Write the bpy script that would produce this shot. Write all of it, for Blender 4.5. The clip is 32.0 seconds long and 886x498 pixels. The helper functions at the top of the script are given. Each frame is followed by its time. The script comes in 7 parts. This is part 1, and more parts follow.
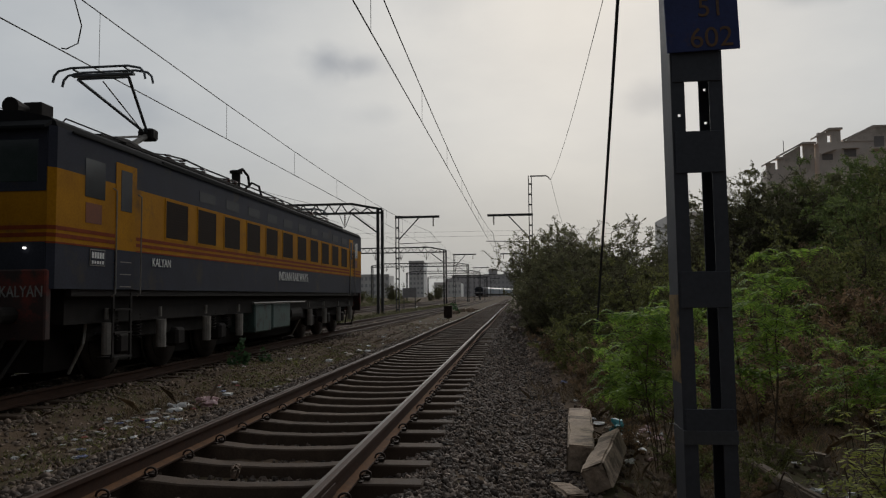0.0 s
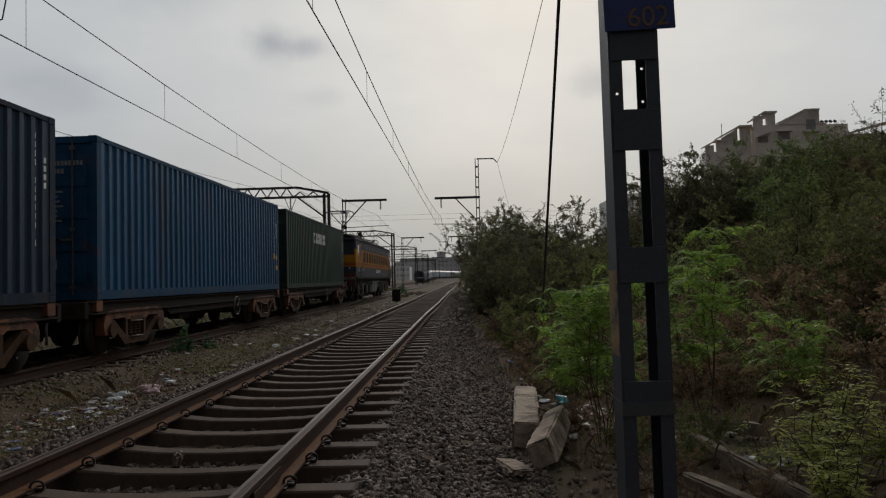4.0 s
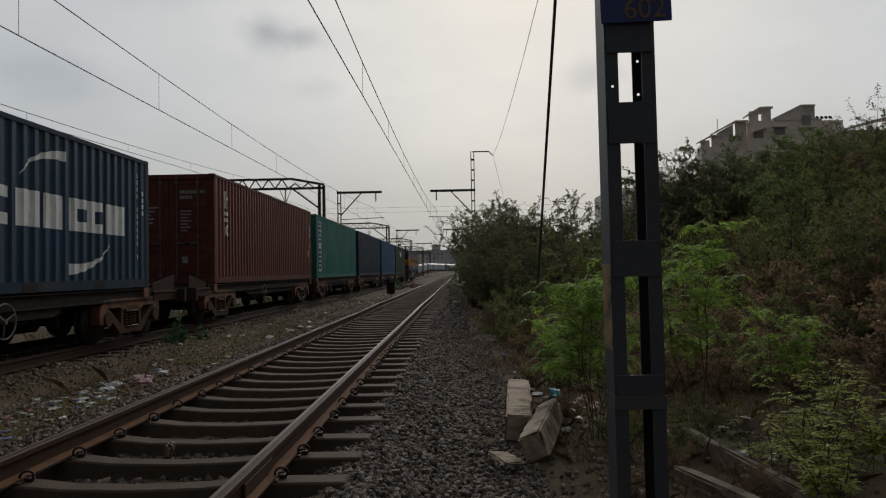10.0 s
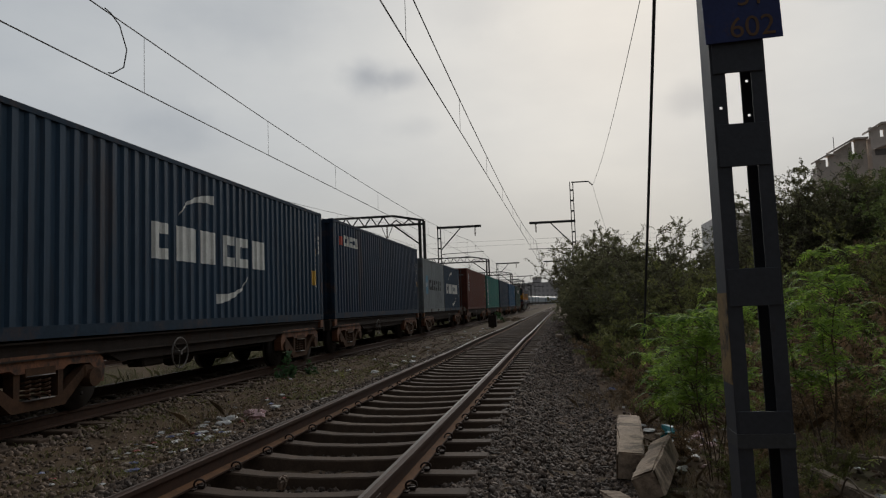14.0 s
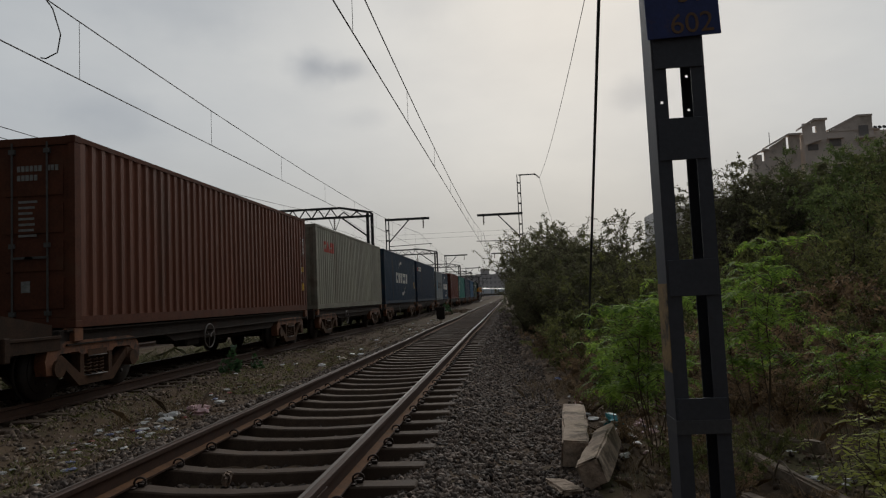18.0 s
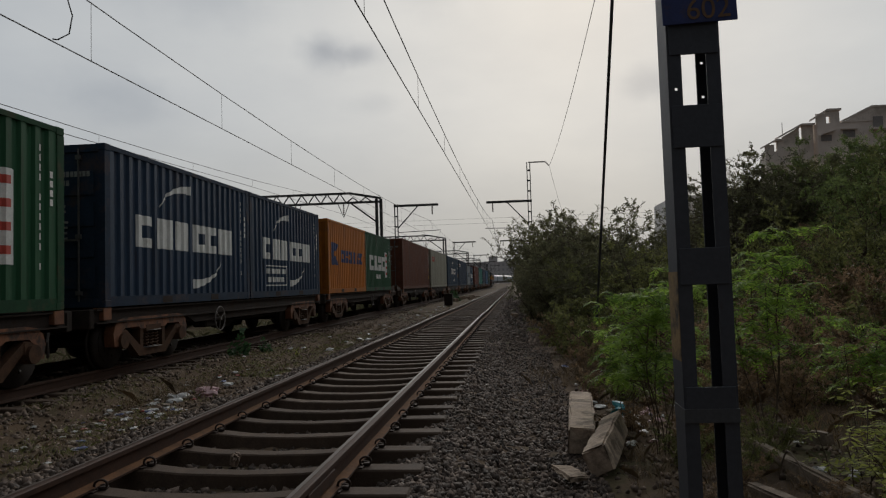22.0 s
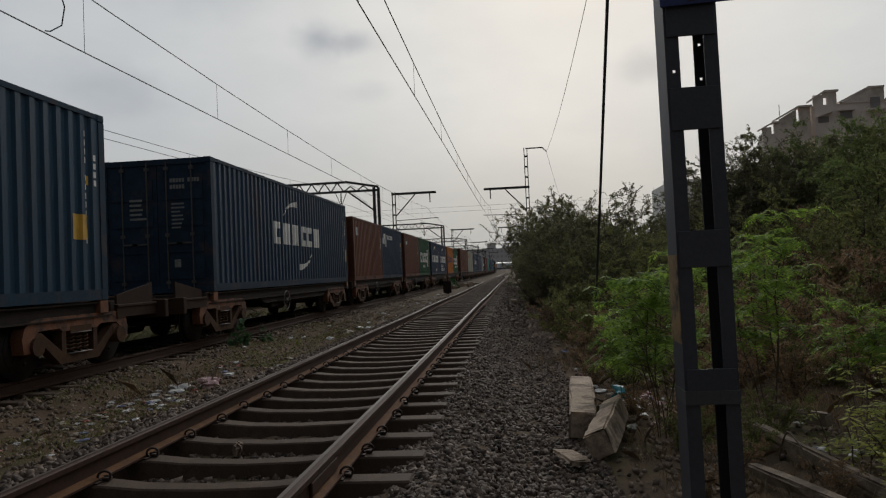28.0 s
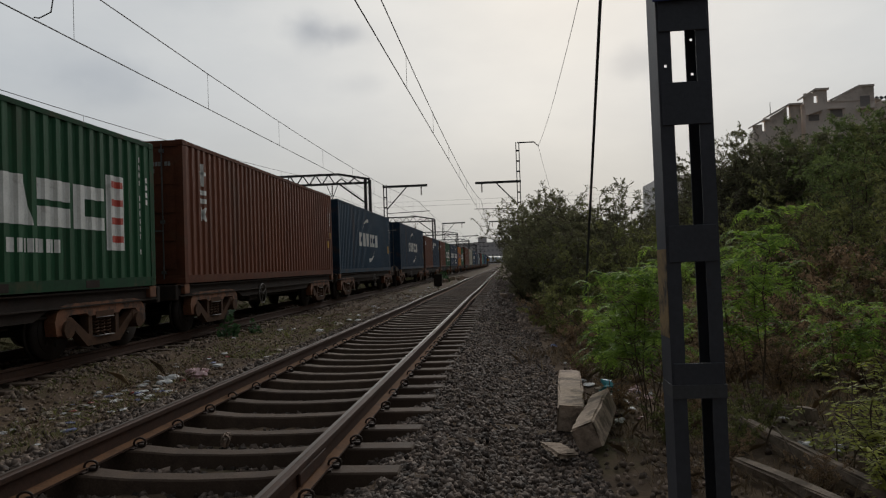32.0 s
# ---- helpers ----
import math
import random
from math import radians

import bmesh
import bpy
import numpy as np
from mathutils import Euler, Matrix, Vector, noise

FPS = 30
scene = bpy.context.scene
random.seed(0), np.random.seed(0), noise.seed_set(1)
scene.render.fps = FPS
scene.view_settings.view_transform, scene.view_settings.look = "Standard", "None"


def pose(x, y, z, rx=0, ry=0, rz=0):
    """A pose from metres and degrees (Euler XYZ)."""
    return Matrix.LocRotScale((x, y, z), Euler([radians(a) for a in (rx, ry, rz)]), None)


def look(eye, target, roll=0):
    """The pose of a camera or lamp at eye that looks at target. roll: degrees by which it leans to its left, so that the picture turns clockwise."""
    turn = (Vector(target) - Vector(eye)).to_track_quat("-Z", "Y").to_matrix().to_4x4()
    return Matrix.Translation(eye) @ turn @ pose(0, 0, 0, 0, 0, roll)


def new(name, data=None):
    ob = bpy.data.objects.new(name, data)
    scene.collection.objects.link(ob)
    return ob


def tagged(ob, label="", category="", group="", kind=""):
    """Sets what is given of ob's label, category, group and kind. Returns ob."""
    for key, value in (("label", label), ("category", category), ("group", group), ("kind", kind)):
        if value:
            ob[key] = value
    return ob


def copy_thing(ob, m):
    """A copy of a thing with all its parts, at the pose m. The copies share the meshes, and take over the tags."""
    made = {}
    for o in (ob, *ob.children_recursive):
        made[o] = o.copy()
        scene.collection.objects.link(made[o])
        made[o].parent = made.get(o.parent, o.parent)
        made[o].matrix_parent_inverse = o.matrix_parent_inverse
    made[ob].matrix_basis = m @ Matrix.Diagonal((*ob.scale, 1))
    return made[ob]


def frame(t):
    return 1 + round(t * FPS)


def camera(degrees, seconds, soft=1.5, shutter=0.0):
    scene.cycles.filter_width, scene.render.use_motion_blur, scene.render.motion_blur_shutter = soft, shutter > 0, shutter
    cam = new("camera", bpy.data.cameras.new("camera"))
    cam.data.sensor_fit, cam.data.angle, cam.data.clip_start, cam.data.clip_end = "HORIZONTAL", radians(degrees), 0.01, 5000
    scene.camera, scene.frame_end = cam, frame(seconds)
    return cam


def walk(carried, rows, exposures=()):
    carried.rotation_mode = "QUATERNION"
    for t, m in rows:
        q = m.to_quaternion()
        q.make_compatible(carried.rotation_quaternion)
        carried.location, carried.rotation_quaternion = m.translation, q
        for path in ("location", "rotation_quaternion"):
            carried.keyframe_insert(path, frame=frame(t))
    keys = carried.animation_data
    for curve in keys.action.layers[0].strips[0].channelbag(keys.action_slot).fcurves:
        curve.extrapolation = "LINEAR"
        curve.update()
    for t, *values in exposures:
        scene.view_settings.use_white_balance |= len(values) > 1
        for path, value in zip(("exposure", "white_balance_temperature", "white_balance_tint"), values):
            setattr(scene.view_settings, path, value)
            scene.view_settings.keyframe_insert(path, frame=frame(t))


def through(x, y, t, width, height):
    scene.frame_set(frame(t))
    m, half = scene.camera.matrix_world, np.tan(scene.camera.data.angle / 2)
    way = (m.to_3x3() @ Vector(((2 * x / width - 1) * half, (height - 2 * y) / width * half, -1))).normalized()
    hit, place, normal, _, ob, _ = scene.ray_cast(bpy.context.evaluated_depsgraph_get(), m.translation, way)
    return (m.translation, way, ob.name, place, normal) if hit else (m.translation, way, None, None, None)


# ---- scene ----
cam = camera(63.71, 32.0, soft=1.2)
PATH = [
    (0.0, 2.087, -0.043, 1.181, 93.76, 0.63, 5.83),
    (0.5, 2.098, -0.040, 1.172, 93.77, 1.54, 4.16),
    (1.0, 2.108, -0.042, 1.162, 92.85, 1.74, 3.39),
    (1.5, 2.113, -0.039, 1.162, 93.14, 1.87, 2.91),
    (2.0, 2.114, -0.037, 1.162, 93.08, 1.77, 2.69),
    (2.5, 2.114, -0.036, 1.160, 92.74, 1.60, 2.69),
    (3.0, 2.115, -0.035, 1.160, 92.76, 1.31, 2.28),
    (3.5, 2.113, -0.033, 1.157, 92.35, 1.27, 1.83),
    (5.5, 2.124, -0.026, 1.159, 92.35, 1.90, 1.71),
    (6.0, 2.124, -0.025, 1.157, 92.09, 1.78, 1.53),
    (6.5, 2.127, -0.024, 1.160, 92.50, 1.60, 1.44),
    (7.0, 2.129, -0.025, 1.156, 92.09, 1.36, 1.01),
    (7.5, 2.130, -0.025, 1.159, 92.58, 1.36, 1.04),
    (8.0, 2.129, -0.026, 1.158, 92.38, 1.66, 1.79),
    (8.5, 2.128, -0.020, 1.157, 92.41, 1.72, 1.89),
    (9.0, 2.125, -0.015, 1.160, 92.56, 1.46, 2.15),
    (9.5, 2.125, -0.013, 1.157, 92.18, 0.90, 2.05),
    (10.0, 2.123, -0.012, 1.154, 91.76, 1.03, 1.29),
    (10.5, 2.123, -0.014, 1.152, 91.55, 0.95, 2.53),
    (11.0, 2.125, -0.014, 1.153, 91.61, 1.10, 2.57),
    (11.5, 2.118, -0.020, 1.148, 92.19, 0.33, 3.46),
    (12.0, 2.119, -0.017, 1.158, 93.03, 0.68, 3.35),
    (12.5, 2.116, -0.004, 1.158, 92.76, 0.89, 6.37),
    (13.0, 2.119, -0.001, 1.160, 94.23, 2.48, 9.06),
    (13.2, 2.131, 0.004, 1.168, 95.80, 1.07, 13.39),
    (13.5, 2.117, 0.005, 1.161, 95.11, 2.08, 10.18),
    (15.5, 2.095, -0.000, 1.150, 94.29, 1.81, 8.59),
    (16.0, 2.099, -0.006, 1.147, 94.04, 1.25, 7.79),
    (16.5, 2.104, 0.002, 1.147, 93.66, 1.47, 6.90),
    (17.0, 2.105, 0.003, 1.150, 94.14, 1.62, 6.39),
    (17.5, 2.110, 0.007, 1.153, 93.78, 1.89, 5.57),
    (18.0, 2.113, 0.013, 1.154, 93.87, 2.42, 5.24),
    (18.5, 2.109, 0.017, 1.153, 93.32, 2.34, 5.96),
    (19.0, 2.108, 0.015, 1.149, 93.18, 2.04, 5.17),
    (19.5, 2.116, 0.023, 1.147, 92.86, 1.67, 3.97),
    (20.0, 2.117, 0.025, 1.146, 92.54, 1.90, 3.88),
    (20.5, 2.112, 0.025, 1.147, 92.91, 1.62, 4.75),
    (21.0, 2.105, 0.020, 1.150, 93.32, 1.78, 5.58),
    (21.5, 2.105, 0.016, 1.151, 93.19, 1.91, 5.96),
    (22.0, 2.104, 0.018, 1.147, 92.82, 1.62, 5.87),
    (22.5, 2.104, 0.021, 1.147, 93.00, 1.72, 5.81),
    (23.0, 2.112, 0.024, 1.151, 93.26, 2.42, 5.07),
    (23.5, 2.112, 0.020, 1.151, 93.44, 2.38, 4.85),
    (24.0, 2.108, 0.019, 1.143, 92.50, 2.00, 5.07),
    (24.5, 2.106, 0.019, 1.144, 92.29, 2.29, 4.87),
    (25.0, 2.103, 0.016, 1.147, 92.08, 3.42, 5.17),
    (25.5, 2.103, 0.022, 1.143, 92.13, 2.93, 4.63),
    (27.5, 2.103, 0.022, 1.143, 91.88, 2.44, 4.78),
    (28.0, 2.099, 0.023, 1.142, 91.82, 2.49, 5.77),
    (28.5, 2.097, 0.025, 1.142, 91.63, 2.61, 5.74),
    (29.0, 2.099, 0.025, 1.141, 91.55, 2.59, 5.66),
    (29.5, 2.104, 0.025, 1.145, 92.07, 2.79, 5.72),
    (30.0, 2.104, 0.028, 1.142, 91.72, 2.07, 5.04),
    (30.5, 2.100, 0.030, 1.143, 91.62, 2.20, 5.19),
    (31.0, 2.100, 0.030, 1.143, 91.62, 2.13, 5.30),
    (31.5, 2.100, 0.027, 1.139, 91.25, 2.15, 5.11),
    (32.0, 2.103, 0.024, 1.135, 91.27, 1.91, 5.02),
]
walk(cam, [(t, pose(x, y, z, a, b, c)) for t, x, y, z, a, b, c in PATH], exposures=[(0.0, 0.0), (3.0, 0.03), (8.0, 0.10), (13.0, 0.08), (16.0, 0.0), (20.0, 0.0), (25.0, 0.08), (28.0, 0.12), (31.0, 0.18), (32.0, 0.18)])


# ---------- world and light ----------
world = bpy.data.worlds.new("hazy_overcast_sky")
scene.world = world
world.use_nodes = True
wn, wl = world.node_tree.nodes, world.node_tree.links
wn.clear()


def wnode(kind, **values):
    n = wn.new(kind)
    for key, value in values.items():
        n.inputs[key].default_value = value
    return n


SUN_AZ, SUN_EL = radians(6.0), radians(26.0)      # to the right of straight ahead
SUN_DIR = Vector((math.sin(SUN_AZ) * math.cos(SUN_EL), math.cos(SUN_AZ) * math.cos(SUN_EL), math.sin(SUN_EL)))
sky = wn.new("ShaderNodeTexSky")
sky.sky_type, sky.sun_disc = "NISHITA", False
sky.sun_elevation, sky.sun_rotation = SUN_EL, SUN_AZ
sky.air_density, sky.dust_density, sky.ozone_density = 1.4, 6.0, 1.0
wco = wn.new("ShaderNodeTexCoord")
wdot = wn.new("ShaderNodeVectorMath")
wdot.operation = "DOT_PRODUCT"
wdot.inputs[1].default_value = SUN_DIR
wl.new(wco.outputs["Generated"], wdot.inputs[0])
wramp = wn.new("ShaderNodeValToRGB")               # cloud deck, brighter towards the veiled sun
wstops = wramp.color_ramp.elements
wstops[0].color = (0.072, 0.078, 0.086, 1)
wstops[1].color = (0.635, 0.645, 0.645, 1)
for at_, c in ((0.36, (0.138, 0.149, 0.163)), (0.60, (0.29, 0.313, 0.338)), (0.86, (0.475, 0.505, 0.535)), (0.94, (0.57, 0.59, 0.602))):
    wstops.new(at_).color = (*c, 1)
wmap = wn.new("ShaderNodeMapRange")
wmap.inputs["From Min"].default_value, wmap.inputs["From Max"].default_value = -1.0, 1.0
wl.new(wdot.outputs["Value"], wmap.inputs["Value"])
wl.new(wmap.outputs["Result"], wramp.inputs["Fac"])
wstretch = wn.new("ShaderNodeMapping")
wstretch.inputs["Scale"].default_value = (1.0, 1.0, 2.4)
wl.new(wco.outputs["Generated"], wstretch.inputs["Vector"])
wnoise = wnode("ShaderNodeTexNoise", Scale=3.2, Detail=5.0, Roughness=0.55)
wl.new(wstretch.outputs["Vector"], wnoise.inputs["Vector"])
wcl = wn.new("ShaderNodeMapRange")
wcl.inputs["From Min"].default_value, wcl.inputs["From Max"].default_value = 0.3, 0.7
wcl.inputs["To Min"].default_value, wcl.inputs["To Max"].default_value = 0.90, 1.05
wl.new(wnoise.outputs["Fac"], wcl.inputs["Value"])


def cloud(direction, size, depth):
    """A darker scrap of cloud in the deck, towards direction."""
    off = wn.new("ShaderNodeVectorMath")
    off.operation = "SUBTRACT"
    off.inputs[1].default_value = Vector(direction).normalized()
    wl.new(wco.outputs["Generated"], off.inputs[0])
    sc = wn.new("ShaderNodeVectorMath")
    sc.operation = "MULTIPLY"
    sc.inputs[1].default_value = (1 / size[0], 1 / size[0], 1 / size[1])
    wl.new(off.outputs[0], sc.inputs[0])
    fray = wnode("ShaderNodeTexNoise", Scale=16.0, Detail=4.0)
    wl.new(wco.outputs["Generated"], fray.inputs["Vector"])
    ln = wn.new("ShaderNodeVectorMath")
    ln.operation = "LENGTH"
    wl.new(sc.outputs[0], ln.inputs[0])
    add = wn.new("ShaderNodeMath")
    add.operation = "ADD"
    wl.new(ln.outputs["Value"], add.inputs[0])
    wl.new(fray.outputs["Fac"], add.inputs[1])
    rng_ = wn.new("ShaderNodeMapRange")
    rng_.interpolation_type = "SMOOTHSTEP"
    rng_.inputs["From Min"].default_value, rng_.inputs["From Max"].default_value = 0.55, 1.55
    rng_.inputs["To Min"].default_value, rng_.inputs["To Max"].default_value = 1.0 - depth, 1.0
    wl.new(add.outputs[0], rng_.inputs["Value"])
    return rng_.outputs["Result"]


shade = wcl.outputs["Result"]
for where, size, depth in (((-0.268, 1, 0.345), (0.048, 0.034), 0.36), ((-0.222, 1, 0.335), (0.045, 0.02), 0.28), ((-0.60, 1, 0.30), (0.10, 0.045), 0.16), ((-0.10, 1, 0.43), (0.09, 0.05), 0.12), ((-0.45, 1, 0.45), (0.14, 0.06), 0.12),
                           ((0.19, 1, 0.27), (0.06, 0.03), 0.2), ((0.42, 1, 0.42), (0.08, 0.03), 0.26), ((-0.2, 1, 0.26), (0.05, 0.02), 0.1)):
    m_ = wn.new("ShaderNodeMath")
    m_.operation = "MULTIPLY"
    wl.new(shade, m_.inputs[0])
    wl.new(cloud(where, size, depth), m_.inputs[1])
    shade = m_.outputs[0]
wsep = wn.new("ShaderNodeSeparateXYZ")              # thicker haze low over the horizon
wl.new(wco.outputs["Generated"], wsep.inputs[0])
whaze = wn.new("ShaderNodeCombineXYZ")
for k_, low in enumerate((0.835, 0.81, 0.765)):
    hz_ = wn.new("ShaderNodeMapRange")
    hz_.interpolation_type = "SMOOTHSTEP"
    hz_.inputs["From Min"].default_value, hz_.inputs["From Max"].default_value = 0.0, 0.26
    hz_.inputs["To Min"].default_value, hz_.inputs["To Max"].default_value = low, 1.0
    wl.new(wsep.outputs["Z"], hz_.inputs["Value"])
    wl.new(hz_.outputs["Result"], whaze.inputs[k_])
wtint = wn.new("ShaderNodeCombineXYZ")              # thicker cloud is greyer blue
for k_, power in enumerate((1.12, 1.0, 0.80)):
    pw = wn.new("ShaderNodeMath")
    pw.operation = "POWER"
    pw.inputs[1].default_value = power
    wl.new(shade, pw.inputs[0])
    wl.new(pw.outputs[0], wtint.inputs[k_])
wdeck = wn.new("ShaderNodeVectorMath")
wdeck.operation = "MULTIPLY"
wl.new(wramp.outputs["Color"], wdeck.inputs[0])
wl.new(wtint.outputs[0], wdeck.inputs[1])
wveil = wn.new("ShaderNodeVectorMath")
wveil.operation = "MULTIPLY"
wl.new(wdeck.outputs[0], wveil.inputs[0])
wl.new(whaze.outputs[0], wveil.inputs[1])
bg_deck = wnode("ShaderNodeBackground", Strength=1.0)
wl.new(wveil.outputs[0], bg_deck.inputs["Color"])
bg_sky = wnode("ShaderNodeBackground", Strength=0.03)
wl.new(sky.outputs["Color"], bg_sky.inputs["Color"])
wmix = wnode("ShaderNodeMixShader", Fac=0.9)
wl.new(bg_sky.outputs[0], wmix.inputs[1])
wl.new(bg_deck.outputs[0], wmix.inputs[2])
wout = wn.new("ShaderNodeOutputWorld")
wl.new(wmix.outputs[0], wout.inputs["Surface"])
sun = new("sun", bpy.data.lights.new("sun", "SUN"))
sun.data.energy, sun.data.angle, sun.data.color = 0.95, radians(28), (1.0, 0.965, 0.92)
sun.matrix_world = look((0, 0, 30), Vector((0, 0, 30)) - SUN_DIR)


# ---------- materials ----------
def material(name, col, col2=None, rough=0.7, metal=0.0, scale=6.0, fine=60.0, bump=0.15, spec=0.4, dirt=None, dirt_at=0.6, stretch=(1, 1, 1), by_object=0.0, by_island=0.0, glow=0.0, streak=None, streak_at=0.56):
    """Base colour mixed from col and col2 by a coarse and a fine noise, with dirt patches, run-off streaks, relief and changing gloss."""
    m = bpy.data.materials.new(name)
    m.use_nodes = True
    nd, lk = m.node_tree.nodes, m.node_tree.links
    b = nd["Principled BSDF"]
    col2 = col2 or tuple(c * 0.7 for c in col)
    tc = nd.new("ShaderNodeTexCoord")
    mp = nd.new("ShaderNodeMapping")
    mp.inputs["Scale"].default_value = stretch
    lk.new(tc.outputs["Object"], mp.inputs["Vector"])
    n1 = nd.new("ShaderNodeTexNoise")
    n1.inputs["Scale"].default_value, n1.inputs["Detail"].default_value = scale, 6.0
    n2 = nd.new("ShaderNodeTexNoise")
    n2.inputs["Scale"].default_value, n2.inputs["Detail"].default_value = fine, 4.0
    for n in (n1, n2):
        lk.new(mp.outputs[0], n.inputs["Vector"])
    mixn = nd.new("ShaderNodeMix")
    mixn.data_type = "FLOAT"
    mixn.inputs[0].default_value = 0.4
    lk.new(n1.outputs["Fac"], mixn.inputs[2])
    lk.new(n2.outputs["Fac"], mixn.inputs[3])
    rp = nd.new("ShaderNodeValToRGB")
    rp.color_ramp.elements[0].position, rp.color_ramp.elements[1].position = 0.36, 0.64
    rp.color_ramp.elements[0].color, rp.color_ramp.elements[1].color = (*col2, 1), (*col, 1)
    lk.new(mixn.outputs[0], rp.inputs["Fac"])
    out = rp.outputs["Color"]
    if dirt:
        n3 = nd.new("ShaderNodeTexNoise")
        n3.inputs["Scale"].default_value, n3.inputs["Detail"].default_value = scale * 0.6, 8.0
        n3.inputs["Roughness"].default_value = 0.7
        lk.new(mp.outputs[0], n3.inputs["Vector"])
        r3 = nd.new("ShaderNodeMapRange")
        r3.inputs["From Min"].default_value, r3.inputs["From Max"].default_value = dirt_at - 0.05, dirt_at + 0.09
        lk.new(n3.outputs["Fac"], r3.inputs["Value"])
        mx = nd.new("ShaderNodeMix")
        mx.data_type = "RGBA"
        lk.new(r3.outputs["Result"], mx.inputs[0])
        lk.new(out, mx.inputs[6])
        mx.inputs[7].default_value = (*dirt, 1)
        out = mx.outputs[2]
    if streak:
        ms = nd.new("ShaderNodeMapping")
        ms.inputs["Scale"].default_value = (5.0, 5.0, 0.35)
        lk.new(tc.outputs["Object"], ms.inputs["Vector"])
        n5 = nd.new("ShaderNodeTexNoise")
        n5.inputs["Scale"].default_value, n5.inputs["Detail"].default_value, n5.inputs["Roughness"].default_value = 1.5, 5.0, 0.65
        lk.new(ms.outputs[0], n5.inputs["Vector"])
        for lo_, hi_, most, tint in ((streak_at, streak_at + 0.14, 0.62, streak), (0.42, 0.30, 0.30, tuple(min(1, 1.45 * c + 0.03) for c in col))):
            r5 = nd.new("ShaderNodeMapRange")
            r5.inputs["From Min"].default_value, r5.inputs["From Max"].default_value = lo_, hi_
            r5.inputs["To Max"].default_value = most
            lk.new(n5.outputs["Fac"], r5.inputs["Value"])
            mx = nd.new("ShaderNodeMix")
            mx.data_type = "RGBA"
            lk.new(r5.outputs["Result"], mx.inputs[0])
            lk.new(out, mx.inputs[6])
            mx.inputs[7].default_value = (*tint, 1)
            out = mx.outputs[2]
    for amount, node, socket in ((by_object, "ShaderNodeObjectInfo", "Random"), (by_island, "ShaderNodeNewGeometry", "Random Per Island")):
        if amount:
            oi = nd.new(node)
            r4 = nd.new("ShaderNodeMapRange")
            r4.inputs["To Min"].default_value, r4.inputs["To Max"].default_value = 1 - amount, 1 + amount
            lk.new(oi.outputs[socket], r4.inputs["Value"])
            sc = nd.new("ShaderNodeVectorMath")
            sc.operation = "SCALE"
            lk.new(out, sc.inputs[0])
            lk.new(r4.outputs["Result"], sc.inputs["Scale"])
            out = sc.outputs[0]
    lk.new(out, b.inputs["Base Color"])
    rr = nd.new("ShaderNodeMapRange")
    rr.inputs["To Min"].default_value, rr.inputs["To Max"].default_value = max(0.05, rough - 0.12), min(1, rough + 0.12)
    lk.new(n1.outputs["Fac"], rr.inputs["Value"])
    lk.new(rr.outputs["Result"], b.inputs["Roughness"])
    b.inputs["Metallic"].default_value = metal
    b.inputs["Specular IOR Level"].default_value = spec
    if bump:
        bp = nd.new("ShaderNodeBump")
        bp.inputs["Strength"].default_value, bp.inputs["Distance"].default_value = bump, 0.02
        lk.new(mixn.outputs[0], bp.inputs["Height"])
        lk.new(bp.outputs[0], b.inputs["Normal"])
    if glow:
        b.inputs["Emission Color"].default_value, b.inputs["Emission Strength"].default_value = (*col, 1), glow
    return m


def leaf_material(name, col, col2, through=0.35):
    m = bpy.data.materials.new(name)
    m.use_nodes = True
    nd, lk = m.node_tree.nodes, m.node_tree.links
    b = nd["Principled BSDF"]
    ge = nd.new("ShaderNodeNewGeometry")
    tc = nd.new("ShaderNodeTexCoord")
    n1 = nd.new("ShaderNodeTexNoise")
    n1.inputs["Scale"].default_value, n1.inputs["Detail"].default_value = 1.6, 3.0
    lk.new(tc.outputs["Object"], n1.inputs["Vector"])
    ad = nd.new("ShaderNodeMath")
    ad.operation = "MULTIPLY_ADD"
    ad.inputs[1].default_value = 0.5
    lk.new(ge.outputs["Random Per Island"], ad.inputs[0])
    lk.new(n1.outputs["Fac"], ad.inputs[2])
    rp = nd.new("ShaderNodeValToRGB")
    rp.color_ramp.elements[0].position, rp.color_ramp.elements[1].position = 0.45, 0.98
    rp.color_ramp.elements[0].color, rp.color_ramp.elements[1].color = (*col2, 1), (*col, 1)
    lk.new(ad.outputs[0], rp.inputs["Fac"])
    lk.new(rp.outputs["Color"], b.inputs["Base Color"])
    b.inputs["Roughness"].default_value = 0.6
    b.inputs["Specular IOR Level"].default_value = 0.25
    tr = nd.new("ShaderNodeBsdfTranslucent")
    lk.new(rp.outputs["Color"], tr.inputs["Color"])
    mx = nd.new("ShaderNodeMixShader")
    mx.inputs[0].default_value = through
    lk.new(b.outputs[0], mx.inputs[1])
    lk.new(tr.outputs[0], mx.inputs[2])
    lk.new(mx.outputs[0], nd["Material Output"].inputs["Surface"])
    return m


def glass_material(name, col, rough=0.1):
    m = material(name, col, rough=rough, bump=0.0, spec=0.6)
    return m


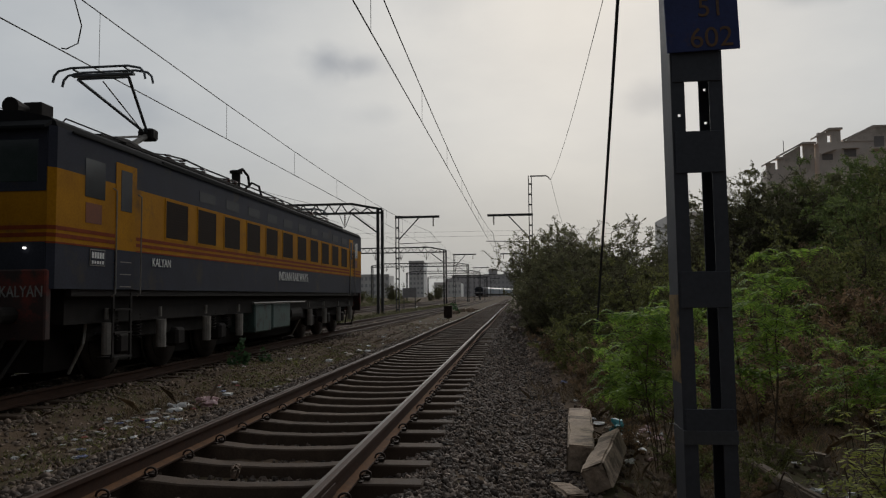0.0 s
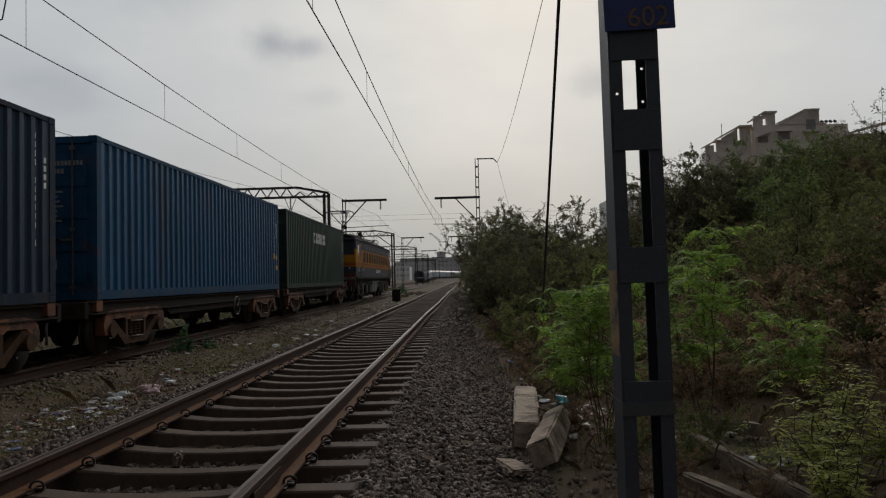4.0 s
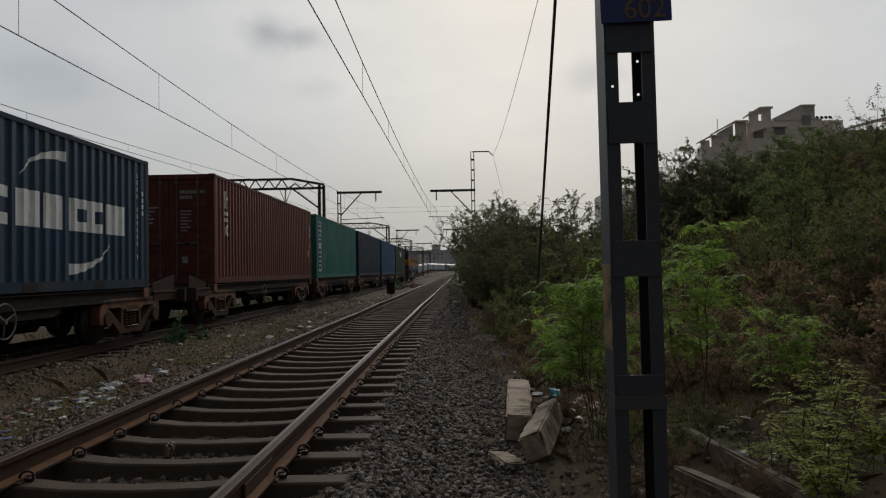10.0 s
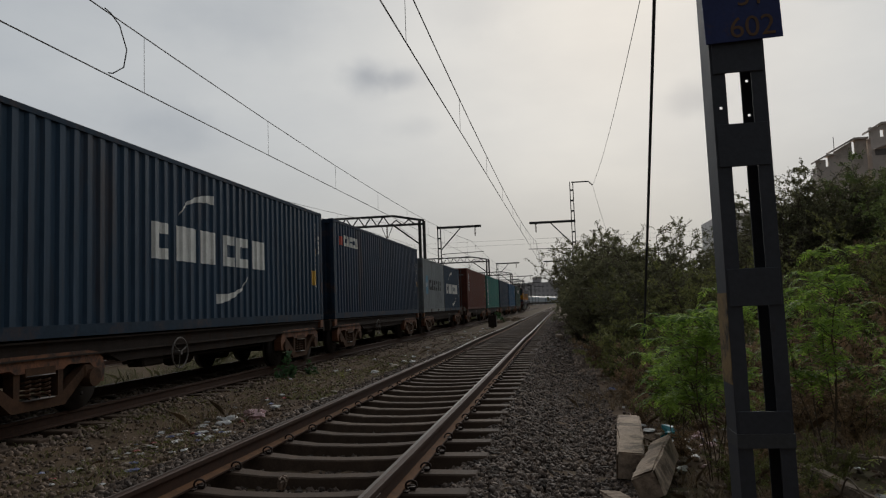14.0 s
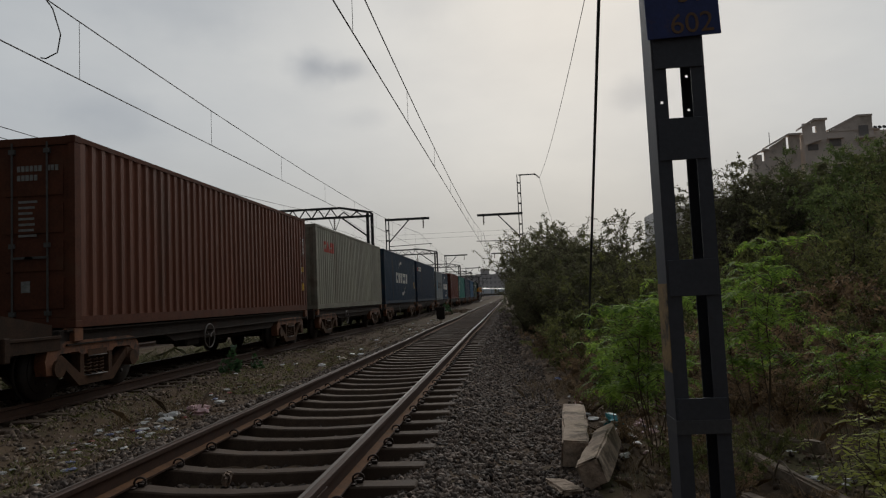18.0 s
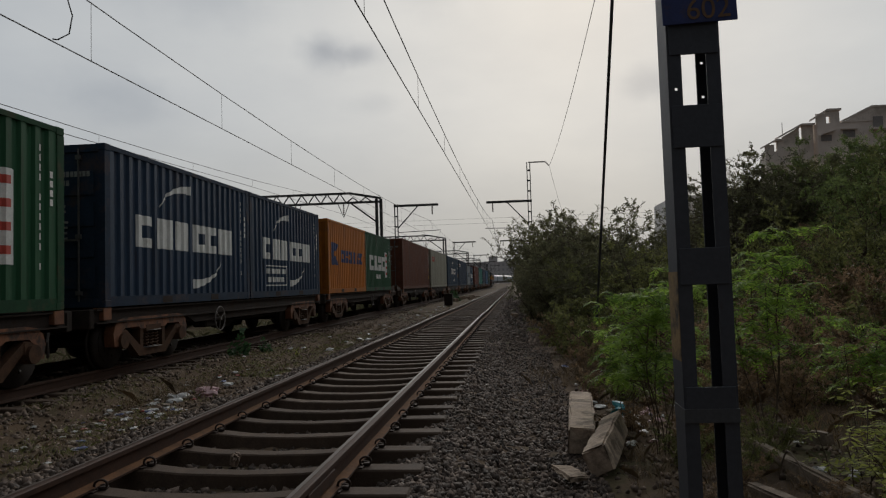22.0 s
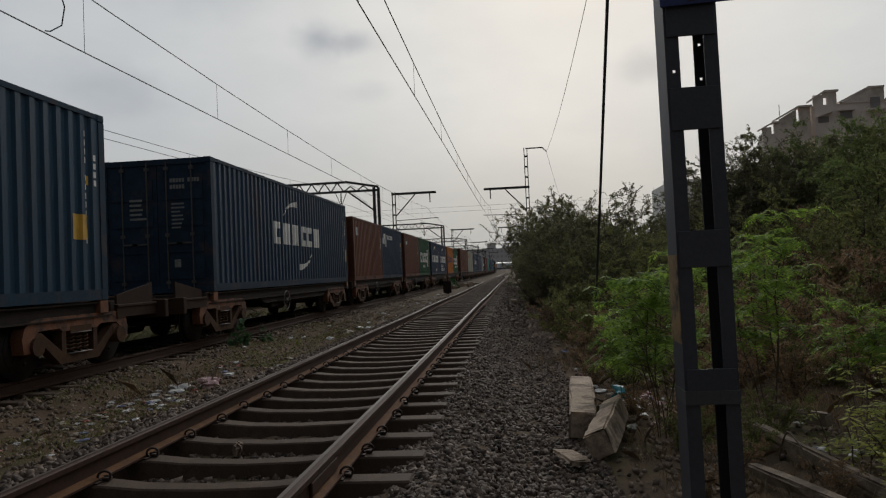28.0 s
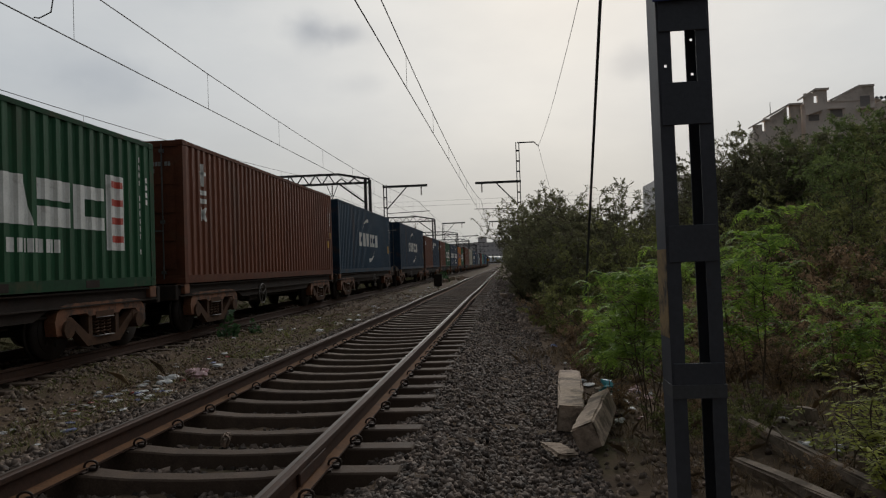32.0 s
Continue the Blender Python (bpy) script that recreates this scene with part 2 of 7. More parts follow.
MAT = {}
MAT["ground"] = material("dry_earth", (0.135, 0.094, 0.062), (0.066, 0.047, 0.033), 0.95, spec=0.05, scale=1.1, fine=24, bump=0.8, dirt=(0.075, 0.07, 0.035), dirt_at=0.57)
MAT["ballast"] = material("ballast_stone", (0.14, 0.103, 0.08), (0.036, 0.027, 0.021), 0.75, spec=0.2, scale=9, fine=50, bump=0.5, by_island=0.6)
MAT["dirt_stone"] = material("dusty_brown_stone", (0.22, 0.158, 0.115), (0.085, 0.062, 0.046), 0.95, scale=9, fine=50, bump=0.4, by_island=0.5)
MAT["rail"] = material("rusty_rail_steel", (0.07, 0.034, 0.021), (0.038, 0.02, 0.013), 0.72, 0.0, scale=14, fine=90, spec=0.2)
# worn head steel, lighter in colour to imitate the sky's highlight
MAT["railtop"] = material("worn_rail_head_highlight", (0.095, 0.068, 0.052), (0.06, 0.042, 0.032), 0.52, 0.15, scale=5, fine=60, bump=0.03, spec=0.3, stretch=(6, 0.3, 6))
MAT["sleeper"] = material("weathered_concrete_sleeper", (0.115, 0.079, 0.055), (0.058, 0.04, 0.029), 0.8, scale=5, fine=70, bump=0.35, spec=0.15, dirt=(0.075, 0.05, 0.035), dirt_at=0.54, by_object=0.22)
MAT["clip"] = material("rusty_clip_steel", (0.05, 0.03, 0.021), (0.028, 0.018, 0.014), 0.7, 0.4, scale=30, fine=120)
MAT["mast"] = material("dark_painted_mast_steel", (0.072, 0.075, 0.087), (0.052, 0.055, 0.064), 0.6, 0.15, scale=4, fine=45, dirt=(0.055, 0.038, 0.028), dirt_at=0.64)
MAT["mast_grey"] = material("galvanised_mast_steel", (0.16, 0.17, 0.18), (0.10, 0.105, 0.11), 0.55, 0.3, scale=4, fine=50, dirt=(0.09, 0.06, 0.04), dirt_at=0.66)
MAT["mast_band"] = material("dull_grey_band", (0.085, 0.087, 0.092), (0.06, 0.061, 0.064), 0.6, scale=9, fine=50)
MAT["far_steel"] = material("weathered_portal_steel", (0.06, 0.058, 0.056), (0.035, 0.033, 0.032), 0.7, 0.2)
MAT["wire"] = material("copper_wire_dark", (0.05, 0.045, 0.04), rough=0.6, metal=0.4, bump=0)
MAT["porcelain"] = material("brown_porcelain", (0.08, 0.035, 0.022), rough=0.25, bump=0)
MAT["concrete"] = material("broken_concrete", (0.46, 0.35, 0.255), (0.25, 0.185, 0.135), 0.92, scale=6, fine=34, bump=0.9, dirt=(0.12, 0.088, 0.06), dirt_at=0.53)
MAT["old_post"] = material("soil_stained_concrete", (0.27, 0.205, 0.15), (0.15, 0.115, 0.085), 0.95, scale=7, fine=60, bump=0.6, dirt=(0.09, 0.066, 0.046), dirt_at=0.52)
MAT["frame_dark"] = material("sooty_wagon_steel", (0.048, 0.036, 0.03), (0.028, 0.022, 0.018), 0.85, 0.0, scale=5, fine=40, spec=0.1, dirt=(0.04, 0.022, 0.014), dirt_at=0.58)
MAT["bogie"] = material("rusty_cast_bogie_steel", (0.25, 0.10, 0.045), (0.12, 0.05, 0.026), 0.85, 0.0, scale=5, fine=50, bump=0.3, dirt=(0.04, 0.027, 0.02), dirt_at=0.55)
MAT["wheel"] = material("dark_wheel_steel", (0.05, 0.04, 0.035), (0.03, 0.024, 0.02), 0.6, 0.5)
MAT["handwheel"] = material("pale_painted_handwheel", (0.16, 0.14, 0.125), (0.09, 0.075, 0.065), 0.6)
MAT["white"] = material("chalky_white_paint", (0.80, 0.79, 0.74), (0.62, 0.61, 0.56), 0.7, scale=4, fine=40, bump=0.05, dirt=(0.42, 0.39, 0.34), dirt_at=0.62)
MAT["yellow"] = material("yellow_warning_paint", (0.62, 0.36, 0.04), (0.5, 0.28, 0.03), 0.6, bump=0.05)
MAT["red"] = material("faded_red_paint", (0.55, 0.07, 0.04), (0.42, 0.06, 0.04), 0.6, bump=0.05)
MAT["navy"] = material("navy_paint", (0.03, 0.05, 0.14), (0.02, 0.035, 0.1), 0.6, bump=0.05)
MAT["black"] = material("black_paint", (0.03, 0.03, 0.032), rough=0.6, bump=0.05)
MAT["skyblue"] = material("light_blue_paint", (0.2, 0.42, 0.58), rough=0.6, bump=0.05)
MAT["sign_blue"] = material("enamel_sign_blue", (0.03, 0.045, 0.16), (0.022, 0.03, 0.1), 0.45, scale=5, dirt=(0.09, 0.05, 0.03), dirt_at=0.66)
MAT["sign_text"] = material("faded_orange_sign_paint", (0.21, 0.115, 0.05), (0.12, 0.068, 0.04), 0.6, bump=0)
MAT["bark"] = material("grey_brown_bark", (0.10, 0.075, 0.055), (0.05, 0.038, 0.03), 0.95, scale=14, fine=80, bump=0.6)
MAT["twig"] = material("dry_twig", (0.13, 0.095, 0.065), (0.07, 0.05, 0.035), 0.9)
MAT["leaf_dark"] = leaf_material("scrub_leaf_dark", (0.205, 0.20, 0.105), (0.105, 0.104, 0.06), 0.5)
MAT["leaf_hill"] = leaf_material("scrub_leaf_olive", (0.24, 0.25, 0.085), (0.11, 0.118, 0.045), 0.45)
MAT["leaf_bright"] = leaf_material("fresh_pinnate_leaf", (0.33, 0.48, 0.075), (0.10, 0.175, 0.036), 0.55)
MAT["leaf_yellow"] = leaf_material("yellow_green_weed_leaf", (0.46, 0.48, 0.085), (0.16, 0.18, 0.04), 0.55)
MAT["leaf_fresh"] = leaf_material("scrub_leaf_fresh", (0.22, 0.28, 0.09), (0.11, 0.145, 0.052), 0.5)
MAT["leaf_brown"] = leaf_material("scrub_leaf_brownish", (0.36, 0.245, 0.14), (0.17, 0.115, 0.07), 0.4)
MAT["leaf_dry"] = leaf_material("dry_brown_grass", (0.25, 0.18, 0.105), (0.12, 0.085, 0.052), 0.3)
MAT["leaf_blue"] = leaf_material("grey_green_weed_leaf", (0.09, 0.17, 0.07), (0.03, 0.07, 0.03), 0.4)
MAT["mast_ochre"] = material("worn_ochre_paint", (0.34, 0.22, 0.09), (0.18, 0.12, 0.06), 0.8, scale=9, fine=60, dirt=(0.04, 0.035, 0.03), dirt_at=0.55)
# far walls and windows: distance haze is painted into these base colours
MAT["far_wall"] = material("haze_paled_far_wall", (0.82, 0.80, 0.77), (0.74, 0.72, 0.70), 0.9, scale=0.2, fine=3, bump=0)
MAT["far_dark"] = material("haze_paled_far_window", (0.58, 0.575, 0.57), rough=0.8, bump=0)
MAT["station_wall"] = material("haze_paled_grey_station_wall", (0.68, 0.65, 0.645), (0.58, 0.555, 0.55), 0.9, scale=0.1, fine=2, bump=0, spec=0.05)
MAT["station_window"] = material("haze_paled_grey_station_window", (0.54, 0.515, 0.52), rough=0.8, bump=0, spec=0.05)
MAT["foot_rust"] = material("orange_brown_rail_foot", (0.17, 0.085, 0.042), (0.095, 0.048, 0.026), 0.85, scale=9, fine=60, spec=0.1)
# weathered cream walls, with the brightening of haze put into the colour
MAT["flat_wall"] = material("weathered_haze_paled_cream_render", (0.84, 0.74, 0.66), (0.70, 0.61, 0.54), 0.9, scale=0.5, fine=8, dirt=(0.52, 0.45, 0.38), dirt_at=0.56)
MAT["flat_dark"] = material("dim_window_recess", (0.30, 0.275, 0.26), rough=0.5, bump=0)


# ---------- mesh tools ----------
class Shape:
    """Collects corners and faces of one part."""

    def __init__(self):
        self.v, self.f = [], []

    def add(self, verts, faces):
        n = len(self.v)
        self.v += [tuple(p) for p in verts]
        self.f += [tuple(i + n for i in q) for q in faces]
        return self

    def box(self, x0, x1, y0, y1, z0, z1, c=0.0):
        """A box; c chamfers its edges."""
        if c <= 0:
            v = [(x, y, z) for z in (z0, z1) for y in (y0, y1) for x in (x0, x1)]
            return self.add(v, [(0, 2, 3, 1), (4, 5, 7, 6), (0, 1, 5, 4), (2, 6, 7, 3), (0, 4, 6, 2), (1, 3, 7, 5)])
        mx, my, mz = (x0 + x1) / 2, (y0 + y1) / 2, (z0 + z1) / 2
        bm = bmesh.new()
        bmesh.ops.create_cube(bm, size=1, matrix=Matrix.Translation((mx, my, mz)) @ Matrix.Diagonal((x1 - x0, y1 - y0, z1 - z0, 1)))
        bmesh.ops.bevel(bm, geom=bm.edges[:], offset=c, segments=1, affect="EDGES")
        bm.verts.index_update()
        self.add([p.co[:] for p in bm.verts], [[p.index for p in q.verts] for q in bm.faces])
        bm.free()
        return self

    def tube(self, a, b, r0, r1=None, n=8, caps=True):
        r1 = r0 if r1 is None else r1
        a, b = Vector(a), Vector(b)
        q = (b - a).to_track_quat("Z", "Y")
        v = [p + q @ Vector((r * math.cos(t), r * math.sin(t), 0)) for p, r in ((a, r0), (b, r1)) for t in [2 * math.pi * i / n for i in range(n)]]
        f = [(i, (i + 1) % n, n + (i + 1) % n, n + i) for i in range(n)]
        if caps:
            f += [tuple(range(n - 1, -1, -1)), tuple(range(n, 2 * n))]
        return self.add(v, f)

    def path(self, pts, r, n=6):
        """A round bar bent along the points, all of one piece."""
        pts = [Vector(p) for p in pts]
        v, f, side = [], [], None
        for i, p in enumerate(pts):
            d = (pts[min(i + 1, len(pts) - 1)] - pts[max(i - 1, 0)]).normalized()
            side = (side - d * side.dot(d)).normalized() if side is not None and (side - d * side.dot(d)).length > 1e-6 else d.orthogonal().normalized()
            up = d.cross(side)
            v += [p + (side * math.cos(t) + up * math.sin(t)) * r for t in [2 * math.pi * k / n for k in range(n)]]
            if i:
                f += [((i - 1) * n + k, (i - 1) * n + (k + 1) % n, i * n + (k + 1) % n, i * n + k) for k in range(n)]
        return self.add(v, f + [tuple(range(n - 1, -1, -1)), tuple(range(len(v) - n, len(v)))])

    def bar(self, a, b, w, h):
        """A square bar from a to b."""
        a, b = Vector(a), Vector(b)
        q = (b - a).to_track_quat("Z", "Y")
        v = [p + q @ Vector((x * w / 2, y * h / 2, 0)) for p in (a, b) for x, y in ((-1, -1), (1, -1), (1, 1), (-1, 1))]
        return self.add(v, [(3, 2, 1, 0), (4, 5, 6, 7), (0, 1, 5, 4), (1, 2, 6, 5), (2, 3, 7, 6), (3, 0, 4, 7)])

    def sweep(self, prof, a, b, axis="y"):
        """A closed outline swept straight along an axis. prof: (u, w) in x, z for y; y, z for x; x, y for z."""
        n = len(prof)
        place = {"y": lambda u, w, s: (u, s, w), "x": lambda u, w, s: (s, u, w), "z": lambda u, w, s: (u, w, s)}[axis]
        v = [place(u, w, s) for s in (a, b) for u, w in prof]
        f = [(i, (i + 1) % n, n + (i + 1) % n, n + i) for i in range(n)] + [tuple(range(n - 1, -1, -1)), tuple(range(n, 2 * n))]
        return self.add(v, f)

    def ring(self, centre, r, thick, n=20, axis="x", m=6):
        """A torus."""
        v, f = [], []
        for i in range(n):
            t = 2 * math.pi * i / n
            for j in range(m):
                s = 2 * math.pi * j / m
                d, w = r + thick * math.cos(s), thick * math.sin(s)
                p = {"x": (w, d * math.cos(t), d * math.sin(t)), "y": (d * math.cos(t), w, d * math.sin(t)), "z": (d * math.cos(t), d * math.sin(t), w)}[axis]
                v.append(Vector(p) + Vector(centre))
                f.append((i * m + j, ((i + 1) % n) * m + j, ((i + 1) % n) * m + (j + 1) % m, i * m + (j + 1) % m))
        return self.add(v, f)

    def moved(self, m):
        self.v = [tuple(m @ Vector(p)) for p in self.v]
        return self

    def mesh(self, name, mat, smooth=False):
        me = bpy.data.meshes.new(name)
        me.from_pydata(self.v, [], self.f)
        bm = bmesh.new()
        bm.from_mesh(me)
        bmesh.ops.recalc_face_normals(bm, faces=bm.faces[:])
        bm.to_mesh(me)
        bm.free()
        me.materials.append(mat)
        if smooth:
            me.polygons.foreach_set("use_smooth", [True] * len(me.polygons))
        return me


def part(name, shape, mat, parent, label="", smooth=False):
    """One mesh object under a thing or a part."""
    ob = new(name, shape.mesh(name, MAT[mat] if isinstance(mat, str) else mat, smooth))
    ob.parent = parent
    return tagged(ob, label)


def solid(name, shape, mat, label="", category="", group="", kind="", smooth=False, m=None):
    """One top-level thing of a single mesh."""
    ob = new(name, shape.mesh(name, MAT[mat] if isinstance(mat, str) else mat, smooth))
    if m is not None:
        ob.matrix_world = m
    return tagged(ob, label, category, group, kind)


def thing(name, m, label, category, group="", kind=""):
    ob = new(name)
    ob.empty_display_size = 0.2
    ob.matrix_world = m
    return tagged(ob, label, category, group, kind)


def array_mesh(name, verts, faces, mat, smooth=False):
    """A mesh from arrays of corners (n x 3) and of faces (m x k)."""
    me = bpy.data.meshes.new(name)
    verts, faces = np.asarray(verts, np.float32), np.asarray(faces, np.int32)
    k = faces.shape[1]
    me.vertices.add(len(verts))
    me.vertices.foreach_set("co", verts.ravel())
    me.loops.add(faces.size)
    me.loops.foreach_set("vertex_index", faces.ravel())
    me.polygons.add(len(faces))
    me.polygons.foreach_set("loop_start", np.arange(0, faces.size, k, dtype=np.int32))
    me.polygons.foreach_set("loop_total", np.full(len(faces), k, np.int32))
    me.update(calc_edges=True)
    me.validate()
    me.materials.append(MAT[mat] if isinstance(mat, str) else mat)
    if smooth:
        me.polygons.foreach_set("use_smooth", [True] * len(me.polygons))
    return me


def lettering(name, words, height, mat, parent, m, thick=0.004, label="", squeeze=1.0):
    """Words in the built-in font, as a mesh part; m puts the middle of the words, reading along its x, up its y."""
    cu = bpy.data.curves.new(name, "FONT")
    cu.body, cu.size, cu.extrude, cu.align_x, cu.align_y = words, height / 0.7, thick, "CENTER", "CENTER"
    tmp = bpy.data.objects.new(name, cu)
    me = bpy.data.meshes.new_from_object(tmp)
    bpy.data.objects.remove(tmp)
    me.materials.clear()
    me.materials.append(MAT[mat])
    ob = new(name, me)
    ob.parent = parent
    ob.matrix_local = m @ Matrix.Diagonal((squeeze, 1, 1, 1))
    return tagged(ob, label)


# ---------- ground ----------
def ground_z(x, y):
    """Height of the ground: track beds, the ditch beside them and the scrub bank on the right."""
    x, y = np.asarray(x, float), np.asarray(y, float)

    def bed(c, half, top, foot):
        d = np.clip((np.abs(x - c) - half) / 0.7, 0, 1)
        return top + (foot - top) * (d * d * (3 - 2 * d))
    z = np.full(np.broadcast(x, y).shape, -0.46)
    for c, top in ((0.0, -0.235), (-5.48, -0.30), (-12.1, -0.3), (-16.6, -0.3)):
        z = np.maximum(z, bed(c, 1.55, top, -0.46))
    z = np.where((x > -4.2) & (x < -1.4), np.maximum(z, -0.36 + 0.05 * np.sin(x * 2.1 + y * 0.6)), z)
    z = np.where(np.abs(x) < 1.3, np.minimum(z, -0.325 + 0.085 * np.clip((np.abs(x) - 1.0) / 0.3, 0, 1)), z)
    z = np.where(x > 1.5, np.minimum(z, -0.235 - 0.13 * np.clip(x - 1.5, 0, 2.0)), z)
    rise = np.clip((x - 6.0) / 9.0, 0, 1)
    z = z + 4.0 * rise * rise * (3 - 2 * rise) * np.clip((y + 30) / 20, 0, 1) * np.clip((95 - y) / 40, 0, 1)
    far = np.clip((y - 230) / 70, 0, 1)
    z = z + 1.0 * far * far * (3 - 2 * far)
    z = z + np.where(np.abs(x) > 1.9, 0.03 * np.sin(x * 1.7 + 0.3 * y) * np.sin(y * 1.1 + x), 0)
    return z


def lines(*runs):
    out = []
    for a, b, step in runs:
        out += list(np.arange(a, b, step))
    return np.array(out)


gx = lines((-2500, -300, 220), (-300, -40, 20), (-40, -17, 2.5), (-17, -6.2, 0.5), (-6.2, 7, 0.14), (7, 18, 0.6), (18, 60, 4), (60, 300, 24), (300, 2600, 230))
gy = lines((-600, -40, 80), (-40, 1.5, 2.6), (1.5, 16, 0.16), (16, 34, 0.5), (34, 100, 2.2), (100, 300, 16), (300, 4000, 260))
GX, GY = np.meshgrid(gx, gy)
GZ = ground_z(GX, GY)
gr = np.random.default_rng(3)
near_rough = (np.abs(GX) < 8) & (GY > 1) & (GY < 40)
GZ = GZ + np.where(near_rough, gr.normal(0, 0.012, GZ.shape), 0)
nx, ny = len(gx), len(gy)
ii = (np.arange(ny - 1)[:, None] * nx + np.arange(nx - 1)[None]).ravel()
ground = new("ground", array_mesh("ground", np.stack([GX.ravel(), GY.ravel(), GZ.ravel()], 1), np.stack([ii, ii + 1, ii + nx + 1, ii + nx], 1), "ground", True))
tagged(ground, "dusty brown earth with litter and sparse grass", "ground", kind="structure")

# ---------- tracks ----------
RAIL = [(-0.075, -0.172), (0.075, -0.172), (0.075, -0.160), (0.012, -0.140), (0.010, -0.050), (0.036, -0.038), (0.036, -0.006), (0.028, 0.0), (-0.028, 0.0), (-0.036, -0.006), (-0.036, -0.038), (-0.010, -0.050), (-0.012, -0.140), (-0.075, -0.160)]
TRACKS = ((0.0, 0.0, "near"), (-5.48, -0.07, "goods"), (-12.1, -0.07, "far"), (-16.6, -0.07, "outer"))
TRACK = {}
for tx, tz, word in TRACKS:
    track = thing("track_" + word, Matrix.Translation((tx, 0, tz)), "broad gauge railway track on dark stone ballast", "railway track", kind="structure")
    TRACK[word] = track
    for side in (-1, 1):
        top, foot, v, f, n = Shape(), Shape(), [], [], len(RAIL)
        for k, y in enumerate(np.arange(-60, 330, 5.0 if word == "near" else 12.0)):
            far = min(1, max(0, (y - 230) / 70))
            dz = (0.012 * math.sin(y * 0.31 + side) if 18 < y < 90 else 0) + far * far * (3 - 2 * far)
            dx = side * 0.838 + (0.02 * math.sin(y * 0.17 + 1) if 20 < y < 120 else 0)
            v += [(u + dx, y, w + dz) for u, w in RAIL]
            # strip on the left edge of both rails paints the highlight on the worn head
            top.v += [(dx - 0.031, y, 0.002 + dz), (dx - 0.002, y, 0.0035 + dz)]
            foot.v += [(dx + 0.014, y, -0.137 + dz), (dx + 0.0745, y, -0.156 + dz), (dx - 0.0745, y, -0.156 + dz), (dx - 0.014, y, -0.137 + dz)]
            if k:
                f += [((k - 1) * n + i, (k - 1) * n + (i + 1) % n, k * n + (i + 1) % n, k * n + i) for i in range(n)]
                top.f.append((2 * k - 2, 2 * k - 1, 2 * k + 1, 2 * k))
                foot.f += [(4 * k - 4, 4 * k - 3, 4 * k + 1, 4 * k), (4 * k - 2, 4 * k - 1, 4 * k + 3, 4 * k + 2)]
        rail = part("rail", Shape().add(v, f), "rail", track, "rusty steel rail")
        part("running_surface", top, "railtop", rail, "worn rail head with a painted highlight")
        if word == "near":
            part("rail_foot", foot, "foot_rust", rail, "orange-brown rusty rail foot")


# ---------- goods train ----------
XT, ZT = -5.48, -0.07          # goods track: centre line and rail level
FACE = 1.219                   # half width of a container
DECK = 1.0                     # deck above that rail


def train_at(t):
    """How far the leading container's front has come along y."""
    return POLY[0] * t ** 3 + POLY[1] * t ** 2 + POLY[2] * t + POLY[3]


POLY = (-0.00015930, -0.00476843, 7.86454549, 6.3283574)
MOVERS = []                    # (thing, offset along the train, x, z)

PAINT = {
    "dark_green": (0.03, 0.06, 0.045), "blue": (0.023, 0.092, 0.18), "navy": (0.029, 0.050, 0.084), "slate": (0.027, 0.048, 0.080), "teal": (0.046, 0.205, 0.172),
    "maroon": (0.15, 0.048, 0.032), "grey": (0.27, 0.29, 0.29), "cma_blue": (0.031, 0.058, 0.092), "white": (0.36, 0.34, 0.265), "rust": (0.155, 0.056, 0.032),
    "uasc_green": (0.024, 0.088, 0.04), "orange": (0.50, 0.165, 0.022), "brown": (0.17, 0.065, 0.038), "steel_blue": (0.029, 0.064, 0.100), "red_brown": (0.165, 0.056, 0.029)}
for key, c in PAINT.items():
    c = tuple(1.16 * k for k in c)
    MAT["c_" + key] = material("container_paint_" + key, c, tuple(k * 0.72 for k in c), 0.62, 0.0, scale=1.3, fine=22, bump=0.08, spec=0.16,
                               dirt=(0.45 * c[0] + 0.045, 0.45 * c[1] + 0.03, 0.45 * c[2] + 0.022), dirt_at=0.6, stretch=(1, 1, 0.22), streak=(0.3 * c[0] + 0.035, 0.3 * c[1] + 0.024, 0.3 * c[2] + 0.018))
    # darkened copy of the paint: frame grime, plus painted shade for the ends
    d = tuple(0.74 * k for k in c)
    MAT["cf_" + key] = material("grimy_shaded_container_frame_" + key, d, tuple(k * 0.6 + 0.004 for k in d), 0.75, 0.0, scale=3.5, fine=30, bump=0.15, spec=0.1, dirt=tuple(0.35 * k + r for k, r in zip(c, (0.05, 0.028, 0.018))), dirt_at=0.57)
MAT["stencil"] = material("worn_stencil_paint", (0.30, 0.29, 0.27), (0.17, 0.16, 0.15), 0.7, scale=14, fine=60, bump=0)
MAT["lock_rod"] = material("dull_grimy_locking_rod", (0.11, 0.105, 0.10), (0.07, 0.06, 0.052), 0.65, scale=8)
MAT["platform"] = material("dark_rusty_platform_steel", (0.06, 0.034, 0.022), (0.032, 0.021, 0.015), 0.85, 0.0, scale=5, fine=40, spec=0.1)
# bogie rust in a dimmer copy: shade below the beam put into the colour
MAT["truss"] = material("shaded_brown_cast_steel", (0.10, 0.052, 0.03), (0.05, 0.03, 0.02), 0.85, 0.0, scale=6, fine=40, spec=0.1)

PITCH, DEPTH = 0.278, 0.038


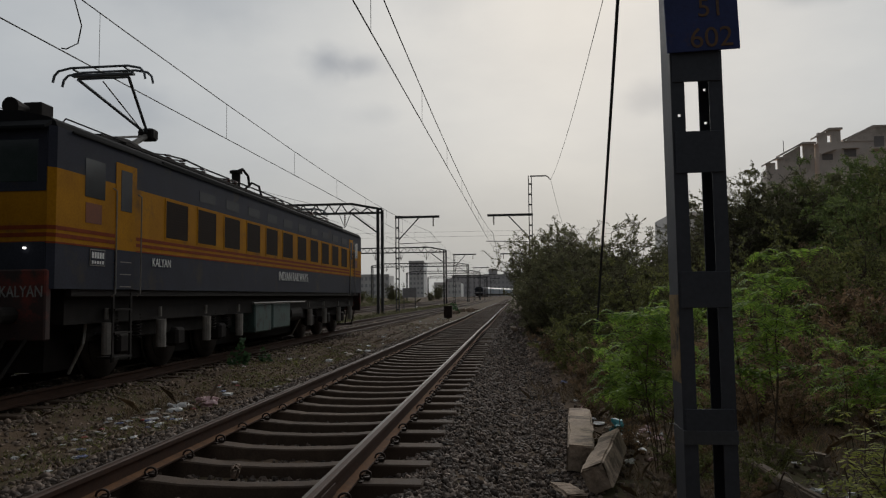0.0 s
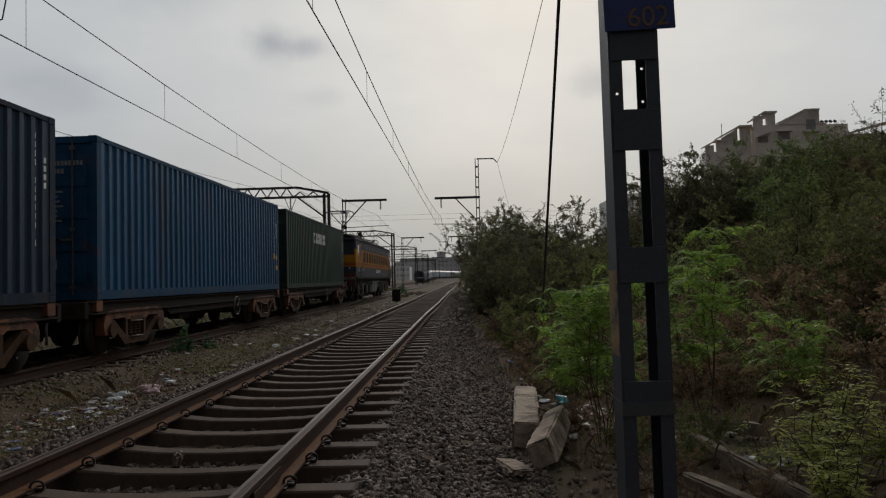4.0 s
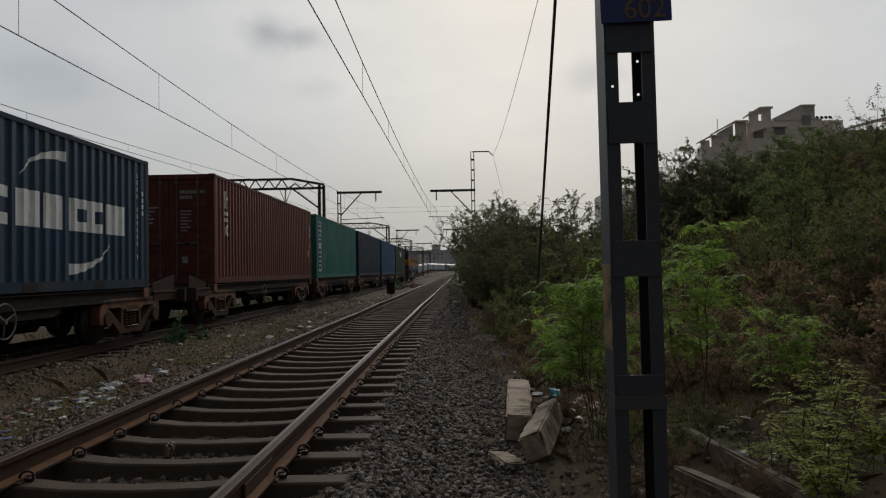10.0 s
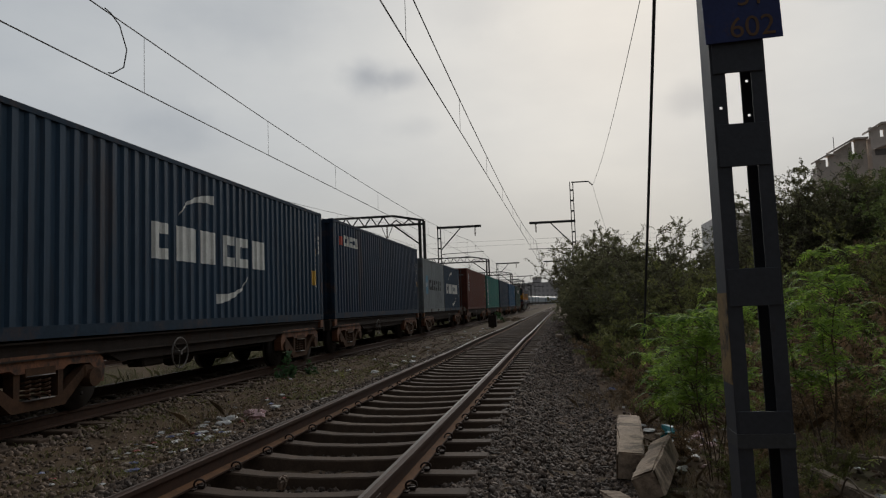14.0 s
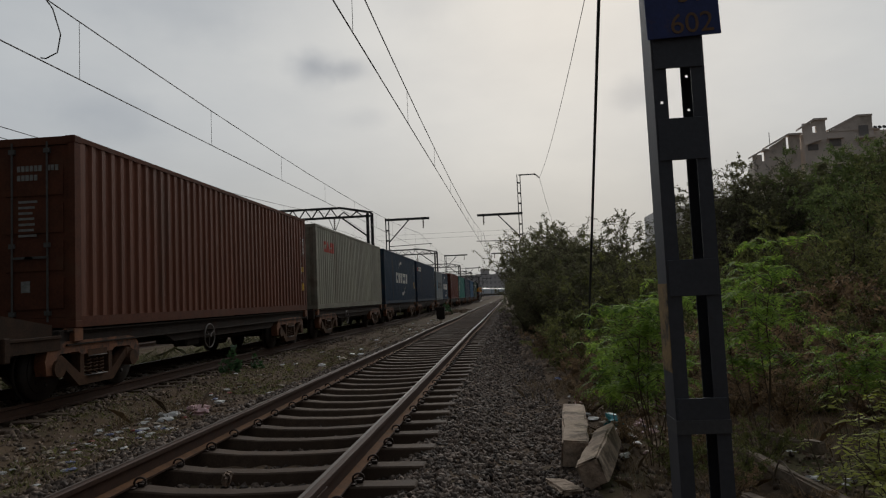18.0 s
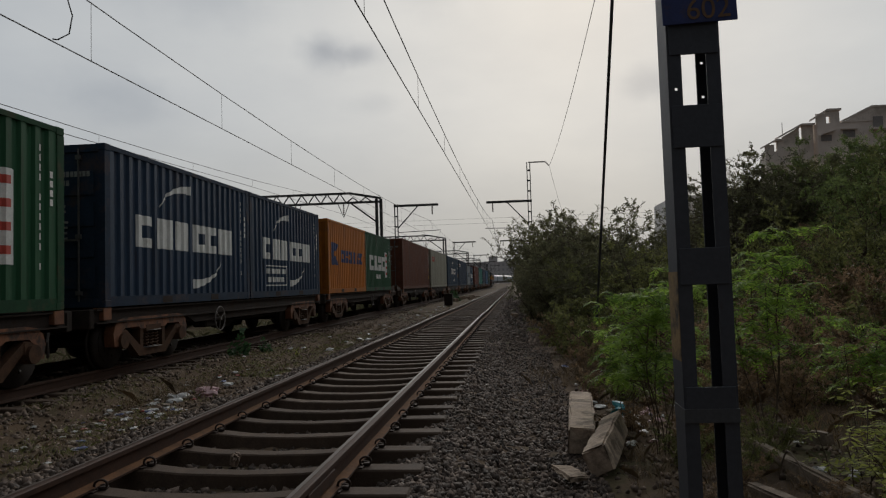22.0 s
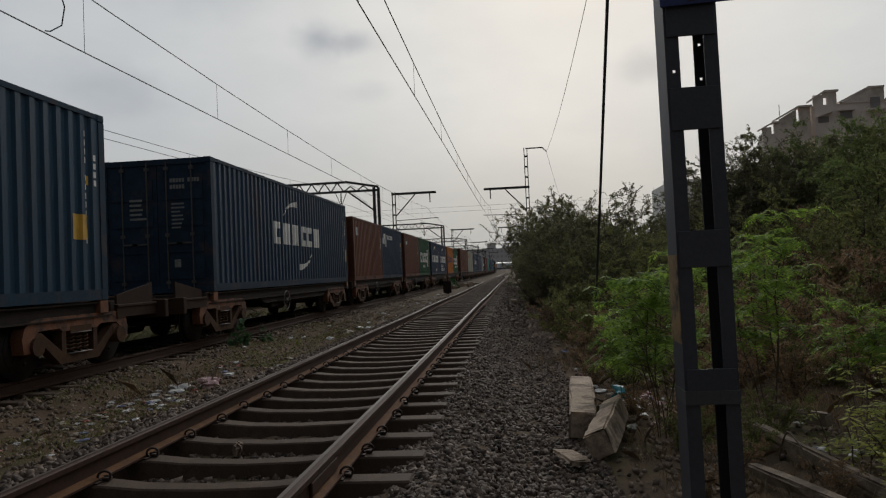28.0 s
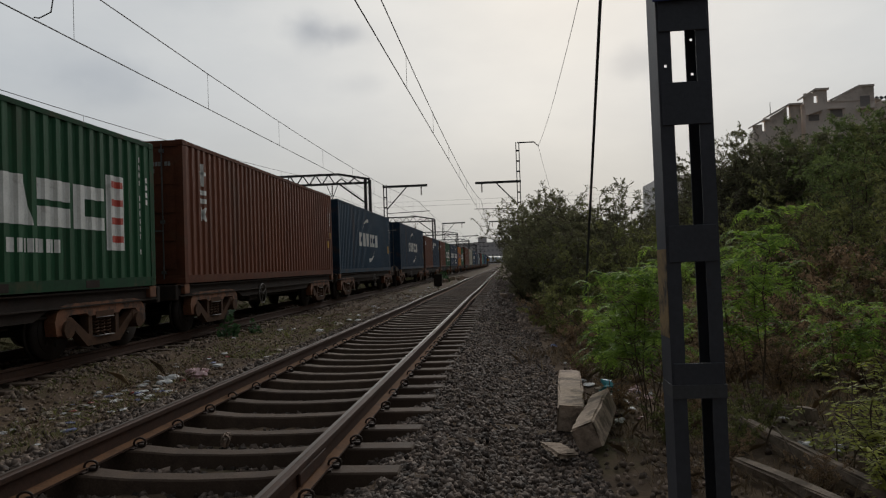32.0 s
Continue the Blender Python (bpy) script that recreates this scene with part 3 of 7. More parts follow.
def waves(length):
    """Outline of a corrugated sheet: (along, inset) pairs."""
    n = int((length - 0.3) / PITCH)
    a = -n * PITCH / 2
    out = [(-length / 2 + 0.14, 0.0)]
    for i in range(n):
        y = a + i * PITCH
        out += [(y + 0.034, 0.0), (y + 0.072, -DEPTH), (y + 0.172, -DEPTH), (y + 0.210, 0.0)]
    return out + [(length / 2 - 0.14, 0.0)]


def mark(parent, name, rects, mat, wave, label="", joined=False, lift=0.0):
    """Paint on the corrugated side that faces the near track: rectangles or quads given as (along, up) corners, following the sheet."""
    if name in ("painted_name", "red_mark", "warning_label", "painted_swoosh") and len(rects) > 1 and not joined:
        for q in rects:
            mark(parent, {"painted_name": "painted_block"}.get(name, name), [q], mat, wave, label, False, lift)
        return None
    sh = Shape()
    ys = [p[0] for p in wave]
    ds = [p[1] for p in wave]

    def clip(poly, at, keep):
        out = []
        for p, q in zip(poly, poly[1:] + poly[:1]):
            pin, qin = (p[0] - at) * keep >= 0, (q[0] - at) * keep >= 0
            if pin:
                out.append(p)
            if pin != qin:
                u = (at - p[0]) / (q[0] - p[0])
                out.append((at, p[1] + (q[1] - p[1]) * u))
        return out
    for q in rects:
        if len(q) == 4 and not hasattr(q[0], "__len__"):
            y0, y1, z0, z1 = q
            q = ((y0, z0), (y1, z0), (y1, z1), (y0, z1))
        lo, hi = min(p[0] for p in q), max(p[0] for p in q)
        cuts = [lo - 0.01] + [y for y in ys if lo < y < hi] + [hi + 0.01]
        for a, b in zip(cuts, cuts[1:]):
            piece = clip(clip(list(q), a, 1), b, -1)
            if len(piece) > 2:
                sh.add([(FACE - 0.008 + lift + float(np.interp(y, ys, ds)), y, z) for y, z in piece], [tuple(range(len(piece)))])
    return part(name, sh, mat, parent, label)


def blocks(y, z, h, widths, gap, slit=0.0):
    """A row of plain blocks, some notched, in place of a painted name."""
    out = []
    for i, w in enumerate(widths):
        if slit and w > 2.5 * slit:
            k = i % 3
            if k == 0:
                out += [(y, y + w, z, z + h * 0.3), (y, y + w * 0.36, z + h * 0.3, z + h * 0.7), (y, y + w, z + h * 0.7, z + h)]
            elif k == 1:
                out.append(((y, z), (y + w, z), (y + w * 0.8, z + h), (y + w * 0.2, z + h)))
            else:
                out += [(y, y + w, z, z + h * 0.42), (y, y + w, z + h * 0.56, z + h)]
        else:
            out.append((y, y + w, z, z + h))
        y += w + gap
    return out


def arc_mark(yc, zc, ry, rz, a0, a1, w0, w1, n=12):
    """A curved stroke that swells from w0 to w1, in upright slices."""
    up = 1 if math.sin(radians((a0 + a1) / 2)) > 0 else -1
    y0, y1 = yc + ry * math.cos(radians(a0)), yc + ry * math.cos(radians(a1))
    edge = []
    for k in range(n + 1):
        y = y0 + (y1 - y0) * k / n
        z = zc + up * rz * math.sqrt(max(0.0, 1 - ((y - yc) / ry) ** 2))
        edge.append((y, z, (w0 + (w1 - w0) * k / n) / 2))
    return [((a[0], a[1] - a[2]), (b[0], b[1] - b[2]), (b[0], b[1] + b[2]), (a[0], a[1] + a[2])) for a, b in zip(edge, edge[1:])]


def container(paint, feet, look_, label, doors=True):
    """A shipping container on its corners; local y along it, doors at the -y end."""
    L, H = (12.192, 2.896) if feet == 40 else (6.058, 2.591)
    mat = "c_" + paint
    box = thing("shipping_container", Matrix.Identity(4), label, "container", "containers on the goods train")
    fr = Shape()
    for sx in (-1, 1):
        for sy in (-1, 1):
            x0, x1 = sorted((sx * FACE, sx * (FACE - 0.10)))
            y0, y1 = sorted((sy * L / 2, sy * (L / 2 - 0.15)))
            fr.box(x0, x1, y0, y1, 0.118, H - 0.118)
        x0, x1 = sorted((sx * (FACE - 0.002), sx * (FACE - 0.06)))
        fr.box(x0, x1, -L / 2 + 0.15, L / 2 - 0.15, 0.01, 0.17)
        fr.box(x0, x1, -L / 2 + 0.15, L / 2 - 0.15, H - 0.085, H - 0.01)
    for sy in (-1, 1):
        y0, y1 = sorted((sy * (L / 2 - 0.005), sy * (L / 2 - 0.12)))
        fr.box(-FACE + 0.1, FACE - 0.1, y0, y1, 0.01, 0.16)
        fr.box(-FACE + 0.1, FACE - 0.1, y0, y1, H - 0.13, H - 0.01)
    grimy_shaded = "cf_" + paint
    part("frame", fr, grimy_shaded, box)
    wave = waves(L)
    for sx in (-1, 1):
        v = [(sx * (FACE - 0.012 + d), y, z) for y, d in wave for z in (0.165, H - 0.08)]
        v += [(sx * (FACE - 0.062), y, z) for y, d in (wave[0], wave[-1]) for z in (0.165, H - 0.08)]
        n = len(wave)
        sh = Shape().add(v, [(2 * i, 2 * i + 2, 2 * i + 3, 2 * i + 1) for i in range(n - 1)] + [(2 * n, 2 * n + 2, 2 * n + 3, 2 * n + 1)])
        part("side_panel", sh, mat, box)
    if feet == 20:
        for y in (-1.03, 1.03):
            # solid dark block, flush with the rail, paints the shade inside the pocket
            part("forklift_pocket", Shape().box(FACE - 0.05, FACE + 0.001, y - 0.18, y + 0.18, 0.03, 0.145), "frame_dark", box, "forklift pocket in the bottom rail, its inner shade painted as a dark block")
    roof = Shape()
    roof.box(-FACE + 0.05, FACE - 0.05, -L / 2 + 0.1, L / 2 - 0.1, H - 0.05, H - 0.022)
    for i in range(int(L / 0.45)):
        y = -L / 2 + 0.35 + i * 0.45
        if y < L / 2 - 0.35:
            roof.box(-FACE + 0.2, FACE - 0.2, y - 0.09, y + 0.09, H - 0.022, H - 0.006)
    part("roof", roof, mat, box)
    part("floor", Shape().box(-FACE + 0.07, FACE - 0.07, -L / 2 + 0.13, L / 2 - 0.13, 0.06, 0.14), "frame_dark", box)
    for sx in (-1, 1):
        for sy in (-1, 1):
            for z in (0.0, H - 0.118):
                x0, x1 = sorted((sx * (FACE + 0.003), sx * (FACE - 0.162)))
                y0, y1 = sorted((sy * (L / 2 + 0.003), sy * (L / 2 - 0.178)))
                part("corner_casting", Shape().box(x0, x1, y0, y1, z, z + 0.118, 0.012), grimy_shaded, box)
    part("front_wall", Shape().box(-FACE + 0.1, FACE - 0.1, L / 2 - 0.07, L / 2 - 0.03, 0.16, H - 0.13), mat, box)
    e = -L / 2
    if doors:
        for sx in (-1, 1):
            x0, x1 = sorted((sx * 0.008, sx * (FACE - 0.105)))
            d = Shape().box(x0, x1, e + 0.03, e + 0.07, 0.165, H - 0.135)
            # doors take the darkened copy, so the end's shade is in their colour
            door = part("door", d, grimy_shaded, box)
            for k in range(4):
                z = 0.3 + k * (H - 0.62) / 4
                part("door_panel", Shape().box(x0 + 0.09, x1 - 0.09, e + 0.012, e + 0.0295, z, z + (H - 0.62) / 4 - 0.12), grimy_shaded, door)
            for xr in (0.22, 0.78):
                rod = Shape().tube((sx * xr, e + 0.0, 0.1), (sx * xr, e + 0.0, H - 0.08), 0.017, n=6)
                for z in (0.2, H * 0.42, H - 0.25):
                    rod.box(sx * xr - 0.045, sx * xr + 0.045, e - 0.02, e + 0.03, z, z + 0.07)
                rod.box(*sorted((sx * xr, sx * xr + (0.34 if xr < 0.5 else -0.34) * sx)), e - 0.03, e - 0.012, 1.05, 1.085)
                part("lock_rod", rod, "lock_rod", door, "galvanised locking rod")
            plates = Shape()
            rr = random.Random(int(L * 10) + len(label))
            if sx > 0:
                for row, (z, w) in enumerate(((H - 0.52, 0.62), (H - 0.66, 0.3))):
                    x = 0.30
                    while x < 0.30 + w:
                        plates.box(x, x + 0.05, e + 0.004, e + 0.012, z, z + 0.085)
                        x += 0.068 if rr.random() < 0.85 else 0.13
                for row in range(7):
                    z = H - 1.0 - row * 0.085
                    plates.box(0.32, 0.32 + rr.uniform(0.18, 0.32), e + 0.006, e + 0.012, z, z + 0.035)
                plates.box(0.36, 0.5, e + 0.004, e + 0.011, 0.55, 0.72)
            else:
                for row in range(5):
                    z = H - 0.9 - row * 0.1
                    plates.box(-0.62, -0.62 + rr.uniform(0.15, 0.4), e + 0.006, e + 0.012, z, z + 0.045)
            tagged(part("stencil_mark", plates, "stencil", door, "worn white stencil marks"), kind="stuff")
    else:
        n = 9
        w = 2 * (FACE - 0.1) / n
        prof = []
        for i in range(n):
            x = -FACE + 0.1 + i * w
            prof += [(x, 0.0), (x + 0.3 * w, 0.0), (x + 0.42 * w, 0.045), (x + 0.82 * w, 0.045)]
        prof.append((FACE - 0.1, 0.0))
        v = [(x, e + 0.02 + d, z) for x, d in prof for z in (0.16, H - 0.13)]
        # end wall likewise painted darker to imitate its shaded side
        part("end_wall", Shape().add(v, [(2 * i, 2 * i + 2, 2 * i + 3, 2 * i + 1) for i in range(len(prof) - 1)]), grimy_shaded, box)
    # owner's marks, plain shapes only
    rr = random.Random(len(label) * 7 + feet)
    f = L / 2
    code = []
    z = H - 0.32
    for i in range(13):
        if i not in (4, 11):
            code.append((f - 0.52, f - 0.45, z - 0.09, z))
        z -= 0.135
    for i in range(4):
        code.append((f - 0.30, f - 0.235, H - 0.75 - i * 0.13, H - 0.66 - i * 0.13))
    if look_ in ("steel", "maersk", "seaco", "cma40", "cma40b", "cma20", "cma20b", "uasc", "tex", "capital", "plain", "brown", "blue", "oocl", "rust", "wid", "dragon", "patch", "long"):
        mark(box, "stencil_mark", code, "white" if paint not in ("white", "grey") else "black", wave, "narrow column of stencilled marks")["kind"] = "stuff"
    warn = {"blue": [(f - 0.62, f - 0.38, 1.02, 1.22), (f - 0.34, f - 0.2, 1.0, 1.14), (f - 0.34, f - 0.12, 0.65, 0.8)], "teal": [(f - 0.25, f - 0.16, 1.0, 1.2)],
            "tex": [(f - 0.62, f - 0.35, 0.95, 1.2), (f - 0.3, f - 0.2, 1.3, 1.5)], "cma40": [(f - 0.84, f - 0.43, 0.92, 1.3), (f - 0.5, f - 0.38, 1.76, 1.9)],
            "cma40b": [(f - 0.28, f - 0.12, 0.75, 1.2)], "rust": [(f - 0.4, f - 0.26, 0.62, 0.84), (f - 0.4, f - 0.28, 1.2, 1.36)], "brown": [(f - 0.66, f - 0.33, 0.75, 1.0), (f - 0.36, f - 0.2, 1.35, 1.55), (f - 0.36, f - 0.24, 2.0, 2.15)],
            "seaco": [(f - 0.3, f - 0.2, 1.2, 1.4)], "capital": [(f - 0.2, f - 0.1, 1.3, 1.5)], "dragon": [(f - 0.4, f - 0.3, 1.7, 1.85)]}.get(look_)
    if warn:
        mark(box, "warning_label", warn, "yellow", wave, "yellow warning label")
    if look_ == "capital":
        mark(box, "painted_name", blocks(-1.31, 1.88, 0.45, (0.32, 0.34, 0.3, 0.12, 0.34, 0.36, 0.26), 0.08, 0.09), "white", wave, "white painted block")
    if look_ == "teal":
        mark(box, "name_panel", [(-f + 0.54, -f + 1.16, 0.3, 2.6)], "white", wave, "white upright name panel")
        mark(box, "painted_name", [(-f + 0.68, -f + 1.02, 0.42 + i * 0.2, 0.55 + i * 0.2) for i in range(11) if i != 5], "navy", wave, lift=0.004)
    if look_ == "tex":
        y0, y1 = -f + 0.81, -f + 1.15
        mark(box, "painted_name", [(y0 + 0.12, y0 + 0.21, 2.05, 2.53), (y0, y1, 2.28, 2.36), (y0, y1, 1.86, 1.96), (y0, y1, 1.68, 1.78), ((y0, 1.3), (y0 + 0.12, 1.3), (y1, 1.6), (y1 - 0.12, 1.6)), ((y1 - 0.12, 1.3), (y1, 1.3), (y0 + 0.12, 1.6), (y0, 1.6))], "white", wave, "white painted block")
    if look_.startswith("cma"):
        if feet == 40:
            spans, z0, z1, up = ((-2.07, -1.59), (-1.38, -0.66), (-0.56, 0.0), (0.31, 0.8), (0.86, 1.42), (1.64, 2.3)), 1.17, 1.77, 2.38
        else:
            spans, z0, z1, up = ((-2.05, -1.5), (-1.38, -0.72), (-0.65, -0.1), (0.1, 0.62), (0.68, 1.22), (1.3, 2.0)), 1.0, 1.55, 2.2
        for i, (a, c) in enumerate(spans):
            mark(box, "painted_name", blocks(a, z0, z1 - z0, (c - a,), 0, 0.14 if i in (0, 3, 4) else 0.0), "white", wave, "white painted block")
        mark(box, "painted_swoosh", arc_mark(0.0, z1 + 0.13, 1.25, up - z1 - 0.13, 172, 92, 0.03, 0.17), "white", wave, "white curved stroke", True)
        mark(box, "painted_swoosh", arc_mark(0.05, z0 - 0.12, 1.35, 0.52, 272, 352, 0.19, 0.03), "white", wave, "white curved stroke", True)
        if look_ == "cma20":
            for q in ((-1.9, -0.26, 0.30, 0.33), (-1.9, -0.26, 0.81, 0.84), (-1.9, -1.87, 0.33, 0.81), (-0.29, -0.26, 0.33, 0.81)):
                mark(box, "panel_border", [q], "white", wave)
            for q in blocks(-1.8, 0.62, 0.13, (0.13,) * 9, 0.035) + blocks(-1.75, 0.40, 0.13, (0.12,) * 9, 0.035):
                mark(box, "painted_block", [q], "white", wave)
    if look_ == "maersk":
        mark(box, "blue_square", [(-2.28, -1.72, 0.9, 1.78)], "skyblue", wave, "faded light blue square")
        for k in range(7):
            a = radians(90 + k * 360 / 7)
            ray = [(0.0, 0.0), (0.09, -0.35), (0.27, 0.0), (0.09, 0.35)]
            mark(box, "white_star", [tuple((-2.0 + r * math.cos(a + w) * 0.85, 1.36 + r * math.sin(a + w)) for r, w in ray)], "white", wave, lift=0.004)
        mark(box, "painted_name", blocks(-1.35, 1.1, 0.5, (0.56, 0.52, 0.46, 0.5, 0.46, 0.48), 0.10, 0.12), "black", wave, "dark painted block")
    if look_ == "seaco":
        mark(box, "painted_name", blocks(-5.06, 2.18, 0.32, (0.27, 0.27, 0.27, 0.27, 0.27), 0.035, 0.08), "white", wave, "white painted block")
        mark(box, "red_mark", [(-5.54, -5.1, 2.18, 2.44)], "red", wave, "faded red block")
    if look_ == "oocl":
        mark(box, "red_mark", blocks(-5.03, 2.0, 0.38, (0.4, 0.38, 0.36, 0.2), 0.04, 0.12), "red", wave, "faded red painted block")
    if look_ == "uasc":
        mark(box, "painted_name", blocks(-2.1, 0.93, 0.67, (0.84, 0.86, 0.74, 0.82), 0.08, 0.2) + blocks(-0.87, 0.56, 0.19, (0.085,) * 10, 0.03), "white", wave, "white painted block")
        mark(box, "name_panel", [(1.52, 2.06, 0.62, 1.85)], "white", wave, "white upright panel")
        mark(box, "red_mark", [(1.62, 1.96, 0.75 + i * 0.3, 0.86 + i * 0.3) for i in range(4)], "red", wave, "small red mark", lift=0.004)
    if look_ == "hapag":
        mark(box, "painted_name", blocks(-1.18, 1.12, 0.46, (0.36, 0.32, 0.32, 0.32, 0.32, 0.14, 0.3, 0.28, 0.32, 0.34), 0.065, 0.1), "navy", wave, "dark blue painted block")
        mark(box, "blue_emblem", [(-2.56, -2.22, 1.0, 1.8)], "navy", wave, "dark blue emblem")
        mark(box, "blue_emblem", [((-2.22, 1.02), (-1.62, 1.0), (-1.85, 1.32), (-2.22, 1.32))], "navy", wave, "dark blue emblem")
        mark(box, "blue_emblem", [((-2.22, 1.5), (-1.8, 1.5), (-1.6, 1.76), (-2.22, 1.8))], "navy", wave, "dark blue emblem")
    if look_ == "wid":
        mark(box, "painted_name", blocks(-2.5, 1.92, 0.2, (0.26, 0.07, 0.2), 0.03), "white", wave)
    if look_ == "dragon":
        for q in ((-2.72, -2.2, 1.72, 2.0), (-2.35, -1.85, 1.95, 2.22), (-2.0, -1.74, 1.58, 1.95)):
            mark(box, "painted_emblem", [q], "white", wave, "pale painted emblem")
        mark(box, "painted_name", blocks(-1.65, 1.97, 0.2, (0.24,) * 6, 0.06, 0.07), "white", wave)
    if look_ == "patch":
        mark(box, "white_square", [(-2.36, -2.05, 1.86, 2.19)], "white", wave, "small white square")
        mark(box, "blue_dot", [(-2.29, -2.12, 1.95, 2.1)], "skyblue", wave, lift=0.004)
    return box


def side_frame(x):
    """Upper beam of a cast bogie side frame, bowed down at both ends; local y along, z from the rail."""
    top = [(-1.24, 0.36), (-1.27, 0.56), (-1.22, 0.69), (-1.10, 0.78), (-0.9, 0.81), (0.9, 0.81), (1.10, 0.78), (1.22, 0.69), (1.27, 0.56), (1.24, 0.36),
           (1.06, 0.36), (1.05, 0.55), (0.94, 0.64), (0.5, 0.65), (0.42, 0.60), (-0.42, 0.60), (-0.5, 0.65), (-0.94, 0.64), (-1.05, 0.55), (-1.06, 0.36)]
    return Shape().sweep(top, x - 0.085, x + 0.085, "x")


def side_truss(x):
    """Lower limbs of the side frame down to the spring seat."""
    s = Shape()
    low = [(-1.02, 0.60), (-0.84, 0.60), (-0.36, 0.27), (0.36, 0.27), (0.84, 0.60), (1.02, 0.60), (0.46, 0.14), (-0.46, 0.14)]
    s.sweep(low, x - 0.07, x + 0.07, "x")
    for sy in (-1, 1):
        s.box(x - 0.07, x + 0.07, sy * 0.38 - 0.05, sy * 0.38 + 0.05, 0.24, 0.62)
        s.tube((x - 0.05, sy * 1.0, 0.44), (x + 0.13, sy * 1.0, 0.44), 0.13, n=12)
        s.box(x - 0.08, x + 0.08, sy * 1.0 - 0.16, sy * 1.0 + 0.16, 0.44, 0.62, 0.02)
    return s


def coil(x, y, z0, z1, r, wire_r, turns):
    n = turns * 8
    return Shape().path([(x + r * math.cos(i * math.pi / 4), y + r * math.sin(i * math.pi / 4), z0 + (z1 - z0) * i / n) for i in range(n + 1)], wire_r, 4)


def wheel_pair(radius):
    s = Shape()
    s.tube((-1.06, 0, 0), (1.06, 0, 0), 0.075, n=10)
    for sx in (-1, 1):
        s.tube((sx * 0.80, 0, 0), (sx * 0.93, 0, 0), radius, n=28)
        s.tube((sx * 0.785, 0, 0), (sx * 0.815, 0, 0), radius + 0.03, n=28)
        s.tube((sx * 0.93, 0, 0), (sx * 0.945, 0, 0), radius * 0.78, n=20)
        s.tube((sx * 0.93, 0, 0), (sx * 1.0, 0, 0), 0.13, n=12)
        for k in range(6):
            c, q = math.cos(k * math.pi / 3), math.sin(k * math.pi / 3)
            s.tube((sx * 0.945, 0.22 * c, 0.22 * q), (sx * 0.955, 0.22 * c, 0.22 * q), 0.03, n=6)
    return s


MESH = {}


def shared(name, make, mat, parent, smooth=False, label=""):
    """A part whose mesh alike parts share."""
    if (name, mat) not in MESH:
        MESH[name, mat] = make().mesh(name, MAT[mat], smooth)
    ob = new(name.split("#")[0], MESH[name, mat])
    ob.parent = parent
    return tagged(ob, label)


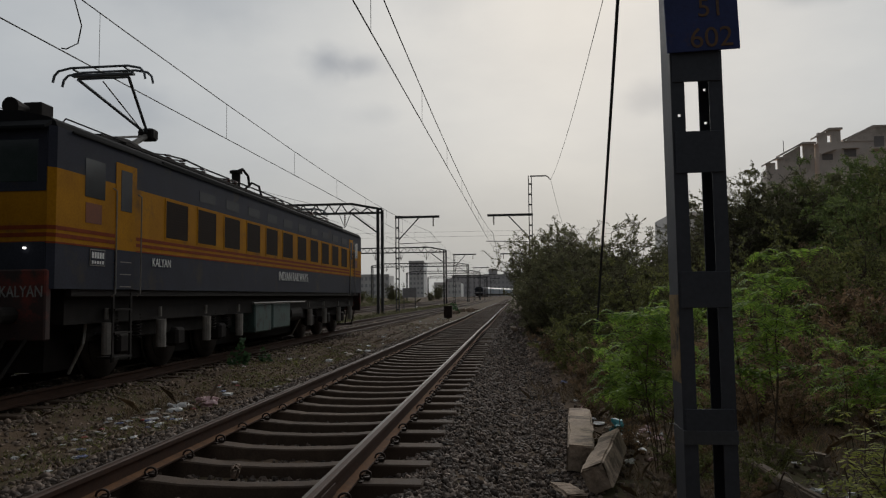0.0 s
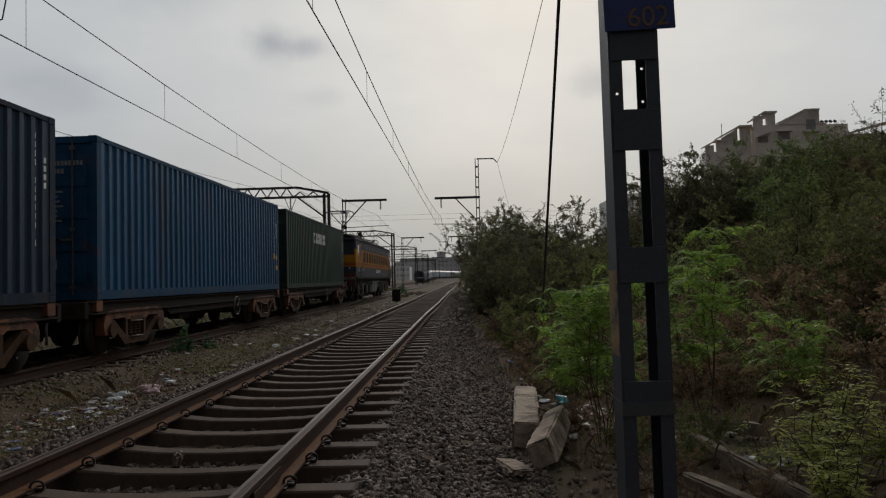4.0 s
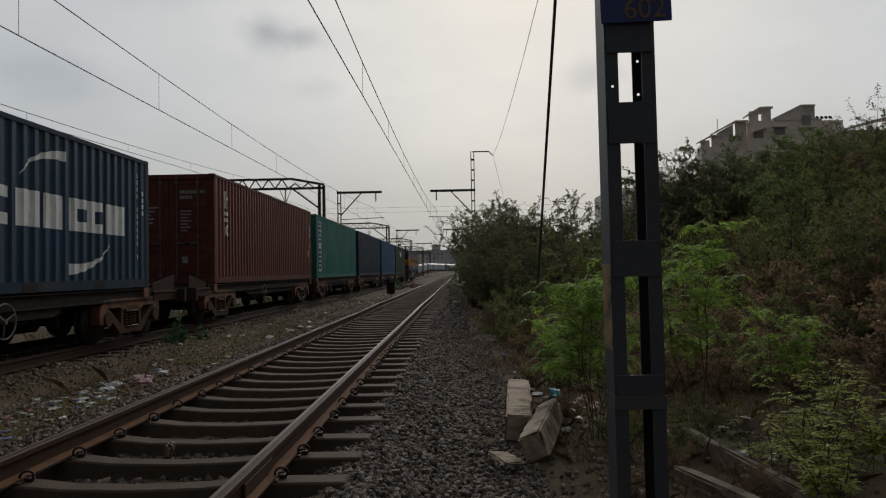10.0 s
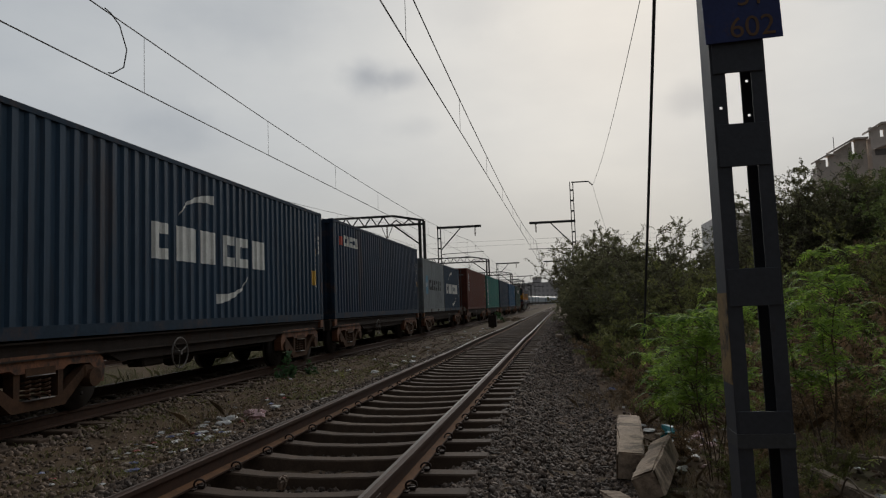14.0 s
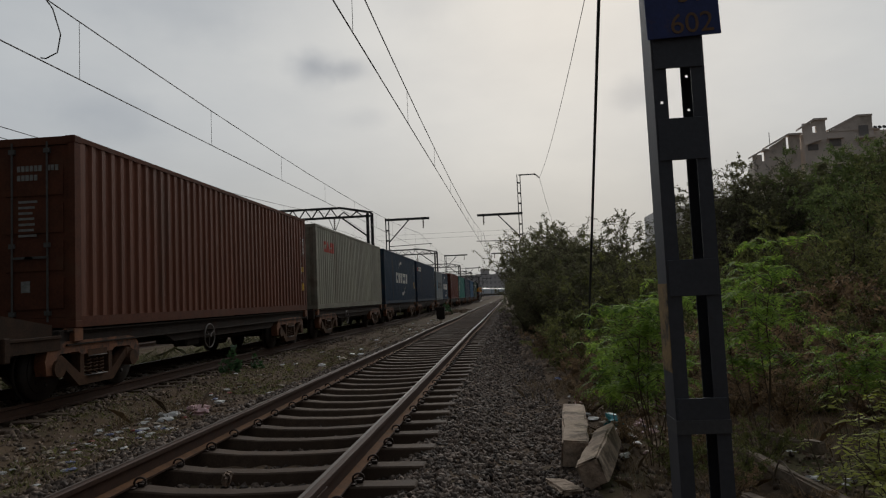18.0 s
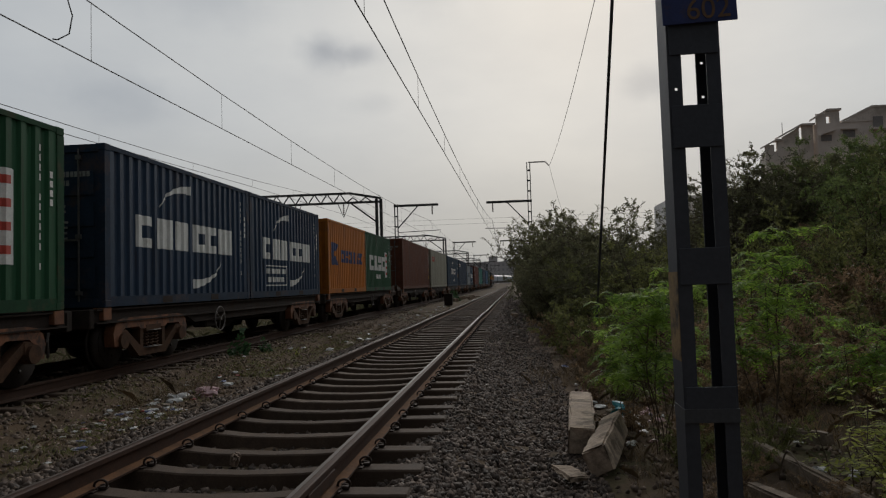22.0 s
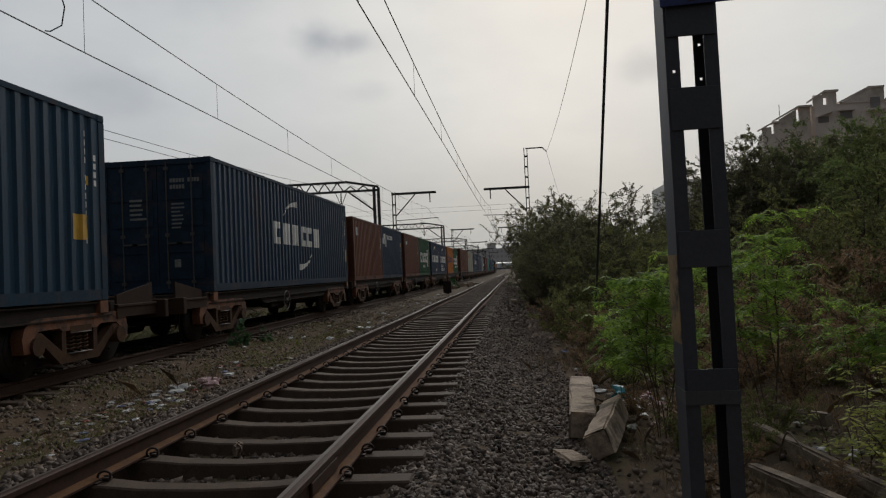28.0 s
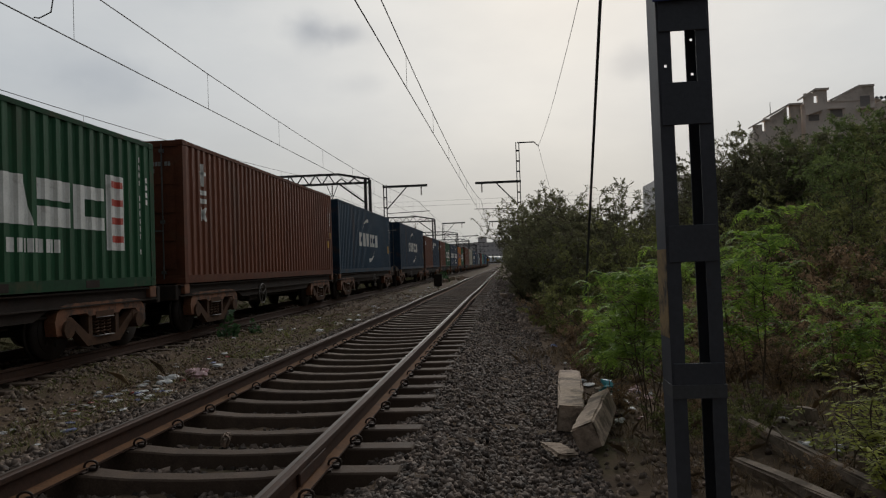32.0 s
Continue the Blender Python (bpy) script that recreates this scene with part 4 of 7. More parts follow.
def flat_wagon(a_end, wheel_y):
    """A low skeletal container flat; local y along it, z from the rail. a_end: 1 or -1 where the outer end is the longer one."""
    w = thing("container_flat_wagon", Matrix.Identity(4), "low rusty skeletal container flat wagon on two bogies", "wagon", "flat wagons of the goods train")
    h = DECK

    def frame_():
        s = Shape()
        s.box(-0.22, 0.22, -6.35, 6.35, h - 0.42, h - 0.12)
        for y in (-5.9, -3.0, -0.9, 0.9, 3.0, 5.9):
            s.box(-1.08, 1.08, y - 0.08, y + 0.08, h - 0.26, h - 0.06)
        return s
    shared("centre_sill", frame_, "frame_dark", w)
    for sx in (-1, 1):
        x0, x1 = sorted((sx * 1.06, sx * 1.13))
        f0, f1 = sorted((sx * 1.0, sx * 1.19))
        shared("side_sill#%d" % sx, lambda: Shape().sweep([(-6.25, h - 0.23), (-3.2, h - 0.23), (-2.8, h - 0.40), (2.8, h - 0.40), (3.2, h - 0.23), (6.25, h - 0.23), (6.25, h - 0.045), (-6.25, h - 0.045)], x0, x1, "x"), "frame_dark", w)
        shared("sill_flange#%dtop" % sx, lambda: Shape().box(f0, f1, -6.25, 6.25, h - 0.045, h - 0.02), "frame_dark", w)
        shared("sill_flange#%dlow" % sx, lambda: Shape().box(x1 if sx > 0 else f0, f1 if sx > 0 else x0, -6.25, 6.25, h - 0.25, h - 0.23), "frame_dark", w)
    for sy in (-1, 1):
        def head(sy=sy):
            y0, y1 = sorted((sy * 6.25, sy * 6.38))
            return Shape().box(-1.15, 1.15, y0, y1, h - 0.32, h - 0.02, 0.015)
        shared("headstock#%d" % sy, head, "frame_dark", w)

        def coupler(sy=sy):
            s = Shape()
            s.bar((0, sy * 6.35, h - 0.18), (0, sy * 6.62, h - 0.18), 0.16, 0.2)
            y0, y1 = sorted((sy * 6.5, sy * 6.72))
            return s.box(-0.16, 0.16, y0, y1, h - 0.32, h - 0.04, 0.04)
        shared("coupler#%d" % sy, coupler, "frame_dark", w)
        def hose(sy=sy):
            return Shape().path([(0.55, sy * 6.3, h - 0.2), (0.56, sy * 6.48, h - 0.28), (0.58, sy * 6.55, h - 0.48), (0.56, sy * 6.5, h - 0.66), (0.5, sy * 6.42, h - 0.72)], 0.022, 6)
        shared("air_hose#%d" % sy, hose, "handwheel", w, label="pale hanging brake hose")
        bog = shared("bogie", lambda: Shape().box(-1.05, 1.05, -0.18, 0.18, 0.42, 0.68, 0.03).box(-0.9, 0.9, -0.75, -0.65, 0.34, 0.44).box(-0.9, 0.9, 0.65, 0.75, 0.34, 0.44), "frame_dark", w, label="dark bolster of the bogie")
        bog.location = (0, sy * (5.45 if sy == a_end else 4.5), 0)
        for sx in (-1, 1):
            shared("side_frame#%d" % sx, lambda sx=sx: side_frame(sx * 1.08), "bogie", bog, label="rust-brown cast side frame")
            shared("side_truss#%d" % sx, lambda sx=sx: side_truss(sx * 1.08), "truss", bog)
            shared("spring_plate#%d" % sx, lambda sx=sx: Shape().box(sx * 1.08 - 0.09, sx * 1.08 + 0.09, -0.26, 0.26, 0.55, 0.66), "truss", bog)
            for z in (0.262, 0.553):
                shared("spring_cap#%d%.2f" % (sx, z), lambda sx=sx, z=z: Shape().box(sx * 1.08 - 0.10, sx * 1.08 + 0.10, -0.25, 0.25, z, z + 0.014), "handwheel", bog, "pale worn spring plate")
            for k in (-0.17, 0.0, 0.17):
                shared("spring#%d%.2f" % (sx, k), lambda sx=sx, k=k: coil(sx * 1.08, k, 0.28, 0.55, 0.065, 0.016, 5), "truss", bog)
        for k in (-1, 1):
            ax = shared("wheelset", lambda: wheel_pair(0.42), "wheel", bog, True)
            ax.location = (0, k * 1.0, 0.42)
            WHEELS.append((ax, 0.42))

    def brake():
        s = Shape()
        s.tube((0.55, -0.5, h - 0.5), (0.55, 0.1, h - 0.5), 0.16, n=12)
        s.tube((0.55, 0.1, h - 0.5), (0.55, 2.8, h - 0.52), 0.03)
        s.box(-0.9, -0.3, 0.4, 1.3, h - 0.62, h - 0.32, 0.03)
        s.box(0.75, 1.05, -2.1, -1.5, h - 0.55, h - 0.28, 0.03)
        s.tube((1.05, -3.0, h - 0.36), (1.05, 3.2, h - 0.36), 0.018)
        s.tube((0.9, -2.4, h - 0.46), (0.9, 2.6, h - 0.46), 0.025)
        s.tube((0.9, 3.3, h - 0.26), (0.9, 3.3, h - 0.62), 0.03)
        return s
    shared("brake_gear", brake, "frame_dark", w)

    def wheel_():
        s = Shape().ring((1.22, 0, 0), 0.25, 0.014, 22)
        for k in range(3):
            a = k * 2 * math.pi / 3 + 0.4
            s.tube((1.22, 0, 0), (1.22, 0.24 * math.cos(a), 0.24 * math.sin(a)), 0.010, n=6)
        return s.tube((1.05, 0, 0), (1.25, 0, 0), 0.035, n=8)
    hw = shared("brake_handwheel", wheel_, "handwheel", w, label="pale spoked handwheel")
    hw.location = (0, wheel_y, h - 0.38)
    if a_end:
        def platform(sy=a_end):
            s = Shape()
            y0, y1 = sorted((sy * 6.4, sy * 7.75))
            s.box(-0.2, 0.2, y0, y1, h - 0.42, h - 0.12)
            s.box(-1.2, 1.2, y0, y1, h - 0.14, h - 0.09, 0.01)
            y0, y1 = sorted((sy * 7.65, sy * 7.78))
            s.box(-1.35, 1.35, y0, y1, h - 0.38, h - 0.06, 0.015)
            s.box(*sorted((1.1, 1.18)), *sorted((sy * 6.4, sy * 7.7)), h - 0.30, h - 0.09)
            return s
        shared("end_platform#%d" % a_end, platform, "platform", w, label="rusty end platform of the wagon")

        for x in (-1.1, 1.1):
            def side_plate(sy=a_end, x=x):
                return Shape().sweep([(sy * 6.5, h - 0.085), (sy * 7.64, h - 0.085), (sy * 7.64, h + 0.24), (sy * 6.5, h + 0.06)], x - 0.02, x + 0.02, "x")
            shared("side_plate#%d%.1f" % (a_end, x), side_plate, "platform", w, label="rusty sloping side plate")
    for sx in (-1, 1):
        for y in (-6.0, 6.0):
            def pedestal(sx=sx, y=y):
                x0, x1 = sorted((sx * 1.02, sx * 1.21))
                return Shape().box(x0, x1, y - 0.11, y + 0.11, h - 0.2, h - 0.003, 0.01)
            shared("twistlock_pedestal#%d%d" % (sx, y), pedestal, "bogie", w)
    return w


WHEELS = []
# front edge behind the train's front, size, paint, marks, words, doors
LOADS = [
    (0.0, 40, "dark_green", "capital", "dark green corrugated steel shipping container with white marks", True),
    (-13.31, 40, "blue", "blue", "bright blue corrugated container with yellow warning labels", True),
    (-26.77, 40, "slate", "plain", "faded dark blue corrugated shipping container", True),
    (-40.24, 40, "teal", "teal", "sea green corrugated container with an upright white panel", True),
    (-53.64, 40, "maroon", "tex", "dark red-brown corrugated container with ribbed doors", True),
    (-69.80, 20, "cma_blue", "cma20b", "short navy corrugated container with white curved strokes", False),
    (-75.94, 20, "grey", "maersk", "short pale grey corrugated container with a blue square", False),
    (-83.23, 40, "navy", "seaco", "long navy corrugated container with small white blocks", False),
    (-96.44, 40, "cma_blue", "cma40", "long dark blue container with white curved strokes", True),
    (-109.73, 40, "white", "oocl", "long off-white corrugated container with faded red marks", False),
    (-123.18, 40, "rust", "rust", "long rust-brown corrugated container with ribbed doors", True),
    (-139.31, 20, "uasc_green", "uasc", "short bright green container with broad white blocks", False),
    (-145.44, 20, "orange", "hapag", "short orange corrugated container with dark blue emblem", False),
    (-152.63, 20, "navy", "cma20", "short navy container with white framed panel", False),
    (-158.75, 20, "navy", "cma20b", "short navy corrugated container with white curved strokes", True),
    (-165.82, 20, "uasc_green", "uasc", "short green corrugated container behind a navy one", False),
    (-171.96, 20, "brown", "wid", "short brown corrugated container with small white mark", False),
    (-179.15, 20, "slate", "dragon", "short faded blue container with a pale emblem", False),
    (-185.27, 20, "brown", "patch", "short dull brown container with a white square", False),
    (-192.51, 40, "cma_blue", "cma40b", "long navy container with ribbed dark doors", True),
    (-208.66, 40, "steel_blue", "cma40", "long medium blue container with white curved strokes", True),
    (-221.96, 40, "red_brown", "tex", "long red-brown corrugated container with yellow label", True),
    (-235.35, 20, "uasc_green", "uasc", "short green container near the end of the rake", False),
    (-241.49, 20, "cma_blue", "cma20b", "short dark blue container at the end of the rake", False),
]
middles = []
for front, feet, paint, marks, words, doors in LOADS:
    box = container(paint, feet, marks, words, doors)
    L = 12.192 if feet == 40 else 6.058
    MOVERS.append((box, front - L / 2, XT, ZT + DECK))
    if feet == 40:
        middles.append(front - L / 2)
    elif abs(front - middles[-1]) > 1:
        middles.append(front - 6.096)
HAND = (1.25, 1.5, 1.4, 1.45, -1.37, 1.43, -1.25, -1.3, -1.78, -1.37, 1.28, -1.77, -1.85, -1.6, -1.3, 1.2, -1.6, 1.3)
for k, mid in enumerate(middles):
    MOVERS.append((flat_wagon({0: 1, 4: -1}.get(k % 5, 0), HAND[k]), mid, XT, ZT))


# ---------- locomotive ----------
MAT["loco_dark"] = material("loco_dark_blue_grey_paint", (0.042, 0.044, 0.060), (0.028, 0.030, 0.040), 0.8, scale=2, fine=30, bump=0.06, spec=0.15, dirt=(0.06, 0.05, 0.042), dirt_at=0.6)
MAT["loco_yellow"] = material("loco_mustard_paint", (0.47, 0.21, 0.010), (0.33, 0.14, 0.008), 0.75, scale=2, fine=30, bump=0.06, spec=0.05, dirt=(0.16, 0.09, 0.035), dirt_at=0.62)
MAT["loco_red"] = material("loco_faded_red_panel", (0.22, 0.07, 0.03), (0.15, 0.045, 0.022), 0.8, scale=3, fine=30)
MAT["loco_beam"] = material("sooty_red_buffer_beam", (0.05, 0.024, 0.02), (0.03, 0.019, 0.017), 0.8, scale=3, fine=30, dirt=(0.17, 0.028, 0.018), dirt_at=0.54)
MAT["loco_roof"] = material("sooty_loco_roof", (0.018, 0.018, 0.019), (0.011, 0.011, 0.011), 0.9, scale=3, fine=30, spec=0.08)
MAT["loco_stripe"] = material("loco_red_brown_stripe", (0.26, 0.055, 0.02), (0.17, 0.038, 0.016), 0.75, bump=0.05, spec=0.05)
MAT["loco_glass"] = glass_material("dusty_cab_glass", (0.03, 0.035, 0.038), 0.12)
MAT["loco_louvre"] = material("dark_brown_louvre", (0.035, 0.022, 0.015), (0.022, 0.014, 0.01), 0.8, bump=0.05, spec=0.1)
MAT["loco_pane"] = material("dim_dusty_pane", (0.045, 0.048, 0.054), (0.03, 0.032, 0.037), 0.6, bump=0, spec=0.1)
MAT["loco_green"] = material("grey_green_equipment_paint", (0.075, 0.12, 0.105), (0.05, 0.08, 0.07), 0.6, dirt=(0.035, 0.032, 0.028), dirt_at=0.56)
MAT["loco_gear"] = material("black_oily_running_gear", (0.036, 0.031, 0.028), (0.022, 0.019, 0.017), 0.8, 0.0, spec=0.12)
MAT["loco_damper"] = material("dusty_grey_damper", (0.30, 0.27, 0.235), (0.16, 0.145, 0.125), 0.6)
MAT["loco_letter"] = material("white_lettering_paint", (0.8, 0.79, 0.76), (0.65, 0.63, 0.6), 0.6, bump=0)
MAT["lamp_glow"] = material("small_marker_lamp", (0.9, 0.9, 0.85), rough=0.3, bump=0, glow=2.0)


def locomotive():
    """Electric goods locomotive; origin at its rear face on the rail, y forwards."""
    lo = thing("electric_locomotive", Matrix.Identity(4), "mustard and dark blue electric locomotive with a raised pantograph", "locomotive")
    W, L = 1.5, 19.0

    def band(z0, z1, name, mat, out=0.0, label=""):
        w = W + out
        prof = [(-w * 0.955, -out), (w * 0.955, -out), (w, 0.09), (w, L - 0.09), (w * 0.955, L + out), (-w * 0.955, L + out), (-w, L - 0.09), (-w, 0.09)]
        return part(name, Shape().sweep(prof, z0, z1, "z"), mat, lo, label)
    band(1.40, 2.02, "lower_body", "loco_dark", label="dark blue lower body")
    band(2.02, 3.02, "middle_body", "loco_yellow", label="mustard yellow body band")
    band(3.02, 3.58, "upper_body", "loco_dark", label="dark blue cant rail")
    for z in (2.09, 2.19):
        band(z, z + 0.055, "stripe", "loco_stripe", 0.004)
    band(2.005, 2.03, "stripe", "loco_stripe", 0.004)
    roof = [(-1.48, 3.58), (1.48, 3.58), (1.45, 3.66), (1.36, 3.72), (0.9, 3.82), (0.0, 3.88), (-0.9, 3.82), (-1.36, 3.72), (-1.45, 3.66)]
    part("roof", Shape().sweep(roof, 0.1, L - 0.1), "loco_roof", lo, "sooty dark grey roof")
    part("gutter", Shape().box(1.5, 1.525, 0.4, L - 0.4, 3.555, 3.58), "loco_roof", lo)
    for sx in (-1, 1):
        for i in range(12):
            y = 3.05 + i * 1.26
            x0, x1 = sorted((sx * 1.492, sx * 1.508))
            fr = Shape()
            for a, b, c, d in ((y, y + 0.90, 2.28, 2.315), (y, y + 0.90, 2.965, 3.0), (y, y + 0.035, 2.315, 2.965), (y + 0.865, y + 0.90, 2.315, 2.965)):
                fr.box(x0, x1, a, b, c, d)
            win = part("window", fr, "loco_yellow", lo)
            lv = Shape().box(*sorted((sx * 1.49, sx * 1.503)), y + 0.035, y + 0.865, 2.315, 2.965)
            for k in range(13):
                z = 2.33 + k * 0.049
                lv.box(*sorted((sx * 1.503, sx * 1.509)), y + 0.04, y + 0.86, z, z + 0.02)
            part("louvre", lv, "loco_louvre", win, "dark louvred grille")
            if 1 <= i:
                pane = Shape().box(*sorted((sx * 1.49, sx * 1.504)), y + 0.1, y + 0.82, 3.13, 3.33, 0.0)
                part("clerestory_pane", pane, "loco_pane", lo, "small dusty upper pane")
        for y0, name in ((1.5, "cab_door"), (L - 2.1, "cab_door")):
            d = Shape()
            x0, x1 = sorted((sx * 1.49, sx * 1.506))
            d.box(x0, x1, y0, y0 + 0.6, 1.42, 3.36)
            door = part(name, d, "loco_yellow", lo)
            part("door_glass", Shape().box(*sorted((sx * 1.5, sx * 1.51)), y0 + 0.14, y0 + 0.46, 2.62, 3.26, 0.004), "loco_pane", door)
            part("door_skirt", Shape().box(*sorted((sx * 1.5, sx * 1.511)), y0, y0 + 0.6, 1.41, 2.01), "loco_dark", door)
            for yy in (y0 - 0.06, y0 + 0.66):
                part("handrail", Shape().path([(sx * 1.5, yy, 1.3), (sx * 1.56, yy, 1.34), (sx * 1.56, yy, 2.9), (sx * 1.5, yy, 2.94)], 0.012), "loco_damper", lo)
        for y0 in (0.72, L - 1.22):
            w = part("cab_side_window", Shape().box(*sorted((sx * 1.49, sx * 1.505)), y0, y0 + 0.5, 2.72, 3.28, 0.004), "loco_glass", lo, "dark cab side window")
            part("red_panel", Shape().box(*sorted((sx * 1.49, sx * 1.504)), y0 + 0.02, y0 + 0.42, 2.35, 2.64), "loco_red", lo)
        plate = part("number_plate", Shape().box(*sorted((sx * 1.5, sx * 1.508)), 0.86, 1.24, 1.74, 1.98), "loco_damper", lo, "small number plate with a pale border")
        part("plate_face", Shape().box(*sorted((sx * 1.508, sx * 1.512)), 0.875, 1.225, 1.755, 1.965), "loco_dark", plate)
        bars = Shape()
        for i in range(5):
            bars.box(*sorted((sx * 1.512, sx * 1.515)), 0.9 + i * 0.064, 0.945 + i * 0.064, 1.85, 1.94)
            bars.box(*sorted((sx * 1.512, sx * 1.515)), 0.9 + i * 0.064, 0.94 + i * 0.064, 1.77, 1.815)
        part("plate_bars", bars, "loco_letter", plate)
        for k, z in enumerate((0.35, 0.72, 1.08)):
            part("step", Shape().box(*sorted((sx * 1.2, sx * 1.5)), 1.55, 2.05, z, z + 0.03), "loco_gear", lo)
        for k, z in enumerate((1.44, 1.63, 1.82)):
            rung = part("door_step", Shape().box(*sorted((sx * 1.44, sx * 1.503)), 1.62, 1.98, z, z + 0.13), "loco_gear", lo, "dark recessed step below the cab door")
            part("step_edge", Shape().box(*sorted((sx * 1.503, sx * 1.513)), 1.64, 1.96, z, z + 0.014), "loco_damper", rung)
        part("ladder_stile", Shape().bar((sx * 1.46, 1.55, 0.3), (sx * 1.46, 1.55, 1.42), 0.03, 0.05).bar((sx * 1.46, 2.05, 0.3), (sx * 1.46, 2.05, 1.42), 0.03, 0.05), "loco_gear", lo)
    # lettering on the side that faces the near track
    up = Matrix(((0, 0, 1, 0), (1, 0, 0, 0), (0, 1, 0, 0), (0, 0, 0, 1)))
    lettering("lettering", "KALYAN", 0.14, "loco_letter", lo, Matrix.Translation((1.507, 2.95, 1.86)) @ up, squeeze=0.85)
    lettering("lettering", "INDIAN RAILWAYS", 0.23, "loco_letter", lo, Matrix.Translation((1.507, 10.35, 1.80)) @ up, squeeze=0.93)
    for end, sy in ((0.0, -1), (L, 1)):
        def at(y):
            return end + sy * y
        for sx in (-1, 1):
            part("windscreen", Shape().box(*sorted((sx * 0.1, sx * 1.30)), *sorted((at(-0.03), at(0.012))), 2.82, 3.40, 0.01), "loco_glass", lo, "dark windscreen")
            part("marker_lamp", Shape().tube((sx * 1.15, at(-0.02), 1.94), (sx * 1.15, at(0.05), 1.94), 0.015, n=12), "lamp_glow" if sy < 0 and sx > 0 else "loco_pane", lo)
            part("buffer", Shape().tube((sx * 0.98, at(0.0), 1.06), (sx * 0.98, at(0.45), 1.06), 0.11, n=14).tube((sx * 0.98, at(0.45), 1.06), (sx * 0.98, at(0.49), 1.06), 0.22, n=18), "loco_gear", lo)
        part("headlamp", Shape().tube((0, at(-0.02), 2.5), (0, at(0.12), 2.5), 0.17, n=16), "loco_damper", lo)
        part("nose_band", Shape().box(-1.42, 1.42, *sorted((at(-0.02), at(0.008))), 2.70, 3.56), "loco_dark", lo)
        part("nose_skirt", Shape().box(-1.42, 1.42, *sorted((at(-0.02), at(0.010))), 1.6, 2.02), "loco_dark", lo)
        part("visor", Shape().sweep([(at(-0.05), 3.60), (at(0.10), 3.52), (at(0.10), 3.56), (at(-0.05), 3.66)], -1.44, 1.44, "x"), "loco_roof", lo, "sooty rain visor over the windscreens")
        part("buffer_beam", Shape().box(-1.46, 1.46, *sorted((at(-0.1), at(0.03))), 0.72, 1.66, 0.02), "loco_beam", lo, "dull red buffer beam")
        cow = Shape()
        for i in range(9):
            cow.bar((-1.2 + i * 0.3, at(0.02), 0.74), (-1.0 + i * 0.25, at(0.3), 0.18), 0.05, 0.03)
        part("cattle_guard", cow.bar((-1.05, at(0.3), 0.18), (1.05, at(0.3), 0.18), 0.06, 0.06), "loco_gear", lo)
        part("coupler", Shape().box(-0.16, 0.16, *sorted((at(0.0), at(0.55))), 0.88, 1.2, 0.05), "loco_gear", lo)
    lettering("lettering", "KALYAN", 0.15, "stencil", lo, Matrix.Translation((1.12, -0.034, 1.36)) @ pose(0, 0, 0, 90, 0, 0), squeeze=0.75)
    # roof gear
    for y0, raised in ((3.3, True), (15.9, False)):
        fr = Shape().box(-0.6, 0.6, y0 - 0.75, y0 + 0.9, 4.02, 4.07)
        for sx in (-0.5, 0.5):
            for y in (-0.65, 0.8):
                fr.tube((sx, y0 + y, 3.85), (sx, y0 + y, 4.03), 0.07, n=8)
        pan = part("pantograph", fr, "loco_gear", lo)
        if raised:
            knee, headc = (0, y0 + 1.9, 4.66), (0, y0 + 0.25, 5.45)
            part("lower_arm", Shape().tube((0, y0 + 0.85, 4.1), knee, 0.06, n=8), "loco_damper", pan)
            part("link_rod", Shape().tube((-0.2, y0 - 0.3, 4.1), (0, y0 + 1.75, 4.6), 0.025, n=6), "loco_damper", pan)
            part("upper_arm", Shape().tube(knee, (-0.5, headc[1], 5.36), 0.03, n=8).tube(knee, (0.5, headc[1], 5.36), 0.03, n=8).tube((-0.5, headc[1], 5.36), (0.5, headc[1], 5.36), 0.022, n=6), "mast_grey", pan)
            part("thrust_rod", Shape().tube((0, knee[1] - 0.2, 4.68), (0, headc[1], 5.3), 0.014, n=6), "mast_grey", pan)
            part("knee_joint", Shape().box(-0.17, 0.17, knee[1] - 0.13, knee[1] + 0.13, 4.54, 4.78, 0.04), "loco_gear", pan)
            hz = 5.53
        else:
            part("lower_arm", Shape().tube((0, y0 + 0.8, 4.1), (0, y0 + 1.9, 4.2), 0.06, n=8), "loco_damper", pan)
            part("upper_arm", Shape().tube((0, y0 + 1.9, 4.2), (-0.5, y0, 4.3), 0.03, n=8).tube((0, y0 + 1.9, 4.2), (0.5, y0, 4.3), 0.03, n=8), "mast_grey", pan)
            hz = 4.38
        for dy in (-0.14, 0.14):
            yy = y0 + (0.25 if raised else 0.0) + dy
            part("collector_head", Shape().path([(-0.9, yy, hz - 0.26), (-0.87, yy, hz - 0.13), (-0.79, yy, hz - 0.05), (-0.55, yy, hz), (0.55, yy, hz), (0.79, yy, hz - 0.05), (0.87, yy, hz - 0.13), (0.9, yy, hz - 0.26)], 0.024), "mast_grey", pan)
        hy = y0 + (0.25 if raised else 0.0)
        part("head_frame", Shape().path([(-0.5, hy - 0.14, hz - 0.03), (-0.5, hy + 0.14, hz - 0.03)], 0.02).path([(0.5, hy - 0.14, hz - 0.03), (0.5, hy + 0.14, hz - 0.03)], 0.02).box(-0.6, 0.6, hy - 0.05, hy + 0.05, hz - 0.13, hz - 0.09), "mast_grey", pan)
    ins = Shape()
    for y in (5.9, 7.2, 8.4, 9.4, 11.2, 12.6, 14.2):
        for k in range(5):
            ins.tube((0.35, y, 3.9 + k * 0.05), (0.35, y, 3.925 + k * 0.05), 0.085, 0.06, 10)
